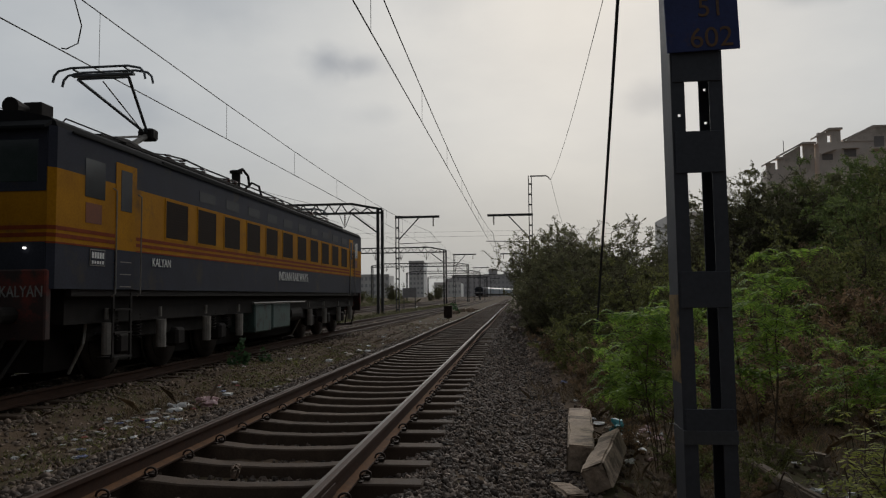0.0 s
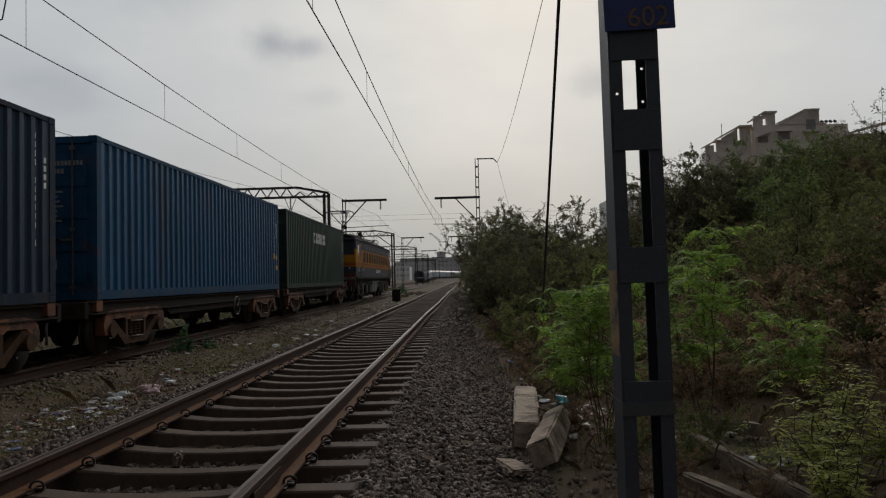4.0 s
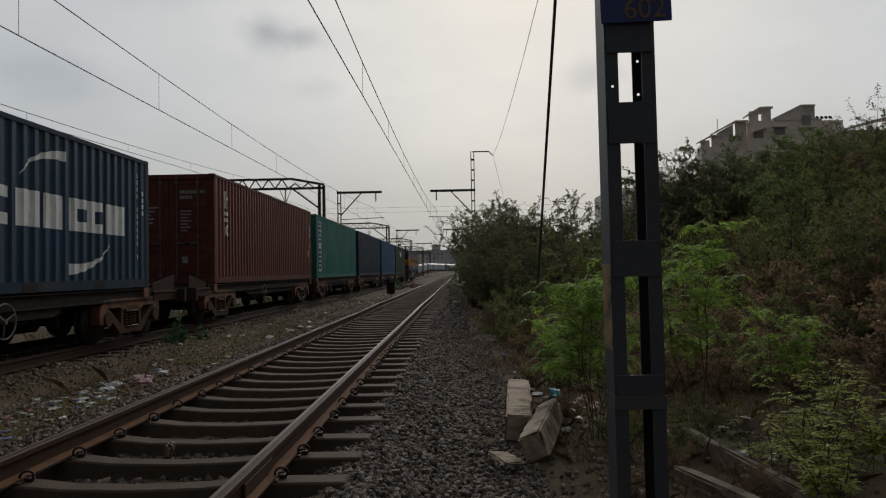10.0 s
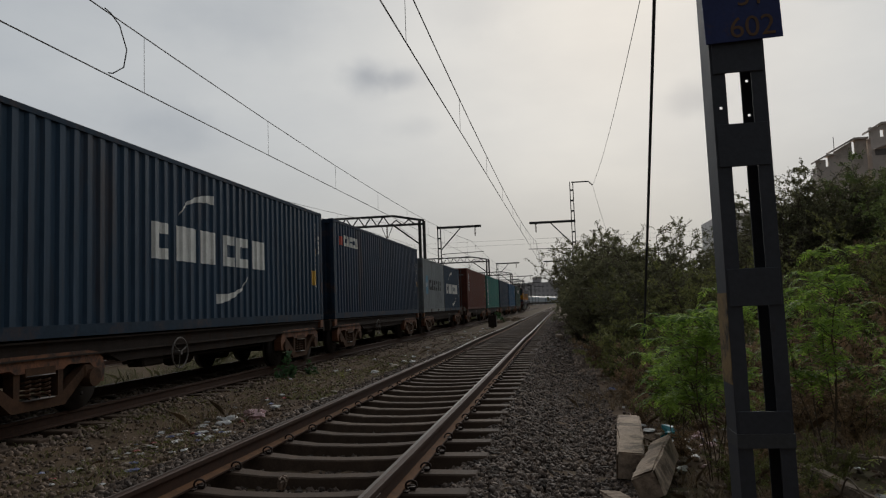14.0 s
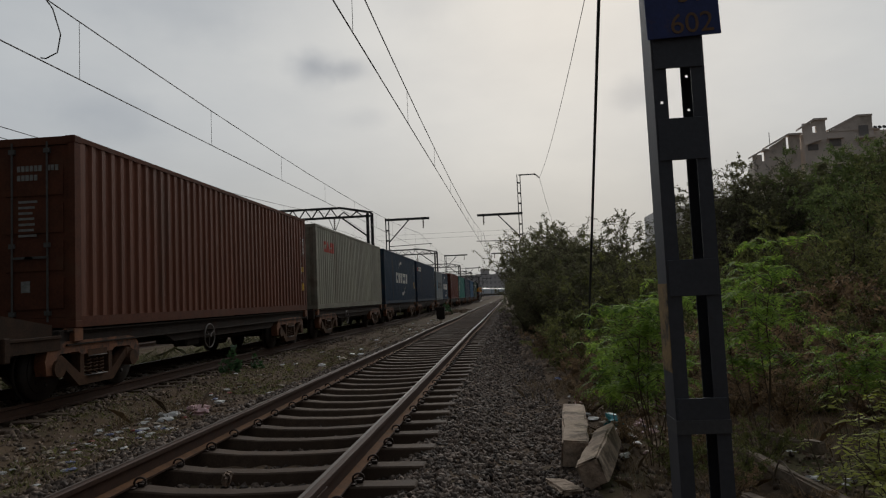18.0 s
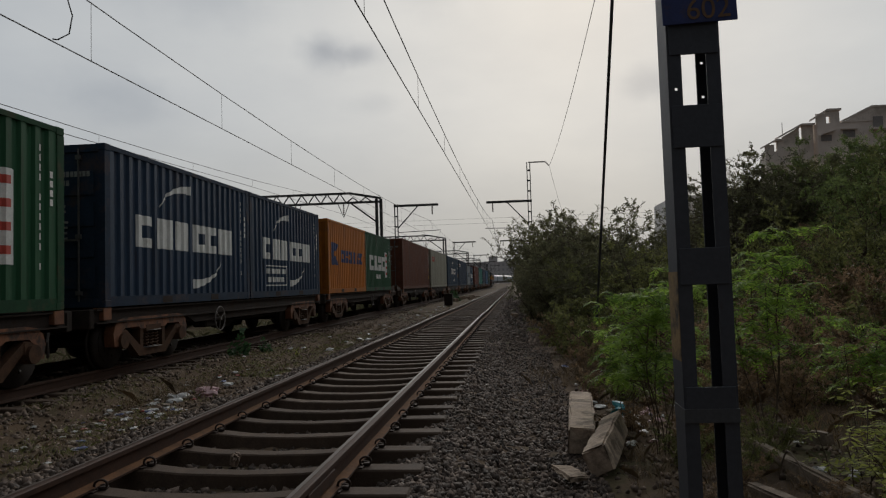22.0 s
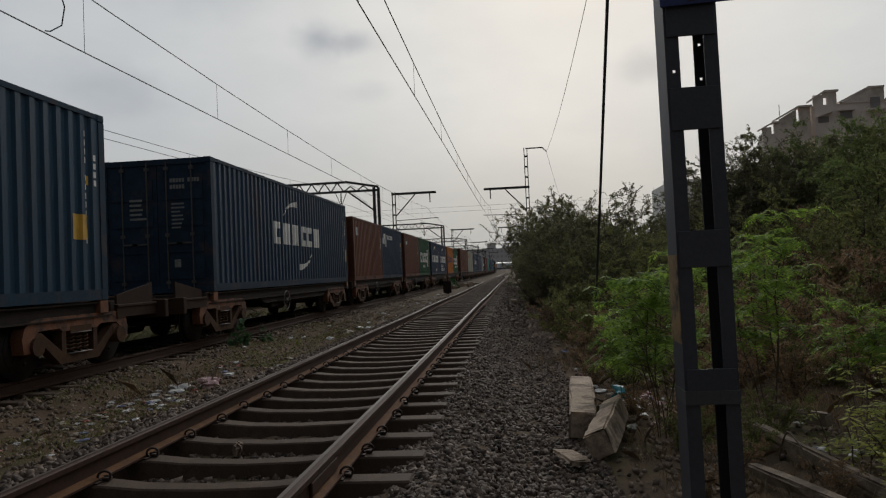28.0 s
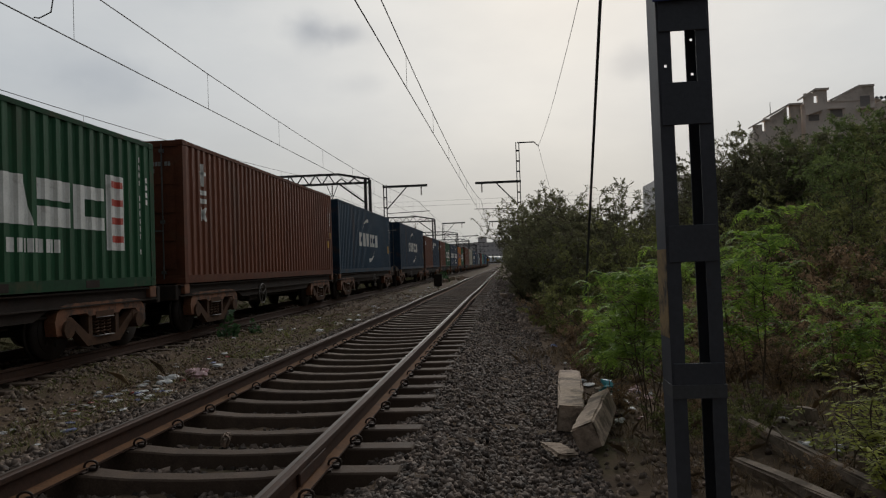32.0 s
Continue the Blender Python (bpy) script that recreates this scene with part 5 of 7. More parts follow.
    part("roof_insulator", ins, "porcelain", lo, "brown roof insulators")
    part("bus_bar", Shape().path([(0.35, 4.3, 4.12), (0.35, 5.9, 4.17), (0.35, 9.4, 4.18), (0.35, 14.2, 4.17), (0.35, 15.4, 4.12)], 0.018), "loco_gear", lo)
    part("cable_hoop", Shape().path([(0.35, 9.6, 4.15), (0.45, 9.9, 4.38), (0.5, 10.3, 4.35), (0.5, 10.7, 3.9)], 0.03), "loco_gear", lo)
    part("breaker", Shape().box(-0.4, 0.2, 9.2, 10.6, 3.88, 4.12, 0.03).tube((-0.1, 9.5, 4.1), (-0.1, 9.5, 4.42), 0.12, n=12), "loco_gear", lo)
    part("hose_bundle", Shape().path([(0.9, 2.35, 3.8), (0.9, 2.5, 3.93), (0.92, 2.8, 3.95), (0.95, 3.1, 3.9), (0.95, 3.2, 3.78)], 0.07, 8), "loco_gear", lo, "black hose bundle on the roof")
    part("roof_rail", Shape().path([(1.2, 0.6, 3.75), (1.2, 0.7, 3.84), (1.2, 4.4, 3.84), (1.2, 4.5, 3.75)], 0.012), "loco_gear", lo)
    part("horn", Shape().tube((0.45, 0.55, 4.02), (0.45, 0.9, 4.06), 0.13, 0.05, 14).box(0.3, 0.6, 1.0, 1.3, 3.8, 4.2, 0.02), "loco_gear", lo)
    part("roof_box", Shape().box(-0.6, 0.9, 6.3, 6.9, 3.84, 3.98, 0.02).box(-0.7, 0.7, 12.0, 13.6, 3.86, 4.02, 0.02).box(-0.2, 0.5, 18.0, 18.4, 3.8, 4.12, 0.02), "loco_dark", lo)
    part("walkway", Shape().box(0.95, 1.25, 2.2, 17.0, 3.78, 3.83), "loco_gear", lo)
    # second box is added between the wheels to block light under the body
    part("underframe", Shape().box(-1.3, 1.3, 0.6, L - 0.6, 0.9, 1.405).box(-0.74, 0.74, 1.0, L - 1.0, 0.2, 0.9), "loco_gear", lo, "black oily underframe with an added light-blocking centre box")
    part("side_skirt", Shape().box(1.40, 1.47, 0.5, L - 0.5, 1.30, 1.41).box(-1.47, -1.40, 0.5, L - 0.5, 1.30, 1.41), "loco_gear", lo)
    part("roof_edge", Shape().box(1.40, 1.485, 3.0, L - 3.0, 3.60, 3.64), "loco_roof", lo)
    for y in (4.6, 5.2, 6.2, 7.6, 8.0, 10.9, 11.6, 13.2, 14.6, 16.6):
        s = Shape().tube((0.75, y, 3.82), (0.75, y, 3.95), 0.03, n=8)
        for k in range(4):
            s.tube((0.75, y, 3.93 + k * 0.05), (0.75, y, 3.955 + k * 0.05), 0.075, 0.05, 10)
        part("roof_insulator", s.tube((0.75, y, 4.1), (0.35, y + 0.2, 4.18), 0.014), "porcelain", lo, "brown ribbed roof insulator")
    part("cable_run", Shape().path([(0.9, 4.2, 4.02), (0.8, 5.2, 4.12), (0.78, 6.2, 4.1), (0.75, 8.0, 4.12), (0.75, 10.9, 4.12), (0.75, 13.2, 4.1), (0.75, 16.6, 4.12)], 0.02), "loco_gear", lo)
    part("breaker_head", Shape().tube((0.45, 8.8, 3.85), (0.45, 8.8, 4.45), 0.11, n=12).tube((0.45, 8.8, 4.45), (0.45, 8.8, 4.52), 0.16, n=12).path([(0.45, 8.8, 4.5), (0.5, 9.1, 4.62), (0.5, 9.5, 4.5), (0.5, 9.6, 4.2)], 0.035), "loco_gear", lo)
    # running gear
    for by in (4.15, 14.85):
        bog = part("bogie", Shape().box(-1.15, -1.05, by - 2.75, by + 2.75, 0.62, 0.95, 0.02).box(1.05, 1.15, by - 2.75, by + 2.75, 0.62, 0.95, 0.02).box(-1.05, 1.05, by - 0.3, by + 0.3, 0.6, 0.9).box(-1.05, 1.05, by - 2.75, by - 2.6, 0.6, 0.9).box(-1.05, 1.05, by + 2.6, by + 2.75, 0.6, 0.9), "loco_gear", lo, "black bogie frame")
        for k, dy in enumerate((-1.95, 0.0, 1.95)):
            ax = shared("loco_wheelset", lambda: wheel_pair(0.54), "wheel", bog, True)
            ax.name = "wheelset"
            ax.location = (0, by + dy, 0.545)
            WHEELS.append((ax, 0.54))
            for sx in (-1, 1):
                part("axle_box", Shape().box(*sorted((sx * 1.02, sx * 1.3)), by + dy - 0.17, by + dy + 0.17, 0.38, 0.72, 0.05), "loco_gear", bog)
        for sx in (-1, 1):
            for dy in (-2.6, -0.95, 0.9, 2.6):
                part("damper", Shape().tube((sx * 1.38, by + dy, 0.42), (sx * 1.38, by + dy, 0.9), 0.085, n=12).tube((sx * 1.36, by + dy, 0.95), (sx * 1.36, by + dy, 1.12), 0.03, n=8), "loco_damper", bog, "dusty grey damper")
            for dy in (-2.2, -1.5, 1.5, 2.2):
                part("spring", coil(sx * 1.22, by + dy, 0.6, 1.0, 0.08, 0.018, 7), "loco_gear", bog)
            part("sand_pipe", Shape().path([(sx * 1.1, by - 2.7, 1.0), (sx * 1.15, by - 2.85, 0.6), (sx * 0.9, by - 2.8, 0.15)], 0.025), "loco_damper", bog)
    for sx in (-1, 1):
        part("equipment_box", Shape().box(*sorted((sx * 0.7, sx * 1.38)), 7.75, 8.9, 0.42, 1.1, 0.03), "loco_green", lo, "grey-green underframe box")
        part("equipment_box", Shape().box(*sorted((sx * 0.7, sx * 1.38)), 9.0, 10.4, 0.46, 1.1, 0.03), "loco_green", lo, "grey-green underframe box")
        part("air_reservoir", Shape().tube((sx * 1.15, 10.6, 0.8), (sx * 1.15, 11.6, 0.8), 0.22, n=16), "loco_gear", lo)
        part("conduit", Shape().tube((sx * 1.42, 7.5, 1.13), (sx * 1.42, 11.6, 1.13), 0.025), "loco_damper", lo)
    return lo


MOVERS.append((locomotive(), 2.4, XT, ZT))


# ---------- overhead line: masts, portals, wires ----------
def lattice_plate(xs, zs, y0, y1, missing):
    """A plate cut into cells by xs and zs; the missing cells are holes right through it."""
    v = [(x, y, z) for y in (y0, y1) for z in zs for x in xs]
    nx_, nz_ = len(xs), len(zs)
    off = nx_ * nz_
    here = {(i, j) for i in range(nx_ - 1) for j in range(nz_ - 1)} - set(missing)
    f = []
    for i, j in here:
        a, b, c, d = j * nx_ + i, j * nx_ + i + 1, (j + 1) * nx_ + i + 1, (j + 1) * nx_ + i
        f += [(a, b, c, d), (off + d, off + c, off + b, off + a)]
        for p, q, n in ((a, b, (i, j - 1)), (b, c, (i + 1, j)), (c, d, (i, j + 1)), (d, a, (i - 1, j))):
            if n not in here:
                f.append((p, off + p, off + q, q))
    return Shape().add(v, f)


def batten_mast(height, wide, battens, label, mat="mast"):
    """Two channels tied by plates. Local origin at the foot, front face towards -y."""
    mast = thing("overhead_line_mast", Matrix.Identity(4), label, "mast")
    half, slot, t = 0.10, 0.058, 0.009
    drilled = {(-1, -1): (-0.087, (2.502, 2.674)), (1, 1): (0.0875, (2.504, 2.678))}
    for side in (-1, 1):
        o = side * wide / 2
        part("channel_web", Shape().box(*sorted((o, o - side * t)), -half + t, half - t, 0, height), mat, mast)
        a, b = sorted((o, side * slot))
        for face in (-1, 1):
            y0, y1 = sorted((face * half, face * (half - t)))
            hx, hz = drilled.get((side, face), (0.0, ()))
            xs = [a, hx - 0.007, hx + 0.007, b] if hz else [a, b]
            zs = [0.0] + [z + d for z in hz for d in (-0.007, 0.007)] + [height]
            part("channel_flange", lattice_plate(xs, zs, y0, y1, [(1, 1), (1, 3)] if hz else []), mat, mast)
    for z0, z1 in battens:
        part("batten_plate", Shape().box(-wide / 2 + 0.010, wide / 2 - 0.010, -half - 0.008, -half, z0, z1, 0.002), mat, mast)
    return mast


GZ0 = -0.45
near_mast = batten_mast(9.2, 0.248, [(0.0, 0.12), (0.92, 1.08), (1.56, 1.735), (2.215, 2.42), (2.666, 2.95), (3.4, 3.6), (4.2, 4.4), (5.0, 5.2), (5.8, 6.0), (6.6, 6.8), (7.4, 7.6), (8.2, 8.4)],
                        "dark steel battened overhead line mast beside the track")
near_mast.matrix_world = pose(3.000, 3.605, GZ0, 0, -0.30, 0)
band_ = part("reflective_band", Shape().box(-0.126, 0.126, -0.112, 0.102, 0.914, 0.978), "mast_band", near_mast, "dull grey band")
part("pale_patch", Shape().box(-0.1265, -0.1235, -0.098, 0.098, 1.20, 1.625), "mast_ochre", near_mast, "worn ochre patch of paint")
sign = thing("mast_number_sign", pose(3.004, 3.485, 2.565, 0, -1.6, 0), "blue enamel mast number sign with faded orange digits", "sign")
part("plate", Shape().box(-0.165, 0.183, -0.008, 0.0, -0.205, 0.30, 0.002), "sign_blue", sign)
lettering("lettering", "51", 0.092, "sign_text", sign, Matrix.Translation((0.055, -0.0095, 0.005)) @ pose(0, 0, 0, 90, 0, 0), 0.0015)
lettering("lettering", "602", 0.098, "sign_text", sign, Matrix.Translation((0.05, -0.0095, -0.145)) @ pose(0, 0, 0, 90, 0, 0), 0.0015)
part("clamp", Shape().box(-0.15, 0.15, 0.0, 0.012, 0.1, 0.14), "mast", sign)

guy = solid("mast_guy_rod", Shape().tube((3.65, 14.95, -0.5), (3.10, 3.62, 8.0), 0.02, n=8), "mast", "dark steel guy rod from the mast top to the ground", "guy rod")


def insulator(p, q, r=0.07, n=6):
    s = Shape().tube(p, q, r * 0.3, n=6)
    p, q = Vector(p), Vector(q)
    for k in range(n):
        a = p.lerp(q, (k + 0.3) / n)
        b = p.lerp(q, (k + 0.75) / n)
        s.tube(a, b, r, r * 0.6, 10)
    return s


def cantilever(side, tall, m, label):
    """A lattice post with a bracket arm over its track. side -1: the arm goes to -x."""
    post = thing("overhead_line_mast", m, label, "mast", "bracket masts along the line")
    h = tall
    for sx in (-0.13, 0.13):
        part("post_leg", Shape().box(sx - 0.035, sx + 0.035, -0.1, 0.1, 0, h), "far_steel", post)
    for k in range(int(h / 0.9)):
        part("batten_plate", Shape().box(-0.16, 0.16, -0.105, 0.105, 0.4 + k * 0.9, 0.52 + k * 0.9), "far_steel", post)
    part("bracket_arm", Shape().box(*sorted((side * -0.2, side * 3.75)), -0.06, 0.06, 8.5, 8.7), "far_steel", post)
    part("brace", Shape().bar((side * 1.9, 0, 8.5), (side * 0.12, 0, 6.6), 0.09, 0.09), "far_steel", post)
    part("insulator", insulator((side * 3.2, 0, 8.5), (side * 3.2, 0, 7.75), 0.09), "porcelain", post)
    part("registration_tube", Shape().tube((side * 0.2, 0, 6.25), (side * 3.9, 0, 6.35), 0.03).tube((side * 2.2, 0, 6.0), (side * 3.2, 0, 5.85), 0.02), "far_steel", post)
    if tall > 10:
        part("top_bracket", Shape().box(0, 1.45, -0.04, 0.04, h - 0.1, h), "far_steel", post)
        part("top_insulator", insulator((1.45, 0, h - 0.06), (1.8, 0, h - 0.4), 0.08), "porcelain", post)
    return post


right_mast = cantilever(-1, 12.0, Matrix.Translation((3.47, 62, GZ0)), "tall lattice line mast with a bracket arm among bushes")
left_mast = cantilever(1, 8.75, Matrix.Translation((-8.24, 62, GZ0)), "dark lattice line mast with a bracket arm")
for k in range(1, 5):
    copy_thing(left_mast, Matrix.Translation((-8.24, 62 + 58.5 * k, GZ0)))
    tagged(cantilever(-1, 8.75, Matrix.Translation((3.3, 62 + 58.5 * k, GZ0)), "dark lattice line mast with a bracket arm"))


def portal(m):
    p = thing("overhead_line_portal", m, "dark steel lattice portal spanning several tracks", "portal", "portals along the line")
    for x in (0.0, -24.5):
        for sx in (-0.2, 0.2):
            part("column_leg", Shape().box(x + sx - 0.115, x + sx + 0.115, -0.15, 0.15, 0, 9.35), "far_steel", p)
        for k in range(9):
            part("column_lacing", Shape().bar((x - 0.2, -0.12, 0.4 + k), (x + 0.2, -0.12, 0.9 + k), 0.05, 0.02).bar((x + 0.2, -0.12, 0.9 + k), (x - 0.2, -0.12, 1.4 + k), 0.05, 0.02), "far_steel", p)
    lo, hi = 9.05, 9.95
    part("top_chord", Shape().bar((0.2, 0, 9.4), (-2.6, 0, hi), 0.12, 0.2).bar((-2.6, 0, hi), (-22, 0, hi), 0.12, 0.2).bar((-22, 0, hi), (-24.7, 0, 9.4), 0.12, 0.2), "far_steel", p)
    part("bottom_chord", Shape().bar((0.2, 0, 9.1), (-24.7, 0, 9.1), 0.12, 0.2), "far_steel", p)
    n = 20
    for k in range(n):
        x = -0.6 - k * 1.17
        top = hi if -22 < x - 0.58 < -2.4 else 9.55
        part("truss_diagonal", Shape().bar((x, 0, 9.1), (x - 0.58, 0, top), 0.06, 0.1).bar((x - 0.58, 0, top), (x - 1.17, 0, 9.1), 0.06, 0.1), "far_steel", p)
    part("knee_brace", Shape().bar((-0.1, 0, 7.2), (-2.6, 0, 9.1), 0.1, 0.14), "far_steel", p)
    for x in (-3.2, -7.6, -12.0, -16.4, -20.8):
        part("insulator", insulator((x, 0, 9.0), (x, 0, 8.0), 0.1), "porcelain", p)
        part("drop_bracket", Shape().bar((x - 0.5, 0, 9.0), (x, 0, 7.8), 0.05, 0.05).bar((x + 0.5, 0, 9.0), (x, 0, 7.8), 0.05, 0.05), "far_steel", p)
    return p


first = portal(Matrix.Translation((-9.86, 62.4, GZ0)))
for k in range(1, 5):
    copy_thing(first, Matrix.Translation((-9.86, 62.4 + 58.5 * k, GZ0)))


def wire(name, pts, r, label, group="overhead wires"):
    return solid(name, Shape().path(pts, r, 5), "wire", label, "wire", group)


def sag(y0, y1, x0, x1, z0, z1, dip, n=12):
    return [(x0 + (x1 - x0) * i / n, y0 + (y1 - y0) * i / n, z0 + (z1 - z0) * i / n - dip * 4 * (i / n) * (1 - i / n)) for i in range(n + 1)]


def overhead(x, zc, zs, stagger, low, first_drop, start=0):
    """Catenary, contact wire and droppers over one track, span by span."""
    supports = [-55.0, 3.5, 62.0, 120.5, 179.0, 237.5]
    for k, (a, b) in list(enumerate(zip(supports, supports[1:])))[start:]:
        s0, s1 = stagger * (-1) ** k, stagger * (-1) ** (k + 1)
        cat = sag(a, b, x + s0, x + s1, zs, zs, zs - low)
        wire("catenary_wire", cat, 0.012 if k < 2 else 0.015, "dark catenary wire sagging between the masts")
        wire("contact_wire", [(x + s0, a, zc), (x + s1, b, zc)], 0.012 if k < 2 else 0.015, "taut dark contact wire over the track")
        if k < 4:
            for i in range(10):
                y = a + first_drop + 5.83 * i
                u = (y - a) / (b - a)
                if u > 0.99:
                    continue
                zt = zs - (zs - low) * 4 * u * (1 - u)
                xx = x + s0 + (s1 - s0) * u
                wire("dropper", [(xx, y, zc), (xx, y, zt)], 0.005, "thin dropper between the two wires", "droppers")


overhead(-5.48, 5.43, 6.85, 0.1, 6.2, 2.92)
overhead(0.05, 5.25, 6.6, 0.15, 5.78, 1.2)
overhead(-12.1, 7.3, 8.6, 0.0, 7.7, 4.0, 2)


def long_span(y):
    """Height of the long catenary over the far track."""
    return 6.40 + 0.00067 * (y - 4.0) ** 2


wire("catenary_wire", [(-12.1, y, long_span(y)) for y in np.linspace(-54.0, 62.0, 25)], 0.012, "dark catenary wire sagging over the far track")
wire("contact_wire", [(-12.1, -54.0, 6.0), (-12.1, 10.0, 6.0), (-12.1, 23.2, 6.34), (-12.1, 36.0, 6.72), (-12.1, 62.0, 7.3)], 0.012, "dark contact wire over the far track")
for y in (8.6, 15.8, 23.15, 30.4, 37.6, 44.8, 52.0):
    zc_ = float(np.interp(y, (-54, 10, 23.2, 36, 62), (6.0, 6.0, 6.34, 6.72, 7.3)))
    wire("dropper", [(-12.1, y, zc_), (-12.1, y, long_span(y))], 0.006, "thin dropper between the two wires", "droppers")
wire("jumper_cable", [(-5.45, 10.9, 6.53), (-5.44, 11.05, 6.5), (-5.4, 11.25, 6.35), (-5.36, 11.4, 5.95), (-5.38, 11.34, 5.61), (-5.46, 11.15, 5.45), (-5.48, 11.05, 5.43)], 0.012, "looped jumper cable between catenary and contact wire")
wire("return_wire", sag(3.5, 62, 4.75, 5.27, 11.3, 11.15, 1.2), 0.012, "thin return wire on the mast tops")
wire("return_wire", sag(62, 120.5, 5.27, 11.5, 11.15, 9.4, 1.0), 0.014, "thin return wire on the mast tops")
for y, z, x0, x1 in ((96, 9.2, -30, 30), (100, 10.2, -32, 34)):
    wire("cross_wire", [(x0, y, z), (x1, y, z)], 0.012, "thin wire crossing over the yard")

# ---------- passenger train far down the line ----------
MAT["coach"] = material("pale_silver_coach_paint", (0.42, 0.405, 0.375), (0.34, 0.325, 0.30), 0.45, scale=1, fine=8, bump=0)
MAT["coach_side"] = material("faded_blue_coach_paint", (0.19, 0.26, 0.32), (0.14, 0.20, 0.25), 0.5, scale=1, fine=8, bump=0, dirt=(0.12, 0.12, 0.12), dirt_at=0.6)
MAT["coach_low"] = material("grey_blue_coach_paint", (0.16, 0.18, 0.21), rough=0.5, bump=0)


def coach(words, loco=False):
    c = thing("passenger_coach" if not loco else "far_locomotive", Matrix.Identity(4), words, "coach" if not loco else "locomotive", "passenger train down the line")
    prof = [(-1.5, 1.1), (1.5, 1.1), (1.55, 2.6), (1.5, 3.3), (1.0, 3.8), (0, 3.95), (-1.0, 3.8), (-1.5, 3.3), (-1.55, 2.6)]
    if loco:
        part("body", Shape().sweep(prof, -10.5, 10.5), "loco_dark", c)
    else:
        part("body", Shape().sweep([(-1.5, 1.1), (1.5, 1.1), (1.55, 2.6), (1.5, 3.3), (-1.5, 3.3), (-1.55, 2.6)], -10.5, 10.5), "coach_side", c)
        part("roof", Shape().sweep([(1.5, 3.3), (1.0, 3.8), (0, 3.95), (-1.0, 3.8), (-1.5, 3.3)], -10.5, 10.5), "coach", c, "pale cream coach roof")
    part("underframe", Shape().box(-1.3, 1.3, -10.3, 10.3, 0.35, 1.1), "frame_dark", c)
    if loco:
        part("windscreen", Shape().box(-1.1, 1.1, -10.53, -10.5, 2.4, 3.1), "loco_glass", c)
        part("nose_stripe", Shape().box(-1.4, 1.4, -10.54, -10.5, 1.6, 1.95), "coach", c)
    else:
        for sx in (-1, 1):
            part("window_band", Shape().box(*sorted((sx * 1.53, sx * 1.57)), -9.0, 9.0, 2.15, 2.75), "coach_low", c)
            part("lower_band", Shape().box(*sorted((sx * 1.5, sx * 1.53)), -10.4, 10.4, 1.15, 1.7), "coach_low", c)
    return c


FAR = []
for k in range(25):
    FAR.append((coach("dark locomotive of a passenger train in the haze" if k == 0 else "faded blue passenger coach with a pale cream roof", k == 0), k * 22.3 + 10.5))


def far_line(d):
    """d metres back along the passenger line from y = 262: straight this side of it, a long curve to the right beyond."""
    x, y, a, R = -12.1, 262.0, 0.0, 620.0
    if d <= 0:
        return x, y + d, a
    a = min(d / R, 1.2)
    x, y = x + R * (1 - math.cos(a)), y + R * math.sin(a)
    rest = d - a * R
    x, y = x + rest * math.sin(a), y + rest * math.cos(a)
    return x, y, a


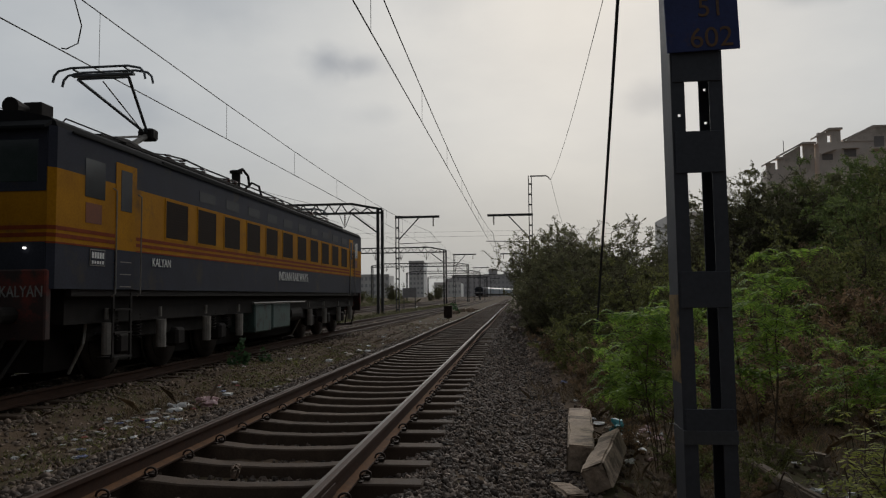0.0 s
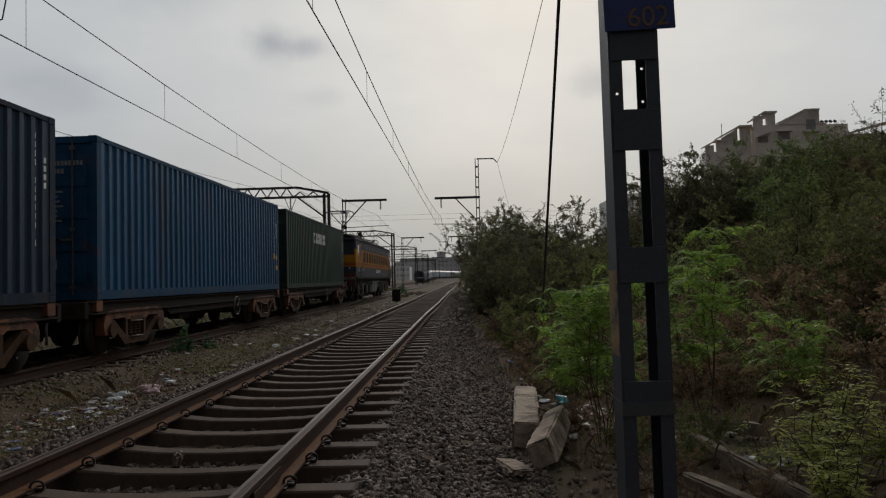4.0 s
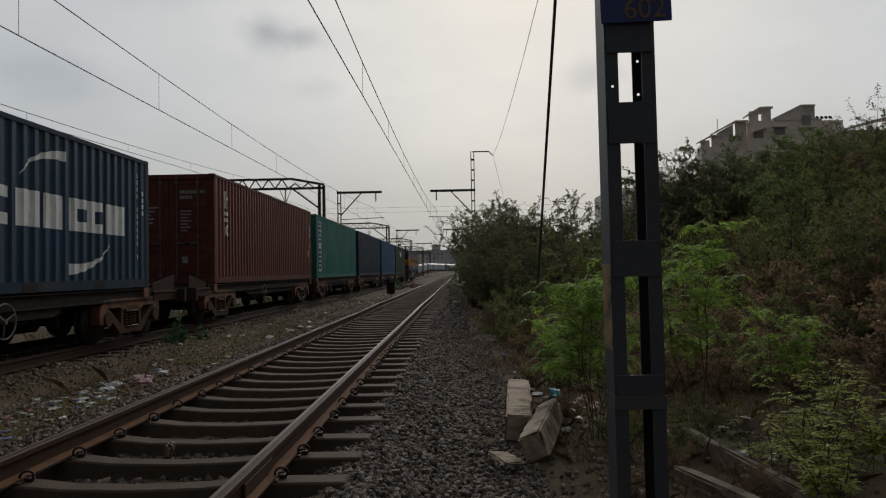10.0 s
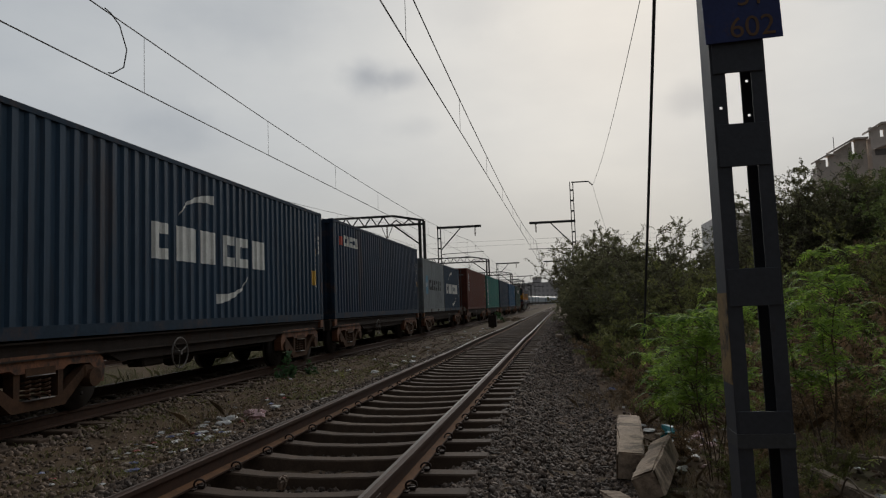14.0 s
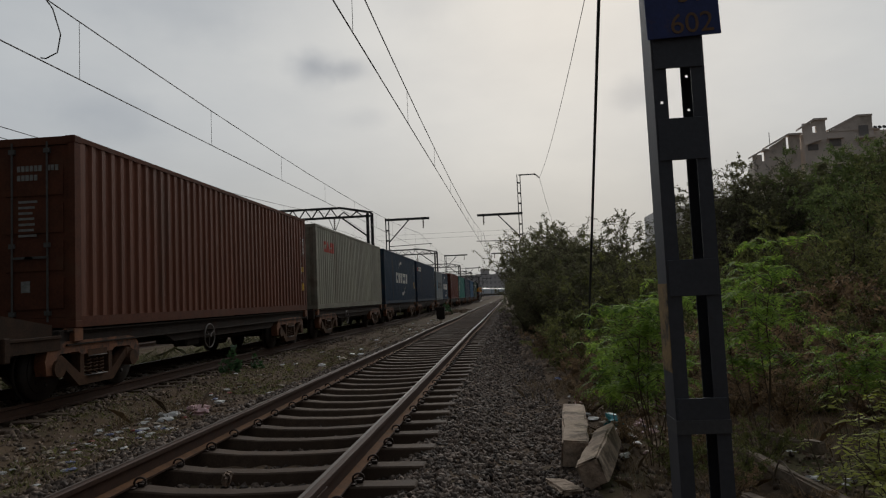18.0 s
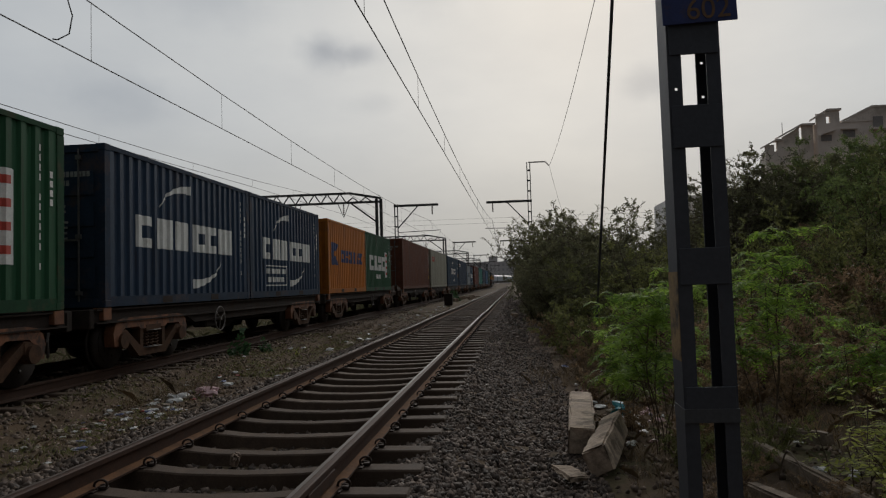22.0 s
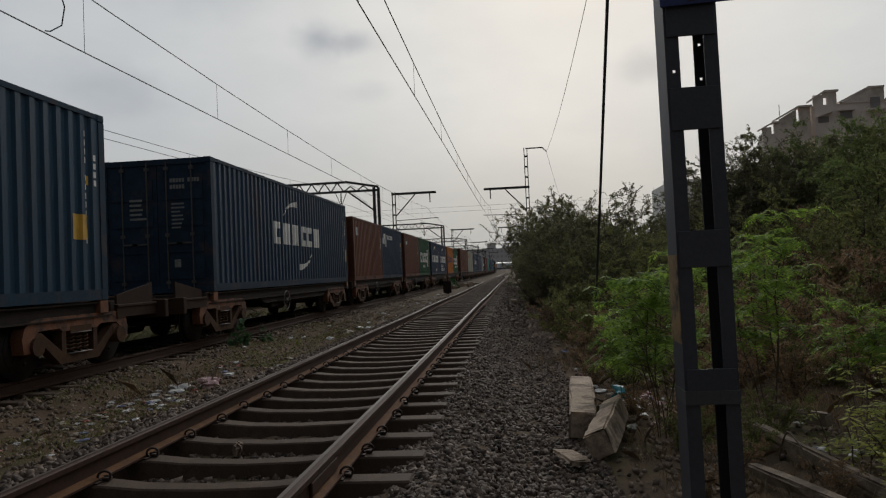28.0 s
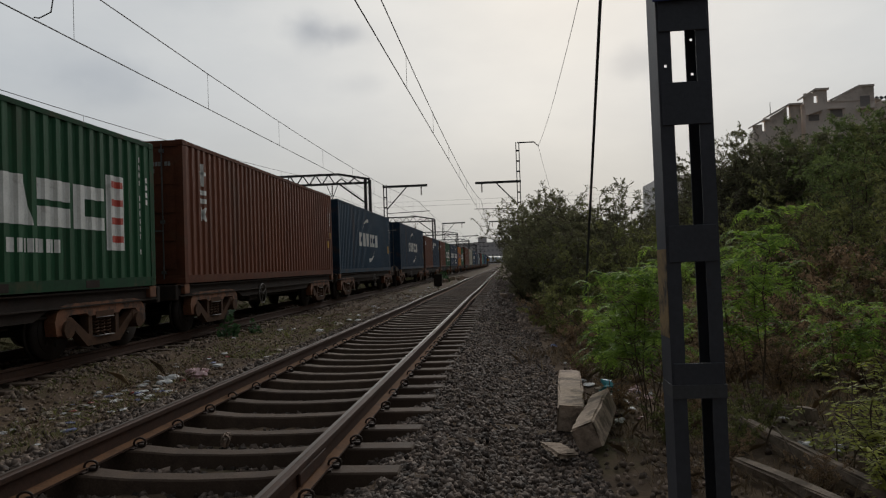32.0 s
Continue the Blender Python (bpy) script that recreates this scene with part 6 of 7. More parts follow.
# ---------- buildings ----------
def apartment_house():
    """Weathered flats on the rise behind the scrub; only the upper floors show."""
    h = thing("apartment_building", Matrix.Translation((0, 0, 0)), "weathered buff apartment building with stepped roof terraces", "building")
    Y0, Y1 = 110.0, 124.0
    def wall(x0, x1, z0, z1, y=Y0, d=2.0, name="wall", mat="flat_wall"):
        return part(name, Shape().box(x0, x1, y, y + d, z0, z1), mat, h)

    def slab(pts, thick, y, d, name):
        low = [(x, z - thick) for x, z in reversed(pts)]
        return part(name, Shape().sweep(pts + low, y, y + d), "flat_wall", h)
    # wing with a small canopied terrace
    wall(39.75, 42.4, 0, 19.5)
    wall(39.75, 41.0, 19.5, 20.5, d=0.4)
    wall(41.42, 42.4, 19.5, 21.0, d=0.4)
    slab([(39.42, 20.35), (41.25, 21.3), (42.3, 21.3)], 0.25, Y0 - 0.3, 1.6, "canopy_roof")
    # second wing under a monopitch roof
    wall(42.4, 46.8, 0, 21.2, Y0 + 0.4)
    wall(42.4, 44.8, 21.2, 21.7, Y0 + 0.4, 0.4)
    wall(45.25, 46.8, 21.2, 23.2, Y0 + 0.4, 0.4)
    part("gable_wall", Shape().sweep([(42.4, 21.7), (44.8, 21.7), (44.8, 23.05)], Y0 + 0.4, Y0 + 0.8), "flat_wall", h)
    slab([(41.75, 21.75), (45.05, 23.5), (47.0, 23.5)], 0.28, Y0, 1.8, "roof_slope")
    # stair tower, open right through
    wall(47.1, 57.0, 0, 23.25, Y0 - 0.5)
    wall(47.05, 48.4, 23.25, 24.75, Y0 - 0.4, 0.4)
    wall(48.95, 50.3, 23.25, 25.1, Y0 - 0.4, 0.4)
    wall(48.4, 48.95, 24.3, 25.0, Y0 - 0.4, 0.4)
    slab([(46.54, 24.15), (48.6, 25.4), (50.55, 25.4)], 0.3, Y0 - 0.6, 1.5, "tower_slab")
    # big wedge with a dark opening
    slab([(50.6, 23.6), (54.7, 25.55), (56.9, 25.55)], 0.3, Y0 - 0.7, 2.0, "roof_slope")
    part("roof_wedge", Shape().sweep([(50.9, 23.25), (56.85, 23.25), (56.85, 25.25), (54.7, 25.25), (50.9, 23.4)], Y0 - 0.6, Y0 + 1.2), "flat_wall", h)
    wall(54.85, 56.2, 22.3, 23.9, Y0 - 0.68, 0.06, "window", "flat_dark")
    wall(54.3, 56.8, 21.95, 22.2, Y0 - 1.3, 0.8, "balcony_slab")
    wall(50.6, 52.3, 21.0, 22.1, Y0 - 0.56, 0.04, "window", "flat_dark")
    wall(50.3, 52.6, 22.15, 22.3, Y0 - 1.0, 0.5, "sunshade")
    slab([(47.3, 21.55), (49.2, 22.15), (49.4, 22.15)], 0.15, Y0 - 1.2, 0.7, "sunshade")
    wall(47.5, 49.0, 20.6, 21.5, Y0 - 0.56, 0.04, "window", "flat_dark")
    # lower right wing
    wall(57.0, 58.2, 0, 23.0, Y0 + 1)
    wall(58.2, 62.2, 0, 23.5, Y0 + 1.5)
    wall(62.2, 76.0, 0, 21.8, Y0 + 1)
    slab([(56.9, 23.7), (58.2, 23.4)], 0.15, Y0, 2.5, "roof_slope")
    slab([(58.4, 20.9), (63.0, 22.3), (67.0, 23.3), (76.0, 24.2)], 0.35, Y0 - 0.3, 2.0, "roof_slope")
    wall(57.1, 58.1, 21.0, 22.0, Y0 + 0.94, 0.04, "window", "flat_dark")
    for i in range(4):
        x = 58.3 + i * 0.66
        part("satellite_dish", Shape().tube((x, Y0 + 1.8, 23.5), (x, Y0 + 1.8, 23.75), 0.04).tube((x, Y0 + 1.75, 23.85), (x, Y0 + 1.55, 23.95), 0.1, 0.3, 12), "far_steel", h)
    part("aerial", Shape().tube((43.0, Y0 + 2, 22.2), (43.0, Y0 + 2, 24.2), 0.05), "far_steel", h)
    for z in (12.0, 15.0, 18.0):
        for x in (48.0, 51.0, 54.0, 59.0, 64.0, 67.0, 70.0):
            yy = Y0 - 0.56 if x < 57 else (Y0 + 1.44 if x < 62 else Y0 + 0.94)
            wall(x, x + 1.5, z - 1.2, z + 0.3, yy, 0.05, "window", "flat_dark")
            wall(x - 0.2, x + 1.7, z + 0.35, z + 0.47, yy - 0.45, 0.5, "sunshade")
    return h


apartment_house()


def plain_house(x0, x1, y0, y1, z1, words, rows, cols, mat="far_wall", pane="far_dark"):
    h = thing("far_building", Matrix.Translation((0, 0, 0)), words, "building", "far buildings")
    part("wall", Shape().box(x0, x1, y0, y1, -0.5, z1), mat, h)
    part("parapet", Shape().box(x0 - 0.2, x1 + 0.2, y0 - 0.2, y0 + 0.3, z1, z1 + 0.7), mat, h)
    dx, dz = (x1 - x0) / cols, (z1 - 1.5) / rows
    for i in range(cols):
        for j in range(rows):
            part("window", Shape().box(x0 + dx * (i + 0.25), x0 + dx * (i + 0.75), y0 - 0.06, y0, 1.5 + dz * (j + 0.3), 1.5 + dz * (j + 0.78)), pane, h)
    return h


# distant blocks in tones paled to imitate haze
plain_house(33.9, 41.5, 152, 166, 17.4, "haze-paled grey tower block half hidden by a mast", 6, 3)
plain_house(-55, -47, 380, 394, 19.5, "haze-paled grey tower block far beyond the yard", 7, 4)
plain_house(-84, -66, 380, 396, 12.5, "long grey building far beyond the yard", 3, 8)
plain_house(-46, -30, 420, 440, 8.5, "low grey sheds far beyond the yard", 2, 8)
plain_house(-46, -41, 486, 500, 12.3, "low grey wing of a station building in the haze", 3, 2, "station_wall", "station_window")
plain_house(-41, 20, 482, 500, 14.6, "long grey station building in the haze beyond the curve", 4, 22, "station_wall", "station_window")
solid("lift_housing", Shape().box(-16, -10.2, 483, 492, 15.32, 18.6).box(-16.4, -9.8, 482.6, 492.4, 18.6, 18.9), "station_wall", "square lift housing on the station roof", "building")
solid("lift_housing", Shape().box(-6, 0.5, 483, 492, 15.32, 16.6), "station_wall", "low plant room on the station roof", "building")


# ---------- trees and scrub ----------
def leaf_quads(rng, c, ahead, length, width, droop=0.3):
    """Diamond leaves at the places c, pointing along ahead with scatter."""
    n = len(c)
    t = ahead + rng.normal(0, 0.55, (n, 3))
    t[:, 2] -= droop * rng.random(n)
    t /= np.linalg.norm(t, axis=1)[:, None] + 1e-9
    u = rng.normal(0, 1, (n, 3))
    b = np.cross(t, u)
    b /= np.linalg.norm(b, axis=1)[:, None] + 1e-9
    ln = (length * rng.uniform(0.6, 1.35, n))[:, None]
    w = (width * rng.uniform(0.7, 1.3, n))[:, None]
    nrm = np.cross(t, b)
    v = np.stack([c, c + t * ln * 0.5 + b * w * 0.5 + nrm * w * 0.12, c + t * ln, c + t * ln * 0.5 - b * w * 0.5 + nrm * w * 0.12], 1).reshape(-1, 3)
    return v, np.arange(4 * n).reshape(n, 4)


def limb(rng, a, direction, length, steps, wander, up):
    pts, d = [np.array(a, float)], np.array(direction, float)
    for _ in range(steps):
        d = d + rng.normal(0, wander, 3)
        d[2] += up
        d /= np.linalg.norm(d)
        pts.append(pts[-1] + d * length / steps)
    return pts


def shrub(seed, height, spread, limbs, leaves, leaf, words, name="shrub", mat="leaf_dark", bare=0.15, wisp=0.2, lift=0.05):
    """Stems from one foot, arching boughs with short twigs, and small leaves strung along the twigs; gaps stay open between the sprays."""
    rng = np.random.default_rng(seed)
    bush = thing(name, Matrix.Identity(4), words, "shrub" if height < 5 else "tree", "trackside scrub")
    wood, starts, ends, weight = Shape(), [], [], []

    def twigs(line, r, full, reach):
        for p, q in zip(line[1:], line[2:] + line[-1:]):
            for _ in range(2):
                d = (q - p) / (np.linalg.norm(q - p) + 1e-9) + rng.normal(0, 0.75, 3)
                d[2] += 0.15
                d /= np.linalg.norm(d)
                e = p + d * reach * rng.uniform(0.5, 1.2)
                wood.tube(p, e, r * 0.5, r * 0.3, 3, False)
                starts.append(p)
                ends.append(e)
                weight.append(full * rng.uniform(0.3, 1.0))
    for k in range(limbs):
        az = 2 * math.pi * (k + rng.random()) / limbs
        lean = rng.uniform(0.15, 1.0) * spread / height
        d = np.array([math.cos(az) * lean, math.sin(az) * lean, 1.0])
        L = height * rng.uniform(0.58, 0.95) * math.sqrt(1 + lean * lean * 0.6)
        pts = limb(rng, (rng.normal(0, 0.08), rng.normal(0, 0.08), -0.1), d / np.linalg.norm(d), L, 7, 0.13, lift)
        r = 0.012 * height * rng.uniform(0.6, 1.1)
        for i, (p, q) in enumerate(zip(pts, pts[1:])):
            wood.tube(p, q, r * (1 - i / 8), r * (1 - (i + 1) / 8), 5, False)
        for i in range(1, 8):
            for _ in range(2):
                az2 = az + rng.normal(0, 1.2)
                bough = limb(rng, pts[i], (math.cos(az2), math.sin(az2), rng.uniform(0.0, 0.8)), height * rng.uniform(0.12, 0.28), 5, 0.22, -0.05)
                for p, q in zip(bough, bough[1:]):
                    wood.tube(p, q, r * 0.24, r * 0.14, 4, False)
                twigs(bough, r * 0.2, 0.06 if rng.random() < bare * (1.6 if i < 3 else 1.0) else rng.uniform(0.5, 1.0), height * 0.055)
        if rng.random() < wisp:
            shoot = limb(rng, pts[-1], (rng.normal(0, 0.5), rng.normal(0, 0.5), 1), height * rng.uniform(0.14, 0.26), 5, 0.2, 0.02)
            for p, q in zip(shoot, shoot[1:]):
                wood.tube(p, q, r * 0.2, r * 0.1, 4, False)
            twigs(shoot, r * 0.2, 0.45, height * 0.05)
    starts, ends, weight = np.array(starts), np.array(ends), np.array(weight)
    pick = rng.choice(len(starts), leaves, p=weight / weight.sum())
    u = rng.random((leaves, 1))
    c = starts[pick] * (1 - u) + ends[pick] * u + rng.normal(0, leaf * 0.22, (leaves, 3))
    d = ends[pick] - starts[pick]
    d /= np.linalg.norm(d, axis=1)[:, None] + 1e-9
    part("wood", wood, "bark", bush)
    v, f = leaf_quads(rng, c, d, leaf, leaf * 0.46)
    crown = new("crown", array_mesh("crown", v, f, mat))
    crown.parent = bush
    return bush


def fern_quads(rng, a, b, up, pairs, leaf, wide=0.13):
    """One feathery frond from a to b that arches over, as leaflets in two rows."""
    a, b = np.array(a), np.array(b)
    u = np.linspace(0.12, 1.0, pairs)
    mid = a[None] + (b - a)[None] * u[:, None]
    mid[:, 2] += up * 4 * u * (1 - u) * 0.5 - up * 0.8 * u ** 2
    t = np.gradient(mid, axis=0)
    t /= np.linalg.norm(t, axis=1)[:, None]
    side = np.cross(t, [0, 0, 1.0])
    side /= np.linalg.norm(side, axis=1)[:, None] + 1e-9
    vs = []
    for s in (-1, 1):
        d = side * s + t * 0.55 + rng.normal(0, 0.10, (pairs, 3))
        d[:, 2] -= 0.18
        ln = leaf * np.sin(np.pi * (0.18 + 0.78 * u))[:, None] * 1.15
        w = t * leaf * wide
        tip = mid + d * ln
        vs.append(np.stack([mid - w * 0.4, mid + d * ln * 0.5 - w, tip, mid + d * ln * 0.5 + w], 1))
    return np.concatenate(vs).reshape(-1, 3), mid


def feathery_plant(seed, height, stems, fronds, words, frond=0.34):
    """A young pinnate-leaved shrub: thin stems with arching fronds."""
    rng = np.random.default_rng(seed)
    pl = thing("feathery_shrub", Matrix.Identity(4), words, "shrub", "pinnate shrubs beside the track")
    vs, twigs = [], Shape()
    for k in range(stems):
        wood = Shape()
        az = 2 * math.pi * (k + 0.6 * rng.random()) / stems
        pts = limb(rng, (0.05 * math.cos(az), 0.05 * math.sin(az), -0.08), (0.13 * math.cos(az), 0.13 * math.sin(az), 1), height * rng.uniform(0.75, 1.05), 8, 0.08, 0.03)
        r = 0.011 * height / 1.6
        wood.path(pts, r * 0.46, 5)
        side = []
        for i in range(4, 9):
            for _ in range(3):
                a2 = rng.uniform(0, 2 * math.pi)
                sub = limb(rng, pts[i], (math.cos(a2), math.sin(a2), 0.5), height * rng.uniform(0.07, 0.19), 3, 0.15, 0.0)
                twigs.path(sub, r * 0.27, 4)
                side += sub[2:]
        side += pts[6:]
        for _ in range(fronds):
            a = side[rng.integers(0, len(side))]
            a2 = rng.uniform(0, 2 * math.pi)
            L = frond * rng.uniform(0.6, 1.2)
            b = a + np.array([math.cos(a2) * L, math.sin(a2) * L, L * rng.uniform(0.0, 0.55)])
            v, mid = fern_quads(rng, a, b, L * 0.55, 14, frond * 0.25)
            vs.append(v)
        part("stalk", wood, "twig", pl)
    v = np.concatenate(vs)
    tagged(part("twig", twigs, "twig", pl), kind="stuff")
    crown = new("fronds", array_mesh("fronds", v, np.arange(len(v)).reshape(-1, 4), "leaf_bright"))
    crown.parent = pl
    return pl


def weed(seed, height, stems, words, mat="leaf_yellow", leaf=0.085, tiers=0):
    """A leafy weed: broad leaves up thin stems, or, with tiers, flat sprays of paired leaves on side shoots."""
    rng = np.random.default_rng(seed)
    pl = thing("leafy_weed", Matrix.Identity(4), words, "weed", "leafy weeds on the bank")
    c, d, sprays, shoots = [], [], [], Shape()
    for k in range(stems):
        wood = Shape()
        az = rng.uniform(0, 2 * math.pi)
        pts = limb(rng, (rng.normal(0, 0.1), rng.normal(0, 0.1), -0.05), (0.3 * math.cos(az), 0.3 * math.sin(az), 1), height * rng.uniform(0.45, 1.05), 8, 0.1, 0.03)
        wood.path(pts, 0.0045, 4)
        for i, (p, q) in enumerate(zip(pts, pts[1:])):
            if i > 0 and not tiers:
                for _ in range(3):
                    a2 = rng.uniform(0, 2 * math.pi)
                    c.append(p + (q - p) * rng.random())
                    d.append((math.cos(a2), math.sin(a2), 0.15))
            for _ in range(tiers if i > 1 and rng.random() < 0.75 else 0):
                a2 = rng.uniform(0, 2 * math.pi)
                r2 = height * rng.uniform(0.09, 0.22)
                e = q + np.array([math.cos(a2) * r2, math.sin(a2) * r2, r2 * rng.uniform(-0.1, 0.45)])
                shoots.path([q, (q + e) / 2 + np.array([0, 0, r2 * 0.12]), e], 0.0022, 4)
                v, mid = fern_quads(rng, q, e, r2 * 0.25, int(rng.integers(3, 6)), leaf * rng.uniform(0.7, 1.2), 0.30)
                sprays.append(v)
        part("stalk", wood, "twig", pl)
    if tiers:
        tagged(part("shoot", shoots, "twig", pl), kind="stuff")
        v = np.concatenate(sprays)
        f = np.arange(len(v)).reshape(-1, 4)
    else:
        v, f = leaf_quads(rng, np.array(c), np.array(d), leaf, leaf * 0.55, 0.5)
    crown = new("leaves", array_mesh("leaves", v, f, mat))
    crown.parent = pl
    return pl


def put(ob, x, y, rz=0.0, s=1.0, sink=0.0):
    """Stand a thing on the ground at (x, y)."""
    ob.matrix_world = Matrix.Translation((x, y, float(ground_z(x, y)) - sink)) @ Matrix.Rotation(rz, 4, "Z") @ Matrix.Scale(s, 4)
    return ob


def again(ob, x, y, rz, s):
    c = copy_thing(ob, Matrix.Identity(4))
    c.scale = (s, s, s)
    c.rotation_euler = (0, 0, rz)
    c.location = (x, y, float(ground_z(x, y)))
    return c


vr = random.Random(11)
# dark bushes between the track and the far mast
big = [shrub(21, 3.6, 2.0, 16, 30000, 0.075, "dense dark green thorny bush beside the ballast", mat="leaf_dark"),
       shrub(22, 4.4, 2.2, 16, 30000, 0.08, "tall dark bush with wispy upper twigs", mat="leaf_dark", wisp=0.8, bare=0.25),
       shrub(23, 2.6, 1.9, 11, 12000, 0.058, "rounded olive green scrub bush on the bank", mat="leaf_hill"),
       shrub(24, 1.7, 1.6, 10, 6500, 0.065, "low olive scrub on the bank", mat="leaf_hill", bare=0.2),
       shrub(26, 2.3, 1.8, 11, 12000, 0.058, "fresh green scrub bush on the bank", mat="leaf_fresh"),
       shrub(27, 1.5, 1.5, 10, 5500, 0.06, "low brownish half dry scrub", mat="leaf_brown", bare=0.3),
       shrub(25, 3.4, 1.5, 8, 2600, 0.07, "half bare thorn tree with thin twigs", mat="leaf_dark", bare=0.55, wisp=1.0)]
tree = shrub(31, 6.4, 2.6, 12, 20000, 0.08, "slender acacia tree with feathery open crown beside the far mast", "acacia_tree", "leaf_dark", 0.2, 1.0)
put(tree, 3.9, 52.0, 0.4)
SPOTS = [(0, 4.3, 20.5, 0.0, 0.9), (0, 3.9, 24.5, 1.2, 1.0), (1, 5.1, 24.0, 2.0, 0.95), (1, 4.2, 29.5, 0.7, 1.0), (0, 5.9, 28.5, 3.0, 1.0), (1, 3.9, 35.0, 2.6, 1.05), (0, 3.5, 31.5, 4.0, 0.8),
         (1, 4.3, 41.0, 0.2, 1.15), (0, 5.9, 37.0, 1.0, 1.2), (1, 3.8, 47.0, 5.0, 1.25), (0, 5.6, 46.0, 5.5, 1.3), (1, 6.4, 54.0, 3.6, 1.3), (0, 4.2, 58.0, 2.2, 1.3), (1, 4.4, 66.0, 1.4, 1.2), (0, 4.4, 74.0, 0.6, 1.2),
         (0, 6.9, 21.5, 1.5, 0.7), (2, 5.6, 16.5, 1.0, 0.6), (3, 4.3, 16.0, 0.3, 0.75), (3, 5.2, 13.0, 2.2, 0.7), (3, 3.7, 17.5, 2.9, 0.6), (0, 3.0, 27.5, 0.9, 0.62), (0, 2.9, 33.0, 2.9, 0.66), (1, 3.3, 38.0, 1.9, 0.62), (0, 3.3, 22.0, 5.1, 0.62), (1, 3.6, 44.0, 3.9, 0.75), (0, 5.0, 21.8, 2.7, 0.78), (0, 5.7, 23.4, 4.4, 0.84), (1, 4.6, 26.6, 5.2, 0.98), (0, 5.0, 84.0, 0.1, 1.2), (0, 5.0, 98.0, 2.1, 1.2), (1, 6.0, 112.0, 2.0, 1.2)]
used = set()
for k, x, y, rz, s in SPOTS:
    if k not in used:
        used.add(k)
        put(big[k], x, y, rz, s * 0.98)
    else:
        again(big[k], x, y, rz, s * 0.98)
# scrub over the bank
for j in range(14):
    for i in range(9):
        y = 8.5 + j * 2.5 + vr.uniform(-1.0, 1.0)
        x = 6.6 + i * 1.9 + vr.uniform(-0.8, 0.8) + 0.06 * y
        if x / y < 0.24 and y < 20:
            continue
        k = vr.choice((2, 5, 3, 5, 3, 5, 5)) if i < 4 else vr.choice((2, 4, 2, 0, 5, 4))
        if k in (4, 5) and k not in used:
            used.add(k)
            put(big[k], x, y, vr.uniform(0, 6.28), 1.0)
        else:
            again(big[k], x, y, vr.uniform(0, 6.28), vr.uniform(0.65, 1.0) * (0.62 if k == 0 else 1.0))
put(big[6], 8.6, 23.0, 0.3, 1.15)
again(big[6], 9.9, 24.0, 2.0, 0.95)
again(big[6], 15.0, 22.5, 4.0, 0.85)
again(big[0], 11.3, 25.5, 1.0, 1.0)
again(big[4], 13.0, 25.5, 2.0, 1.3)
again(big[4], 12.2, 24.2, 0.7, 1.05)
again(big[0], 10.6, 23.6, 3.3, 0.82)
again(big[4], 14.4, 24.4, 5.1, 1.2)
again(big[1], 9.5, 25.2, 2.6, 0.92)
again(big[1], 8.2, 26.5, 0.6, 0.84)
again(big[0], 10.3, 26.5, 4.6, 1.08)
again(big[4], 10.6, 18.5, 3.0, 1.1)
# a hedge of scrub that closes the bank behind
for j in range(16):
    again(big[j % 2 * 2], 15 + vr.uniform(0, 9), 26 + j * 4.2, vr.uniform(0, 6), vr.uniform(0.9, 1.3))

# olive scrub in a belt behind the feathery shrubs
for k, x, y, rz, s in ((2, 4.75, 16.2, 0.4, 1.02), (2, 5.7, 17.2, 1.9, 1.04), (2, 6.7, 16.4, 3.1, 0.98), (2, 7.7, 17.3, 4.4, 0.98), (2, 8.7, 16.6, 5.3, 0.96), (3, 6.9, 12.6, 0.9, 0.95), (5, 7.8, 12.2, 2.0, 1.05), (3, 8.6, 13.3, 3.2, 1.1), (5, 7.4, 14.2, 4.1, 1.1), (3, 9.3, 12.4, 5.0, 1.0), (5, 8.2, 10.9, 0.2, 0.95),
                       (3, 7.2, 10.3, 1.2, 0.8), (5, 9.2, 10.6, 2.8, 1.0), (3, 10.2, 11.6, 3.9, 1.0), (5, 6.2, 13.6, 5.6, 0.9), (3, 5.0, 14.2, 0.6, 0.9), (5, 4.2, 13.9, 1.6, 0.7), (0, 3.9, 18.9, 2.4, 0.66), (2, 4.0, 20.2, 4.8, 0.95)):
    again(big[k], x, y, rz, s)
# scrub along the far side of the yard
for j in range(26):
    again(big[(0, 2, 0, 3)[j % 4]], -24 - vr.uniform(0, 22), 115 + j * 6.5, vr.uniform(0, 6), vr.uniform(0.9, 1.7))

fresh = [feathery_plant(41, 1.95, 7, 28, "bright green feathery shrub with arching fronds", 0.32), feathery_plant(42, 1.9, 5, 30, "fresh green feathery shrub behind the mast", 0.33), feathery_plant(43, 1.4, 3, 25, "small feathery shrub with few fronds", 0.31)]
put(fresh[0], 3.42, 6.95, 0.0, 0.90)
put(fresh[1], 4.60, 7.6, 1.0, 0.99)
put(fresh[2], 5.62, 7.9, 2.0, 0.95)
again(fresh[2], 3.22, 7.65, 4.4, 0.95)
wd = [weed(51, 1.0, 6, "yellow-green leafy weed in rubble", leaf=0.06, tiers=2), weed(52, 0.75, 7, "low yellow-green weed on the bank", leaf=0.055, tiers=2), weed(53, 0.62, 5, "grey-green broad-leaved weed between the tracks", "leaf_blue", 0.13)]
put(wd[0], 4.62, 5.6, 0.0, 1.0)
put(wd[1], 4.72, 5.1, 1.0, 1.0)
put(wd[2], -3.95, 15.2, 0.0, 1.15)
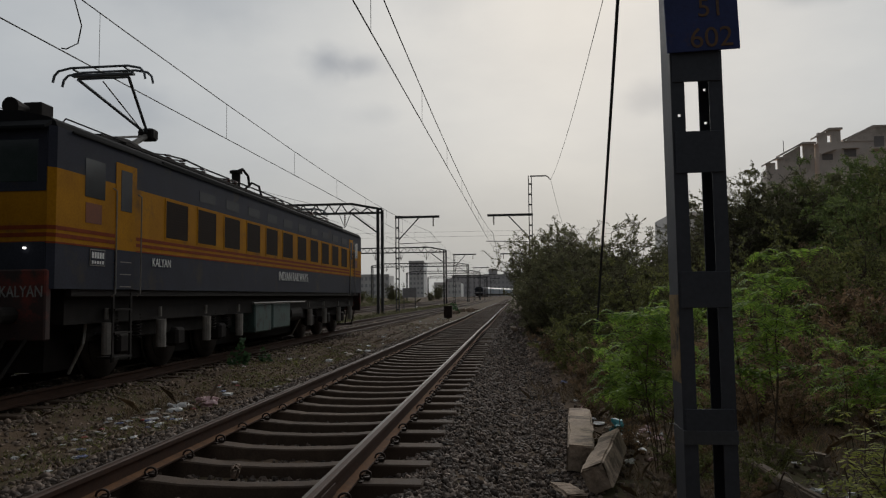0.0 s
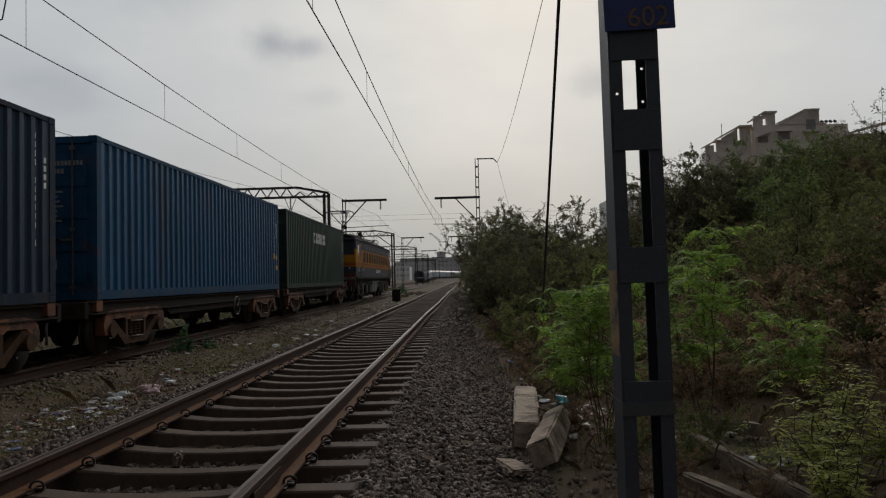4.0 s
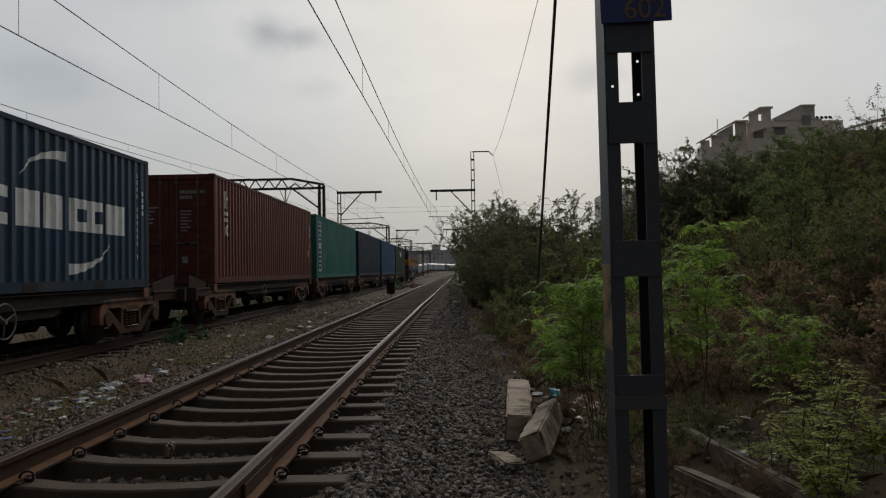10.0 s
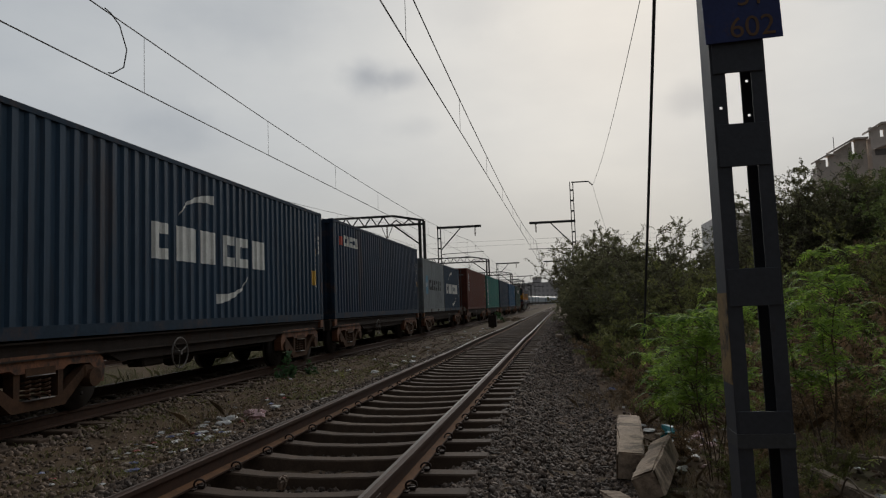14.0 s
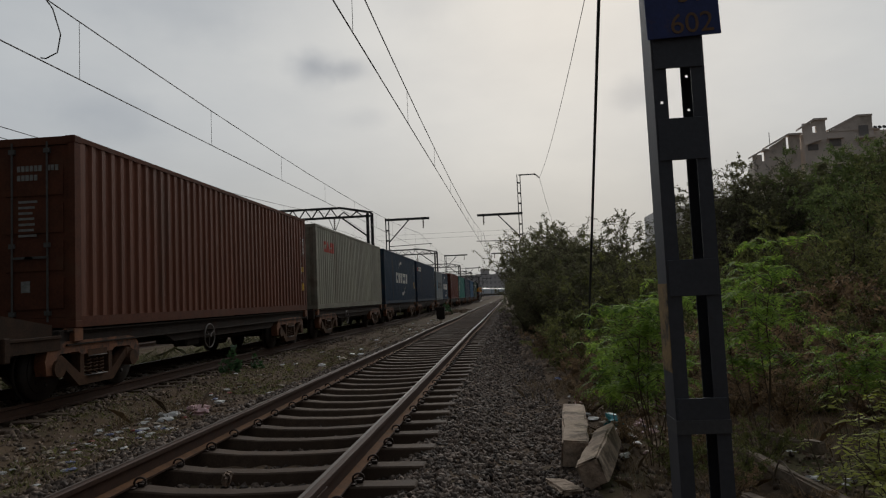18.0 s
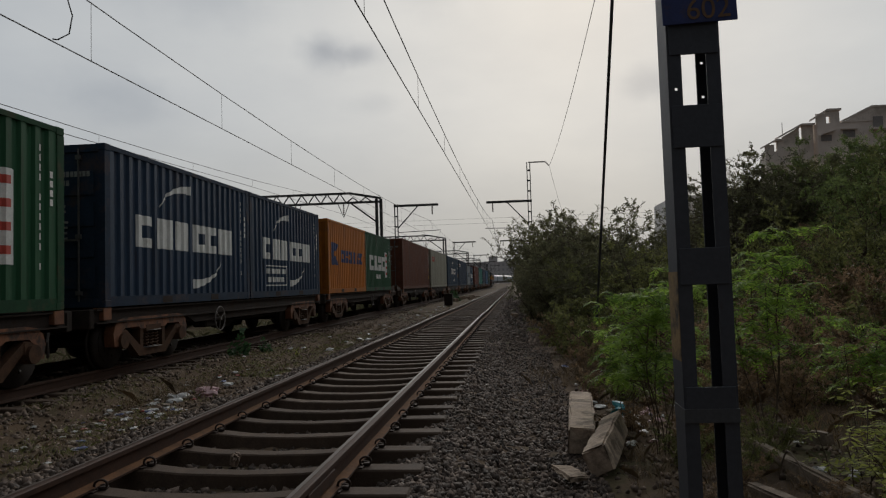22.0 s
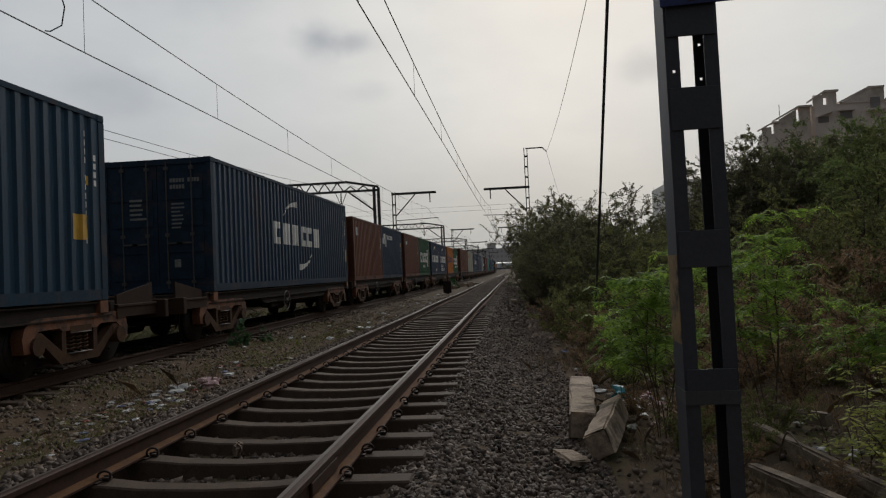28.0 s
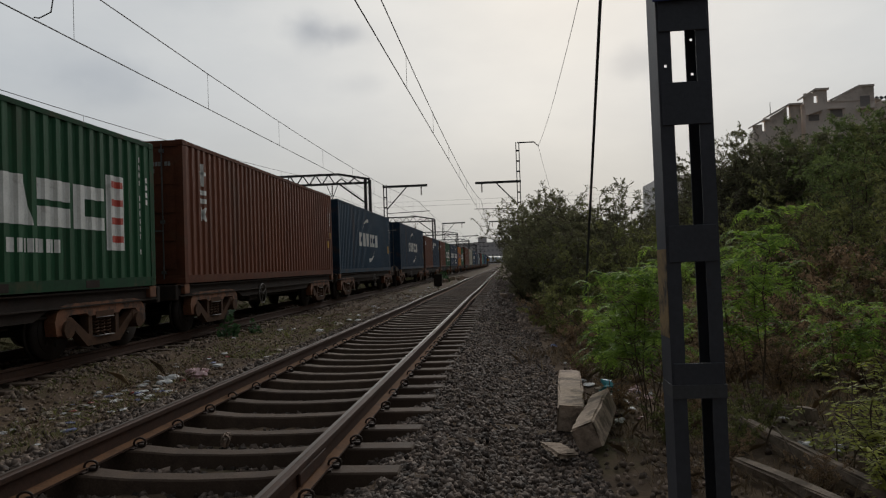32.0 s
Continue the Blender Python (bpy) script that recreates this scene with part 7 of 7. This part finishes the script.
for k, x, y, rz, s in ((0, 4.98, 6.1, 1.0, 1.05), (1, 4.55, 4.75, 2.0, 0.9), (1, 5.2, 5.7, 4.0, 1.1), (0, 5.4, 6.6, 5.0, 1.1), (0, 5.9, 7.4, 2.4, 1.1), (1, 5.6, 5.9, 5.2, 1.1), (2, -3.8, 16.4, 2.0, 0.7), (2, -3.0, 62.0, 1.0, 1.8), (2, -3.6, 66.0, 1.0, 1.8), (1, -2.69, 15.26, 1.0, 0.42), (1, 4.85, 5.5, 0.4, 0.8)):
    again(wd[k], x, y, rz, s)
# small undergrowth round the stalks and the mast foot
for k, x, y, rz, s in ((3, 3.52, 6.5, 0.3, 0.26), (5, 3.85, 7.1, 1.3, 0.32), (3, 4.15, 8.2, 2.3, 0.36), (5, 3.25, 7.7, 3.3, 0.28), (5, 3.7, 5.7, 4.3, 0.24), (3, 3.95, 6.2, 5.3, 0.24), (5, 4.5, 8.9, 0.8, 0.42), (3, 3.5, 9.6, 1.8, 0.42), (5, 5.3, 8.9, 2.8, 0.5), (5, 4.9, 9.6, 3.8, 0.5), (3, 5.9, 9.4, 4.8, 0.5),
                       (5, 3.05, 9.6, 5.8, 0.3), (5, 4.2, 5.1, 0.1, 0.2), (3, 4.35, 6.9, 1.1, 0.28), (5, 3.3, 5.0, 2.1, 0.18)):
    again(big[k], x, y, rz, s)
# low dry scrub and dark growth under the feathery shrubs
for k, x, y, rz, s in ((5, 5.6, 10.2, 0.5, 0.8), (5, 6.4, 8.8, 1.5, 0.75), (5, 4.7, 11.2, 2.5, 0.85), (5, 5.4, 12.2, 3.5, 0.9), (3, 3.9, 12.8, 4.5, 0.8), (5, 3.35, 13.6, 5.5, 0.6), (5, 6.6, 10.6, 0.9, 0.9), (5, 4.3, 9.9, 2.2, 0.45), (5, 3.4, 11.6, 1.2, 0.5), (3, 3.3, 15.6, 1.9, 0.75), (5, 2.95, 17.6, 0.2, 0.6)):
    again(big[k], x, y, rz, s)


def tufts(name, seed, n, area, size, mat, words, blades=9):
    """Dry grass as one sheet of blades."""
    rng = np.random.default_rng(seed)
    x = rng.uniform(area[0], area[1], n)
    y = rng.uniform(area[2], area[3], n)
    keep = rng.random(n) < 0.35 + 0.65 * (np.sin(x * 2.3 + 1) * np.sin(y * 1.1) > 0)
    x, y = x[keep], y[keep]
    z = ground_z(x, y)
    m = len(x)
    px = np.repeat(np.stack([x, y, z], 1), blades, 0) + rng.normal(0, 0.05, (m * blades, 3)) * [1, 1, 0]
    d = rng.normal(0, 0.45, (m * blades, 3))
    d[:, 2] = 1
    L = size * rng.uniform(0.4, 1.2, m * blades)[:, None]
    s = rng.normal(0, 1, (m * blades, 3)) * [1, 1, 0]
    s /= np.linalg.norm(s, axis=1)[:, None]
    w = 0.0012 + 0.0014 * rng.random((m * blades, 1)) + 0.0022 * size
    mid = px + d * L * 0.55
    tip = px + d * L + np.stack([d[:, 0] * L[:, 0] * 0.6, d[:, 1] * L[:, 0] * 0.6, -L[:, 0] * 0.18], 1)
    v = np.stack([px - s * w, px + s * w, mid + s * w * 0.8, tip, mid - s * w * 0.8], 1).reshape(-1, 3)
    ob = new(name, array_mesh(name, v, np.arange(len(v)).reshape(-1, 5), mat))
    return tagged(ob, words, "grass", kind="stuff")


tufts("dry_grass", 61, 2600, (2.9, 8.0, 4.2, 22.0), 0.17, "leaf_dry", "dry brown grass and stalks on the bank", 12)
tufts("dry_grass", 62, 260, (-4.3, -1.9, 5.0, 45.0), 0.14, "leaf_dry", "sparse dry grass between the tracks", 8)
tufts("green_grass", 63, 170, (-4.3, -2.0, 9.0, 60.0), 0.12, "leaf_hill", "sparse green grass between the tracks", 8)
tufts("rough_grass", 64, 1500, (4.6, 14.0, 7.0, 26.0), 0.36, "leaf_brown", "rough brownish grass among the scrub", 12)
tufts("green_grass", 69, 1500, (-4.4, -2.0, 4.5, 22.0), 0.075, "leaf_hill", "short sparse grass in the dirt between the tracks", 9)
tufts("dry_grass", 70, 1200, (-4.4, -1.9, 4.5, 26.0), 0.07, "leaf_dry", "short dry grass in the dirt between the tracks", 9)
tufts("dry_grass", 65, 46, (-3.2, -2.3, 9.3, 10.4), 0.34, "leaf_dry", "tuft of dry straw grass beside litter", 14)
tufts("dry_grass", 66, 70, (2.3, 3.3, 10.2, 12.6), 0.26, "leaf_dry", "dry straw grass beside the ballast", 10)
tufts("rough_grass", 67, 5200, (-9.6, -7.6, 4.0, 120.0), 0.45, "leaf_dark", "rough grass beyond the goods track", 9)
tufts("rough_grass", 68, 2600, (-22.0, -18.8, 6.0, 150.0), 1.3, "leaf_dark", "tall rough growth along the yard edge", 10)


# ---------- rubble and litter ----------
def rough_block(name, size, m, words, seed, mat="concrete", cut=0.03):
    """A worn concrete piece with chipped, uneven corners; its base is z = 0."""
    rng = random.Random(seed)
    sx, sy, sz = size
    bm = bmesh.new()
    bmesh.ops.create_cube(bm, size=1, matrix=Matrix.Translation((0, 0, sz / 2)) @ Matrix.Diagonal((sx, sy, sz, 1)))
    bmesh.ops.subdivide_edges(bm, edges=[e for e in bm.edges if abs((e.verts[0].co - e.verts[1].co).y) > sy * 0.9], cuts=6, use_grid_fill=True)
    bmesh.ops.bevel(bm, geom=[e for e in bm.edges if e.is_manifold and e.calc_face_angle(0) > 0.5], offset=cut * 0.5, segments=2, affect="EDGES")
    for v in bm.verts:
        v.co += Vector((rng.gauss(0, 0.006), rng.gauss(0, 0.012), rng.gauss(0, 0.005)))
    sh = Shape()
    bm.verts.index_update()
    sh.add([v.co[:] for v in bm.verts], [[v.index for v in f.verts] for f in bm.faces])
    bm.free()
    return solid(name, sh, mat, words, "concrete block", "broken concrete beside the track", m=m)


rough_block("broken_sleeper", (0.25, 2.25, 0.24), pose(2.735, 7.78, -0.44, 0, 2, -4.6), "broken half of a pale concrete sleeper on the ballast edge", 1)
rough_block("broken_sleeper", (0.20, 1.45, 0.22), pose(2.925, 6.64, -0.405, 1.0, -25, -13.5), "tilted pale concrete sleeper fragment beside the ballast", 2)
rough_block("concrete_post", (0.10, 2.3, 0.09), pose(4.30, 5.75, -0.43, 0, 8, 6), "fallen pale concrete post in the weeds", 3, "old_post")
rough_block("concrete_post", (0.12, 0.62, 0.12), pose(4.72, 7.2, -0.44, 0, 5, 40), "short broken concrete post among dry stalks", 4, "old_post")
rough_block("concrete_post", (0.09, 1.7, 0.09), pose(4.05, 4.75, -0.46, 0, -6, 18), "half buried concrete post near the mast foot", 5, "old_post")
rough_block("concrete_chunk", (0.2, 0.26, 0.035), pose(2.47, 5.75, -0.375, 8, 5, 30), "flat broken concrete chunk on the ballast", 6)
rough_block("concrete_chunk", (0.06, 0.1, 0.10), pose(-0.25, 5.72, -0.285, 10, 20, 15), "small stone standing between the rails", 7, "dirt_stone")
rough_block("mast_footing", (0.6, 0.7, 0.2), pose(3.0, 3.62, -0.55, 0, 0, 0), "concrete footing round the mast foot", 8)
dark_box = thing("trackside_box", pose(-2.62, 49.4, -0.46), "dark metal trackside equipment box on a short post", "equipment box")
part("case", Shape().box(-0.28, 0.28, -0.2, 0.2, 0.12, 0.9, 0.02), "frame_dark", dark_box)
part("lid", Shape().box(-0.31, 0.31, -0.23, 0.23, 0.9, 0.94, 0.01), "frame_dark", dark_box)
part("foot", Shape().box(-0.12, 0.12, -0.12, 0.12, -0.1, 0.12), "concrete", dark_box)
hoop = solid("wire_hoop", Shape().path([(4.02 + 0.02 * math.sin(i), 5.4 + 0.28 * math.cos(i * 0.4), -0.36 + 0.24 * math.sin(i * 0.4)) for i in range(9)], 0.006), "twig", "bent rusty wire hoop sticking out of the rubble", "wire")

MAT["board_grey"] = material("weathered_grey_board", (0.36, 0.345, 0.34), (0.27, 0.26, 0.255), 0.8, scale=3)
MAT["bag_teal"] = material("crumpled_teal_plastic", (0.02, 0.22, 0.24), (0.015, 0.15, 0.17), 0.45)
MAT["bag_white"] = material("crumpled_white_plastic", (0.55, 0.54, 0.52), (0.36, 0.35, 0.33), 0.5, scale=20)
MAT["bag_pink"] = material("crumpled_pink_plastic", (0.5, 0.32, 0.32), (0.34, 0.2, 0.2), 0.5, scale=20)
MAT["bag_red"] = material("crumpled_red_wrapper", (0.28, 0.04, 0.03), (0.18, 0.03, 0.025), 0.5, scale=20)
MAT["bag_blue"] = material("crumpled_blue_wrapper", (0.12, 0.14, 0.26), (0.08, 0.09, 0.17), 0.5, scale=20)
MAT["bag_tan"] = material("dirty_tan_paper", (0.30, 0.25, 0.18), (0.2, 0.16, 0.12), 0.8, scale=20)


def crumple(name, x, y, size, mat, words, seed, flat=0.35):
    """A crumpled bag or wrapper lying on the ground."""
    rng = random.Random(seed)
    bm = bmesh.new()
    bmesh.ops.create_icosphere(bm, subdivisions=2, radius=1)
    for v in bm.verts:
        k = rng.uniform(0.55, 1.15)
        v.co = Vector((v.co.x * size * k, v.co.y * size * k * 0.8, max(-0.2, v.co.z) * size * flat * k))
    sh = Shape()
    bm.verts.index_update()
    sh.add([v.co[:] for v in bm.verts], [[v.index for v in f.verts] for f in bm.faces])
    bm.free()
    return solid(name, sh, mat, words, "litter", "litter along the track", m=Matrix.Translation((x, y, float(ground_z(x, y)) + 0.02)) @ Matrix.Rotation(rng.uniform(0, 6), 4, "Z"))


crumple("plastic_bag", 3.27, 8.75, 0.15, "bag_teal", "crumpled teal plastic bag behind broken concrete", 1, 0.95)
crumple("plastic_bag", -2.45, 10.1, 0.24, "bag_pink", "flattened pinkish plastic bag beside dry grass", 2, 0.3)
crumple("plastic_bag", -2.75, 9.9, 0.16, "bag_white", "crumpled white plastic bag beside dry grass", 3, 0.4)
crumple("plastic_bag", -2.6, 9.45, 0.13, "bag_white", "torn white plastic bag beside dry grass", 4, 0.4)
crumple("plastic_bag", -2.25, 9.75, 0.15, "bag_pink", "crumpled pink plastic bag beside dry grass", 5, 0.45)
crumple("plastic_bag", -2.55, 17.4, 0.16, "bag_white", "flattened white plastic bag between the tracks", 6, 0.35)
crumple("paper_sack", -2.32, 18.6, 0.2, "bag_tan", "crushed tan paper sack between the tracks", 7, 0.35)
lr = random.Random(5)
board = thing("yard_signboard", pose(-9.15, 75.0, -0.46), "weathered grey signboard on two posts in the yard", "signboard")
part("panel", Shape().box(-0.75, 0.75, -0.02, 0.02, 1.5, 2.52, 0.005), "board_grey", board)
for x in (-0.6, 0.6):
    part("post", Shape().box(x - 0.04, x + 0.04, 0.022, 0.1, 0.0, 2.45), "far_steel", board)
for i in range(46):
    crumple("litter_scrap", lr.uniform(-19.5, -7.6), lr.uniform(42, 125), lr.uniform(0.12, 0.34), lr.choice(("bag_white", "bag_tan", "bag_tan")), "pale scrap of rubbish in the yard", 800 + i, 0.4)
LITTER = [("bag_white", "crumpled white plastic scrap"), ("bag_tan", "torn tan paper scrap"), ("bag_white", "creased white plastic scrap"), ("bag_white", "torn white paper scrap"), ("bag_red", "faded red wrapper"), ("bag_blue", "faded blue wrapper"), ("bag_tan", "dirty tan paper scrap")]
for i in range(110):
    mat, words = lr.choice(LITTER)
    crumple("litter_scrap", lr.gauss(-2.65, 0.4), lr.gauss(8.6, 1.3), lr.uniform(0.02, 0.075), mat, words + " on stony ground", 100 + i, 0.35)
for i in range(75):
    mat, words = lr.choice(LITTER[:3])
    crumple("litter_scrap", lr.uniform(-3.9, -1.7), lr.uniform(10, 48), lr.uniform(0.035, 0.12), mat, words + " between the tracks", 200 + i, 0.4)
for i in range(26):
    mat, words = lr.choice(LITTER)
    crumple("litter_scrap", lr.uniform(2.9, 4.4), lr.uniform(8.6, 14.5), lr.uniform(0.04, 0.10), mat, words + " under the bushes", 300 + i, 0.4)
for i in range(22):
    mat, words = lr.choice(LITTER[:3] + [("bag_pink", "crumpled pinkish plastic scrap")])
    crumple("litter_scrap", lr.gauss(3.35, 0.25), lr.gauss(8.4, 0.6), lr.uniform(0.04, 0.10), mat, words + " under the feathery shrub", 600 + i, 0.45)
for i in range(9):
    crumple("litter_scrap", lr.uniform(3.6, 5.4), lr.uniform(4.8, 7.5), lr.uniform(0.04, 0.08), "bag_white", "torn white plastic scrap among the weeds", 400 + i, 0.4)
for i in range(16):
    rough_block("rubble_stone", (lr.uniform(0.25, 0.7), lr.uniform(0.25, 0.6), lr.uniform(0.15, 0.4)), pose(lr.uniform(-3.6, -1.9), lr.uniform(58, 78), -0.42, lr.uniform(-8, 8), lr.uniform(-8, 8), lr.uniform(0, 90)), "pale rubble stone in a heap between the tracks", 500 + i)
for x, y, s in ((1.95, 31.0, 0.3), (3.15, 18.6, 0.24), (2.9, 18.9, 0.16), (3.35, 13.2, 0.2), (2.2, 24.0, 0.12)):
    rough_block("pale_stone", (s, s * 1.3, s * 0.7), pose(x, y, float(ground_z(x, y)) - 0.03, 4, 6, 30 * s), "rounded pale stone at the ballast edge", int(s * 1000))


# ---------- ballast ----------
def stones(name, seed, count, area, size, words, mat="ballast", lift=0.0):
    """Loose angular stones as one sheet of separate solids."""
    rng = np.random.default_rng(seed)
    x = rng.uniform(area[0], area[1], count)
    y = area[2] * (area[3] / area[2]) ** rng.random(count) if area[2] > 0 else rng.uniform(area[2], area[3], count)
    z = ground_z(x, y) + lift + rng.uniform(-0.012, 0.014, count)
    base = np.array([(a, b, c) for c in (-1, 1) for b in (-1, 1) for a in (-1, 1)], float)
    v = base[None] * (1 + rng.uniform(-0.45, 0.3, (count, 8, 3)))
    s = size * rng.uniform(0.55, 1.35, count)
    v *= s[:, None, None] * rng.uniform(0.55, 1.1, (count, 1, 3))
    q = rng.normal(0, 1, (count, 4))
    q /= np.linalg.norm(q, axis=1)[:, None]
    w, a, b, c = q.T
    R = np.stack([np.stack([1 - 2 * (b * b + c * c), 2 * (a * b - c * w), 2 * (a * c + b * w)], 1), np.stack([2 * (a * b + c * w), 1 - 2 * (a * a + c * c), 2 * (b * c - a * w)], 1), np.stack([2 * (a * c - b * w), 2 * (b * c + a * w), 1 - 2 * (a * a + b * b)], 1)], 1)
    v = np.einsum("nij,nkj->nki", R, v) + np.stack([x, y, z], 1)[:, None]
    f = np.array([(0, 2, 3, 1), (4, 5, 7, 6), (0, 1, 5, 4), (2, 6, 7, 3), (0, 4, 6, 2), (1, 3, 7, 5)])
    faces = (np.arange(count)[:, None, None] * 8 + f[None]).reshape(-1, 4)
    return tagged(new(name, array_mesh(name, v.reshape(-1, 3), faces, mat)), words, "ballast", kind="stuff")


stones("ballast_stones", 71, 26000, (0.95, 2.75, 3.0, 24), 0.021, "loose grey-brown ballast stones on the track shoulder")
stones("ballast_stones", 72, 5200, (-0.78, 0.78, 3.6, 30), 0.023, "ballast stones between the sleepers", lift=-0.005)
stones("ballast_stones", 73, 4200, (-1.75, -0.93, 4.0, 26), 0.026, "ballast stones along the sleeper ends")
stones("ballast_stones", 74, 9000, (-4.3, -1.5, 4.0, 40), 0.020, "scattered stones in the dirt between the tracks", "dirt_stone")
stones("ballast_stones", 75, 5000, (0.95, 3.1, 20, 75), 0.045, "ballast stones along the track")
stones("ballast_stones", 76, 6000, (-7.2, -3.9, 7, 70), 0.035, "dusty ballast stones under the goods track", "dirt_stone")
stones("ballast_stones", 78, 5200, (-1.75, 2.75, -6.0, 3.0), 0.024, "ballast stones under and behind the camera")
stones("ballast_stones", 79, 5000, (2.4, 3.6, 16, 80), 0.05, "stones and soil crumbs along the bushes", "dirt_stone")
stones("ballast_stones", 77, 2200, (2.4, 5.2, 4.2, 16), 0.022, "stones and soil crumbs beside the bushes", "dirt_stone")


# ---------- sleepers and rail fastenings ----------
def sleeper_shape():
    """Prestressed sleeper: deep flat ends, a lower waist in the middle."""
    s, rows = Shape(), []
    for x, w, top in ((-1.37, 0.085, -0.015), (-1.36, 0.095, 0.0), (-0.72, 0.095, 0.0), (-0.45, 0.085, -0.028), (0.0, 0.08, -0.04), (0.45, 0.085, -0.028), (0.72, 0.095, 0.0), (1.36, 0.095, 0.0), (1.37, 0.085, -0.015)):
        rows.append([(x, -w - 0.025, -0.2), (x, -w, top - 0.012), (x, -w + 0.012, top), (x, w - 0.012, top), (x, w, top - 0.012), (x, w + 0.025, -0.2)])
    v = [p for r in rows for p in r]
    n = 6
    f = [(k * n + i, k * n + i + 1, (k + 1) * n + i + 1, (k + 1) * n + i) for k in range(len(rows) - 1) for i in range(n - 1)]
    f += [tuple(range(n)), tuple(range((len(rows) - 1) * n, len(rows) * n))]
    return s.add(v, f)


def clip_shape():
    """A sprung rail clip: a bent round bar on a cast shoulder."""
    s = Shape()
    s.path([(0.012 + 0.045 * math.cos(radians(a)), 0.018 * math.cos(radians(a)), 0.048 + 0.044 * math.sin(radians(a))) for a in range(-60, 241, 30)], 0.0105, 6)
    s.path([(0.034, 0.01, 0.01), (0.04, 0.06, 0.022), (0.0, 0.075, 0.03), (-0.035, 0.05, 0.028)], 0.0105, 6)
    return s.box(-0.012, 0.05, 0.0, 0.05, 0.0, 0.03, 0.006)


sleeper_mesh, clip_mesh = sleeper_shape().mesh("sleeper", MAT["sleeper"]), clip_shape().mesh("clip", MAT["clip"], True)
pad_mesh = Shape().box(-0.09, 0.09, -0.075, 0.075, 0.001, 0.012).mesh("rail_pad", MAT["clip"])
sr = random.Random(8)
for k in range(176):
    y = 4.645 + (k - 16) * 0.637 + sr.gauss(0, 0.012)
    sl = new("sleeper", sleeper_mesh)
    sl.parent = TRACK["near"]
    sl.matrix_local = Matrix.Translation((sr.gauss(0, 0.012), y, -0.184 + sr.gauss(0, 0.004))) @ Matrix.Rotation(sr.gauss(0, 0.008), 4, "Z")
    if 2.5 < y < 26:
        for side in (-1, 1):
            for inner in (-1, 1):
                c = new("clip", clip_mesh)
                c.parent = sl
                c.matrix_local = Matrix.Translation((side * 0.838 + inner * 0.088, 0, 0.002)) @ Matrix.Diagonal((0.85 * inner, 0.8, 0.78, 1))
            if y < 14:
                p = new("rail_pad", pad_mesh)
                p.parent = sl
                p.location = (side * 0.838, 0, 0)
far_sl = Shape()
for k in range(200):
    far_sl.box(-1.35, 1.35, 106.6 + k * 0.637, 106.84 + k * 0.637, -0.3, -0.185)
tagged(part("far_sleepers", far_sl, "sleeper", TRACK["near"], "sleepers fading into the distance"), kind="stuff")
for k in range(120):
    sl = new("sleeper", sleeper_mesh)
    sl.parent = TRACK["goods"]
    sl.location = (sr.gauss(0, 0.015), 6 + k * 0.62, -0.19)
joint = part("rail_joint_plate", Shape().box(0.848, 0.872, 4.1, 4.7, -0.13, -0.05, 0.006), "rail", TRACK["near"], "bolted fishplate")


# ---------- what moves ----------
def motions():
    times = [0.0, 1.0] + [2.0 * k for k in range(1, 17)]
    for ob, off, x, z in MOVERS:
        walk(ob, [(t, pose(x, train_at(t) + off, z)) for t in times])
    for ob, back in FAR:
        rows = []
        for t in times:
            x, y, a = far_line(back + 13.0 - 12.5 * t)
            rise = min(1, max(0, (y - 230) / 70))
            rows.append((t, pose(x, y, rise * rise * (3 - 2 * rise) - 0.3, 0, 0, -math.degrees(a))))
        walk(ob, rows)
    turning = [2 * k / FPS for k in range(481)]
    for ax, radius in WHEELS:
        x, y, z = ax.location
        walk(ax, [(t, pose(x, y, z, -math.degrees((train_at(t) - train_at(0)) / radius))) for t in turning])


motions()
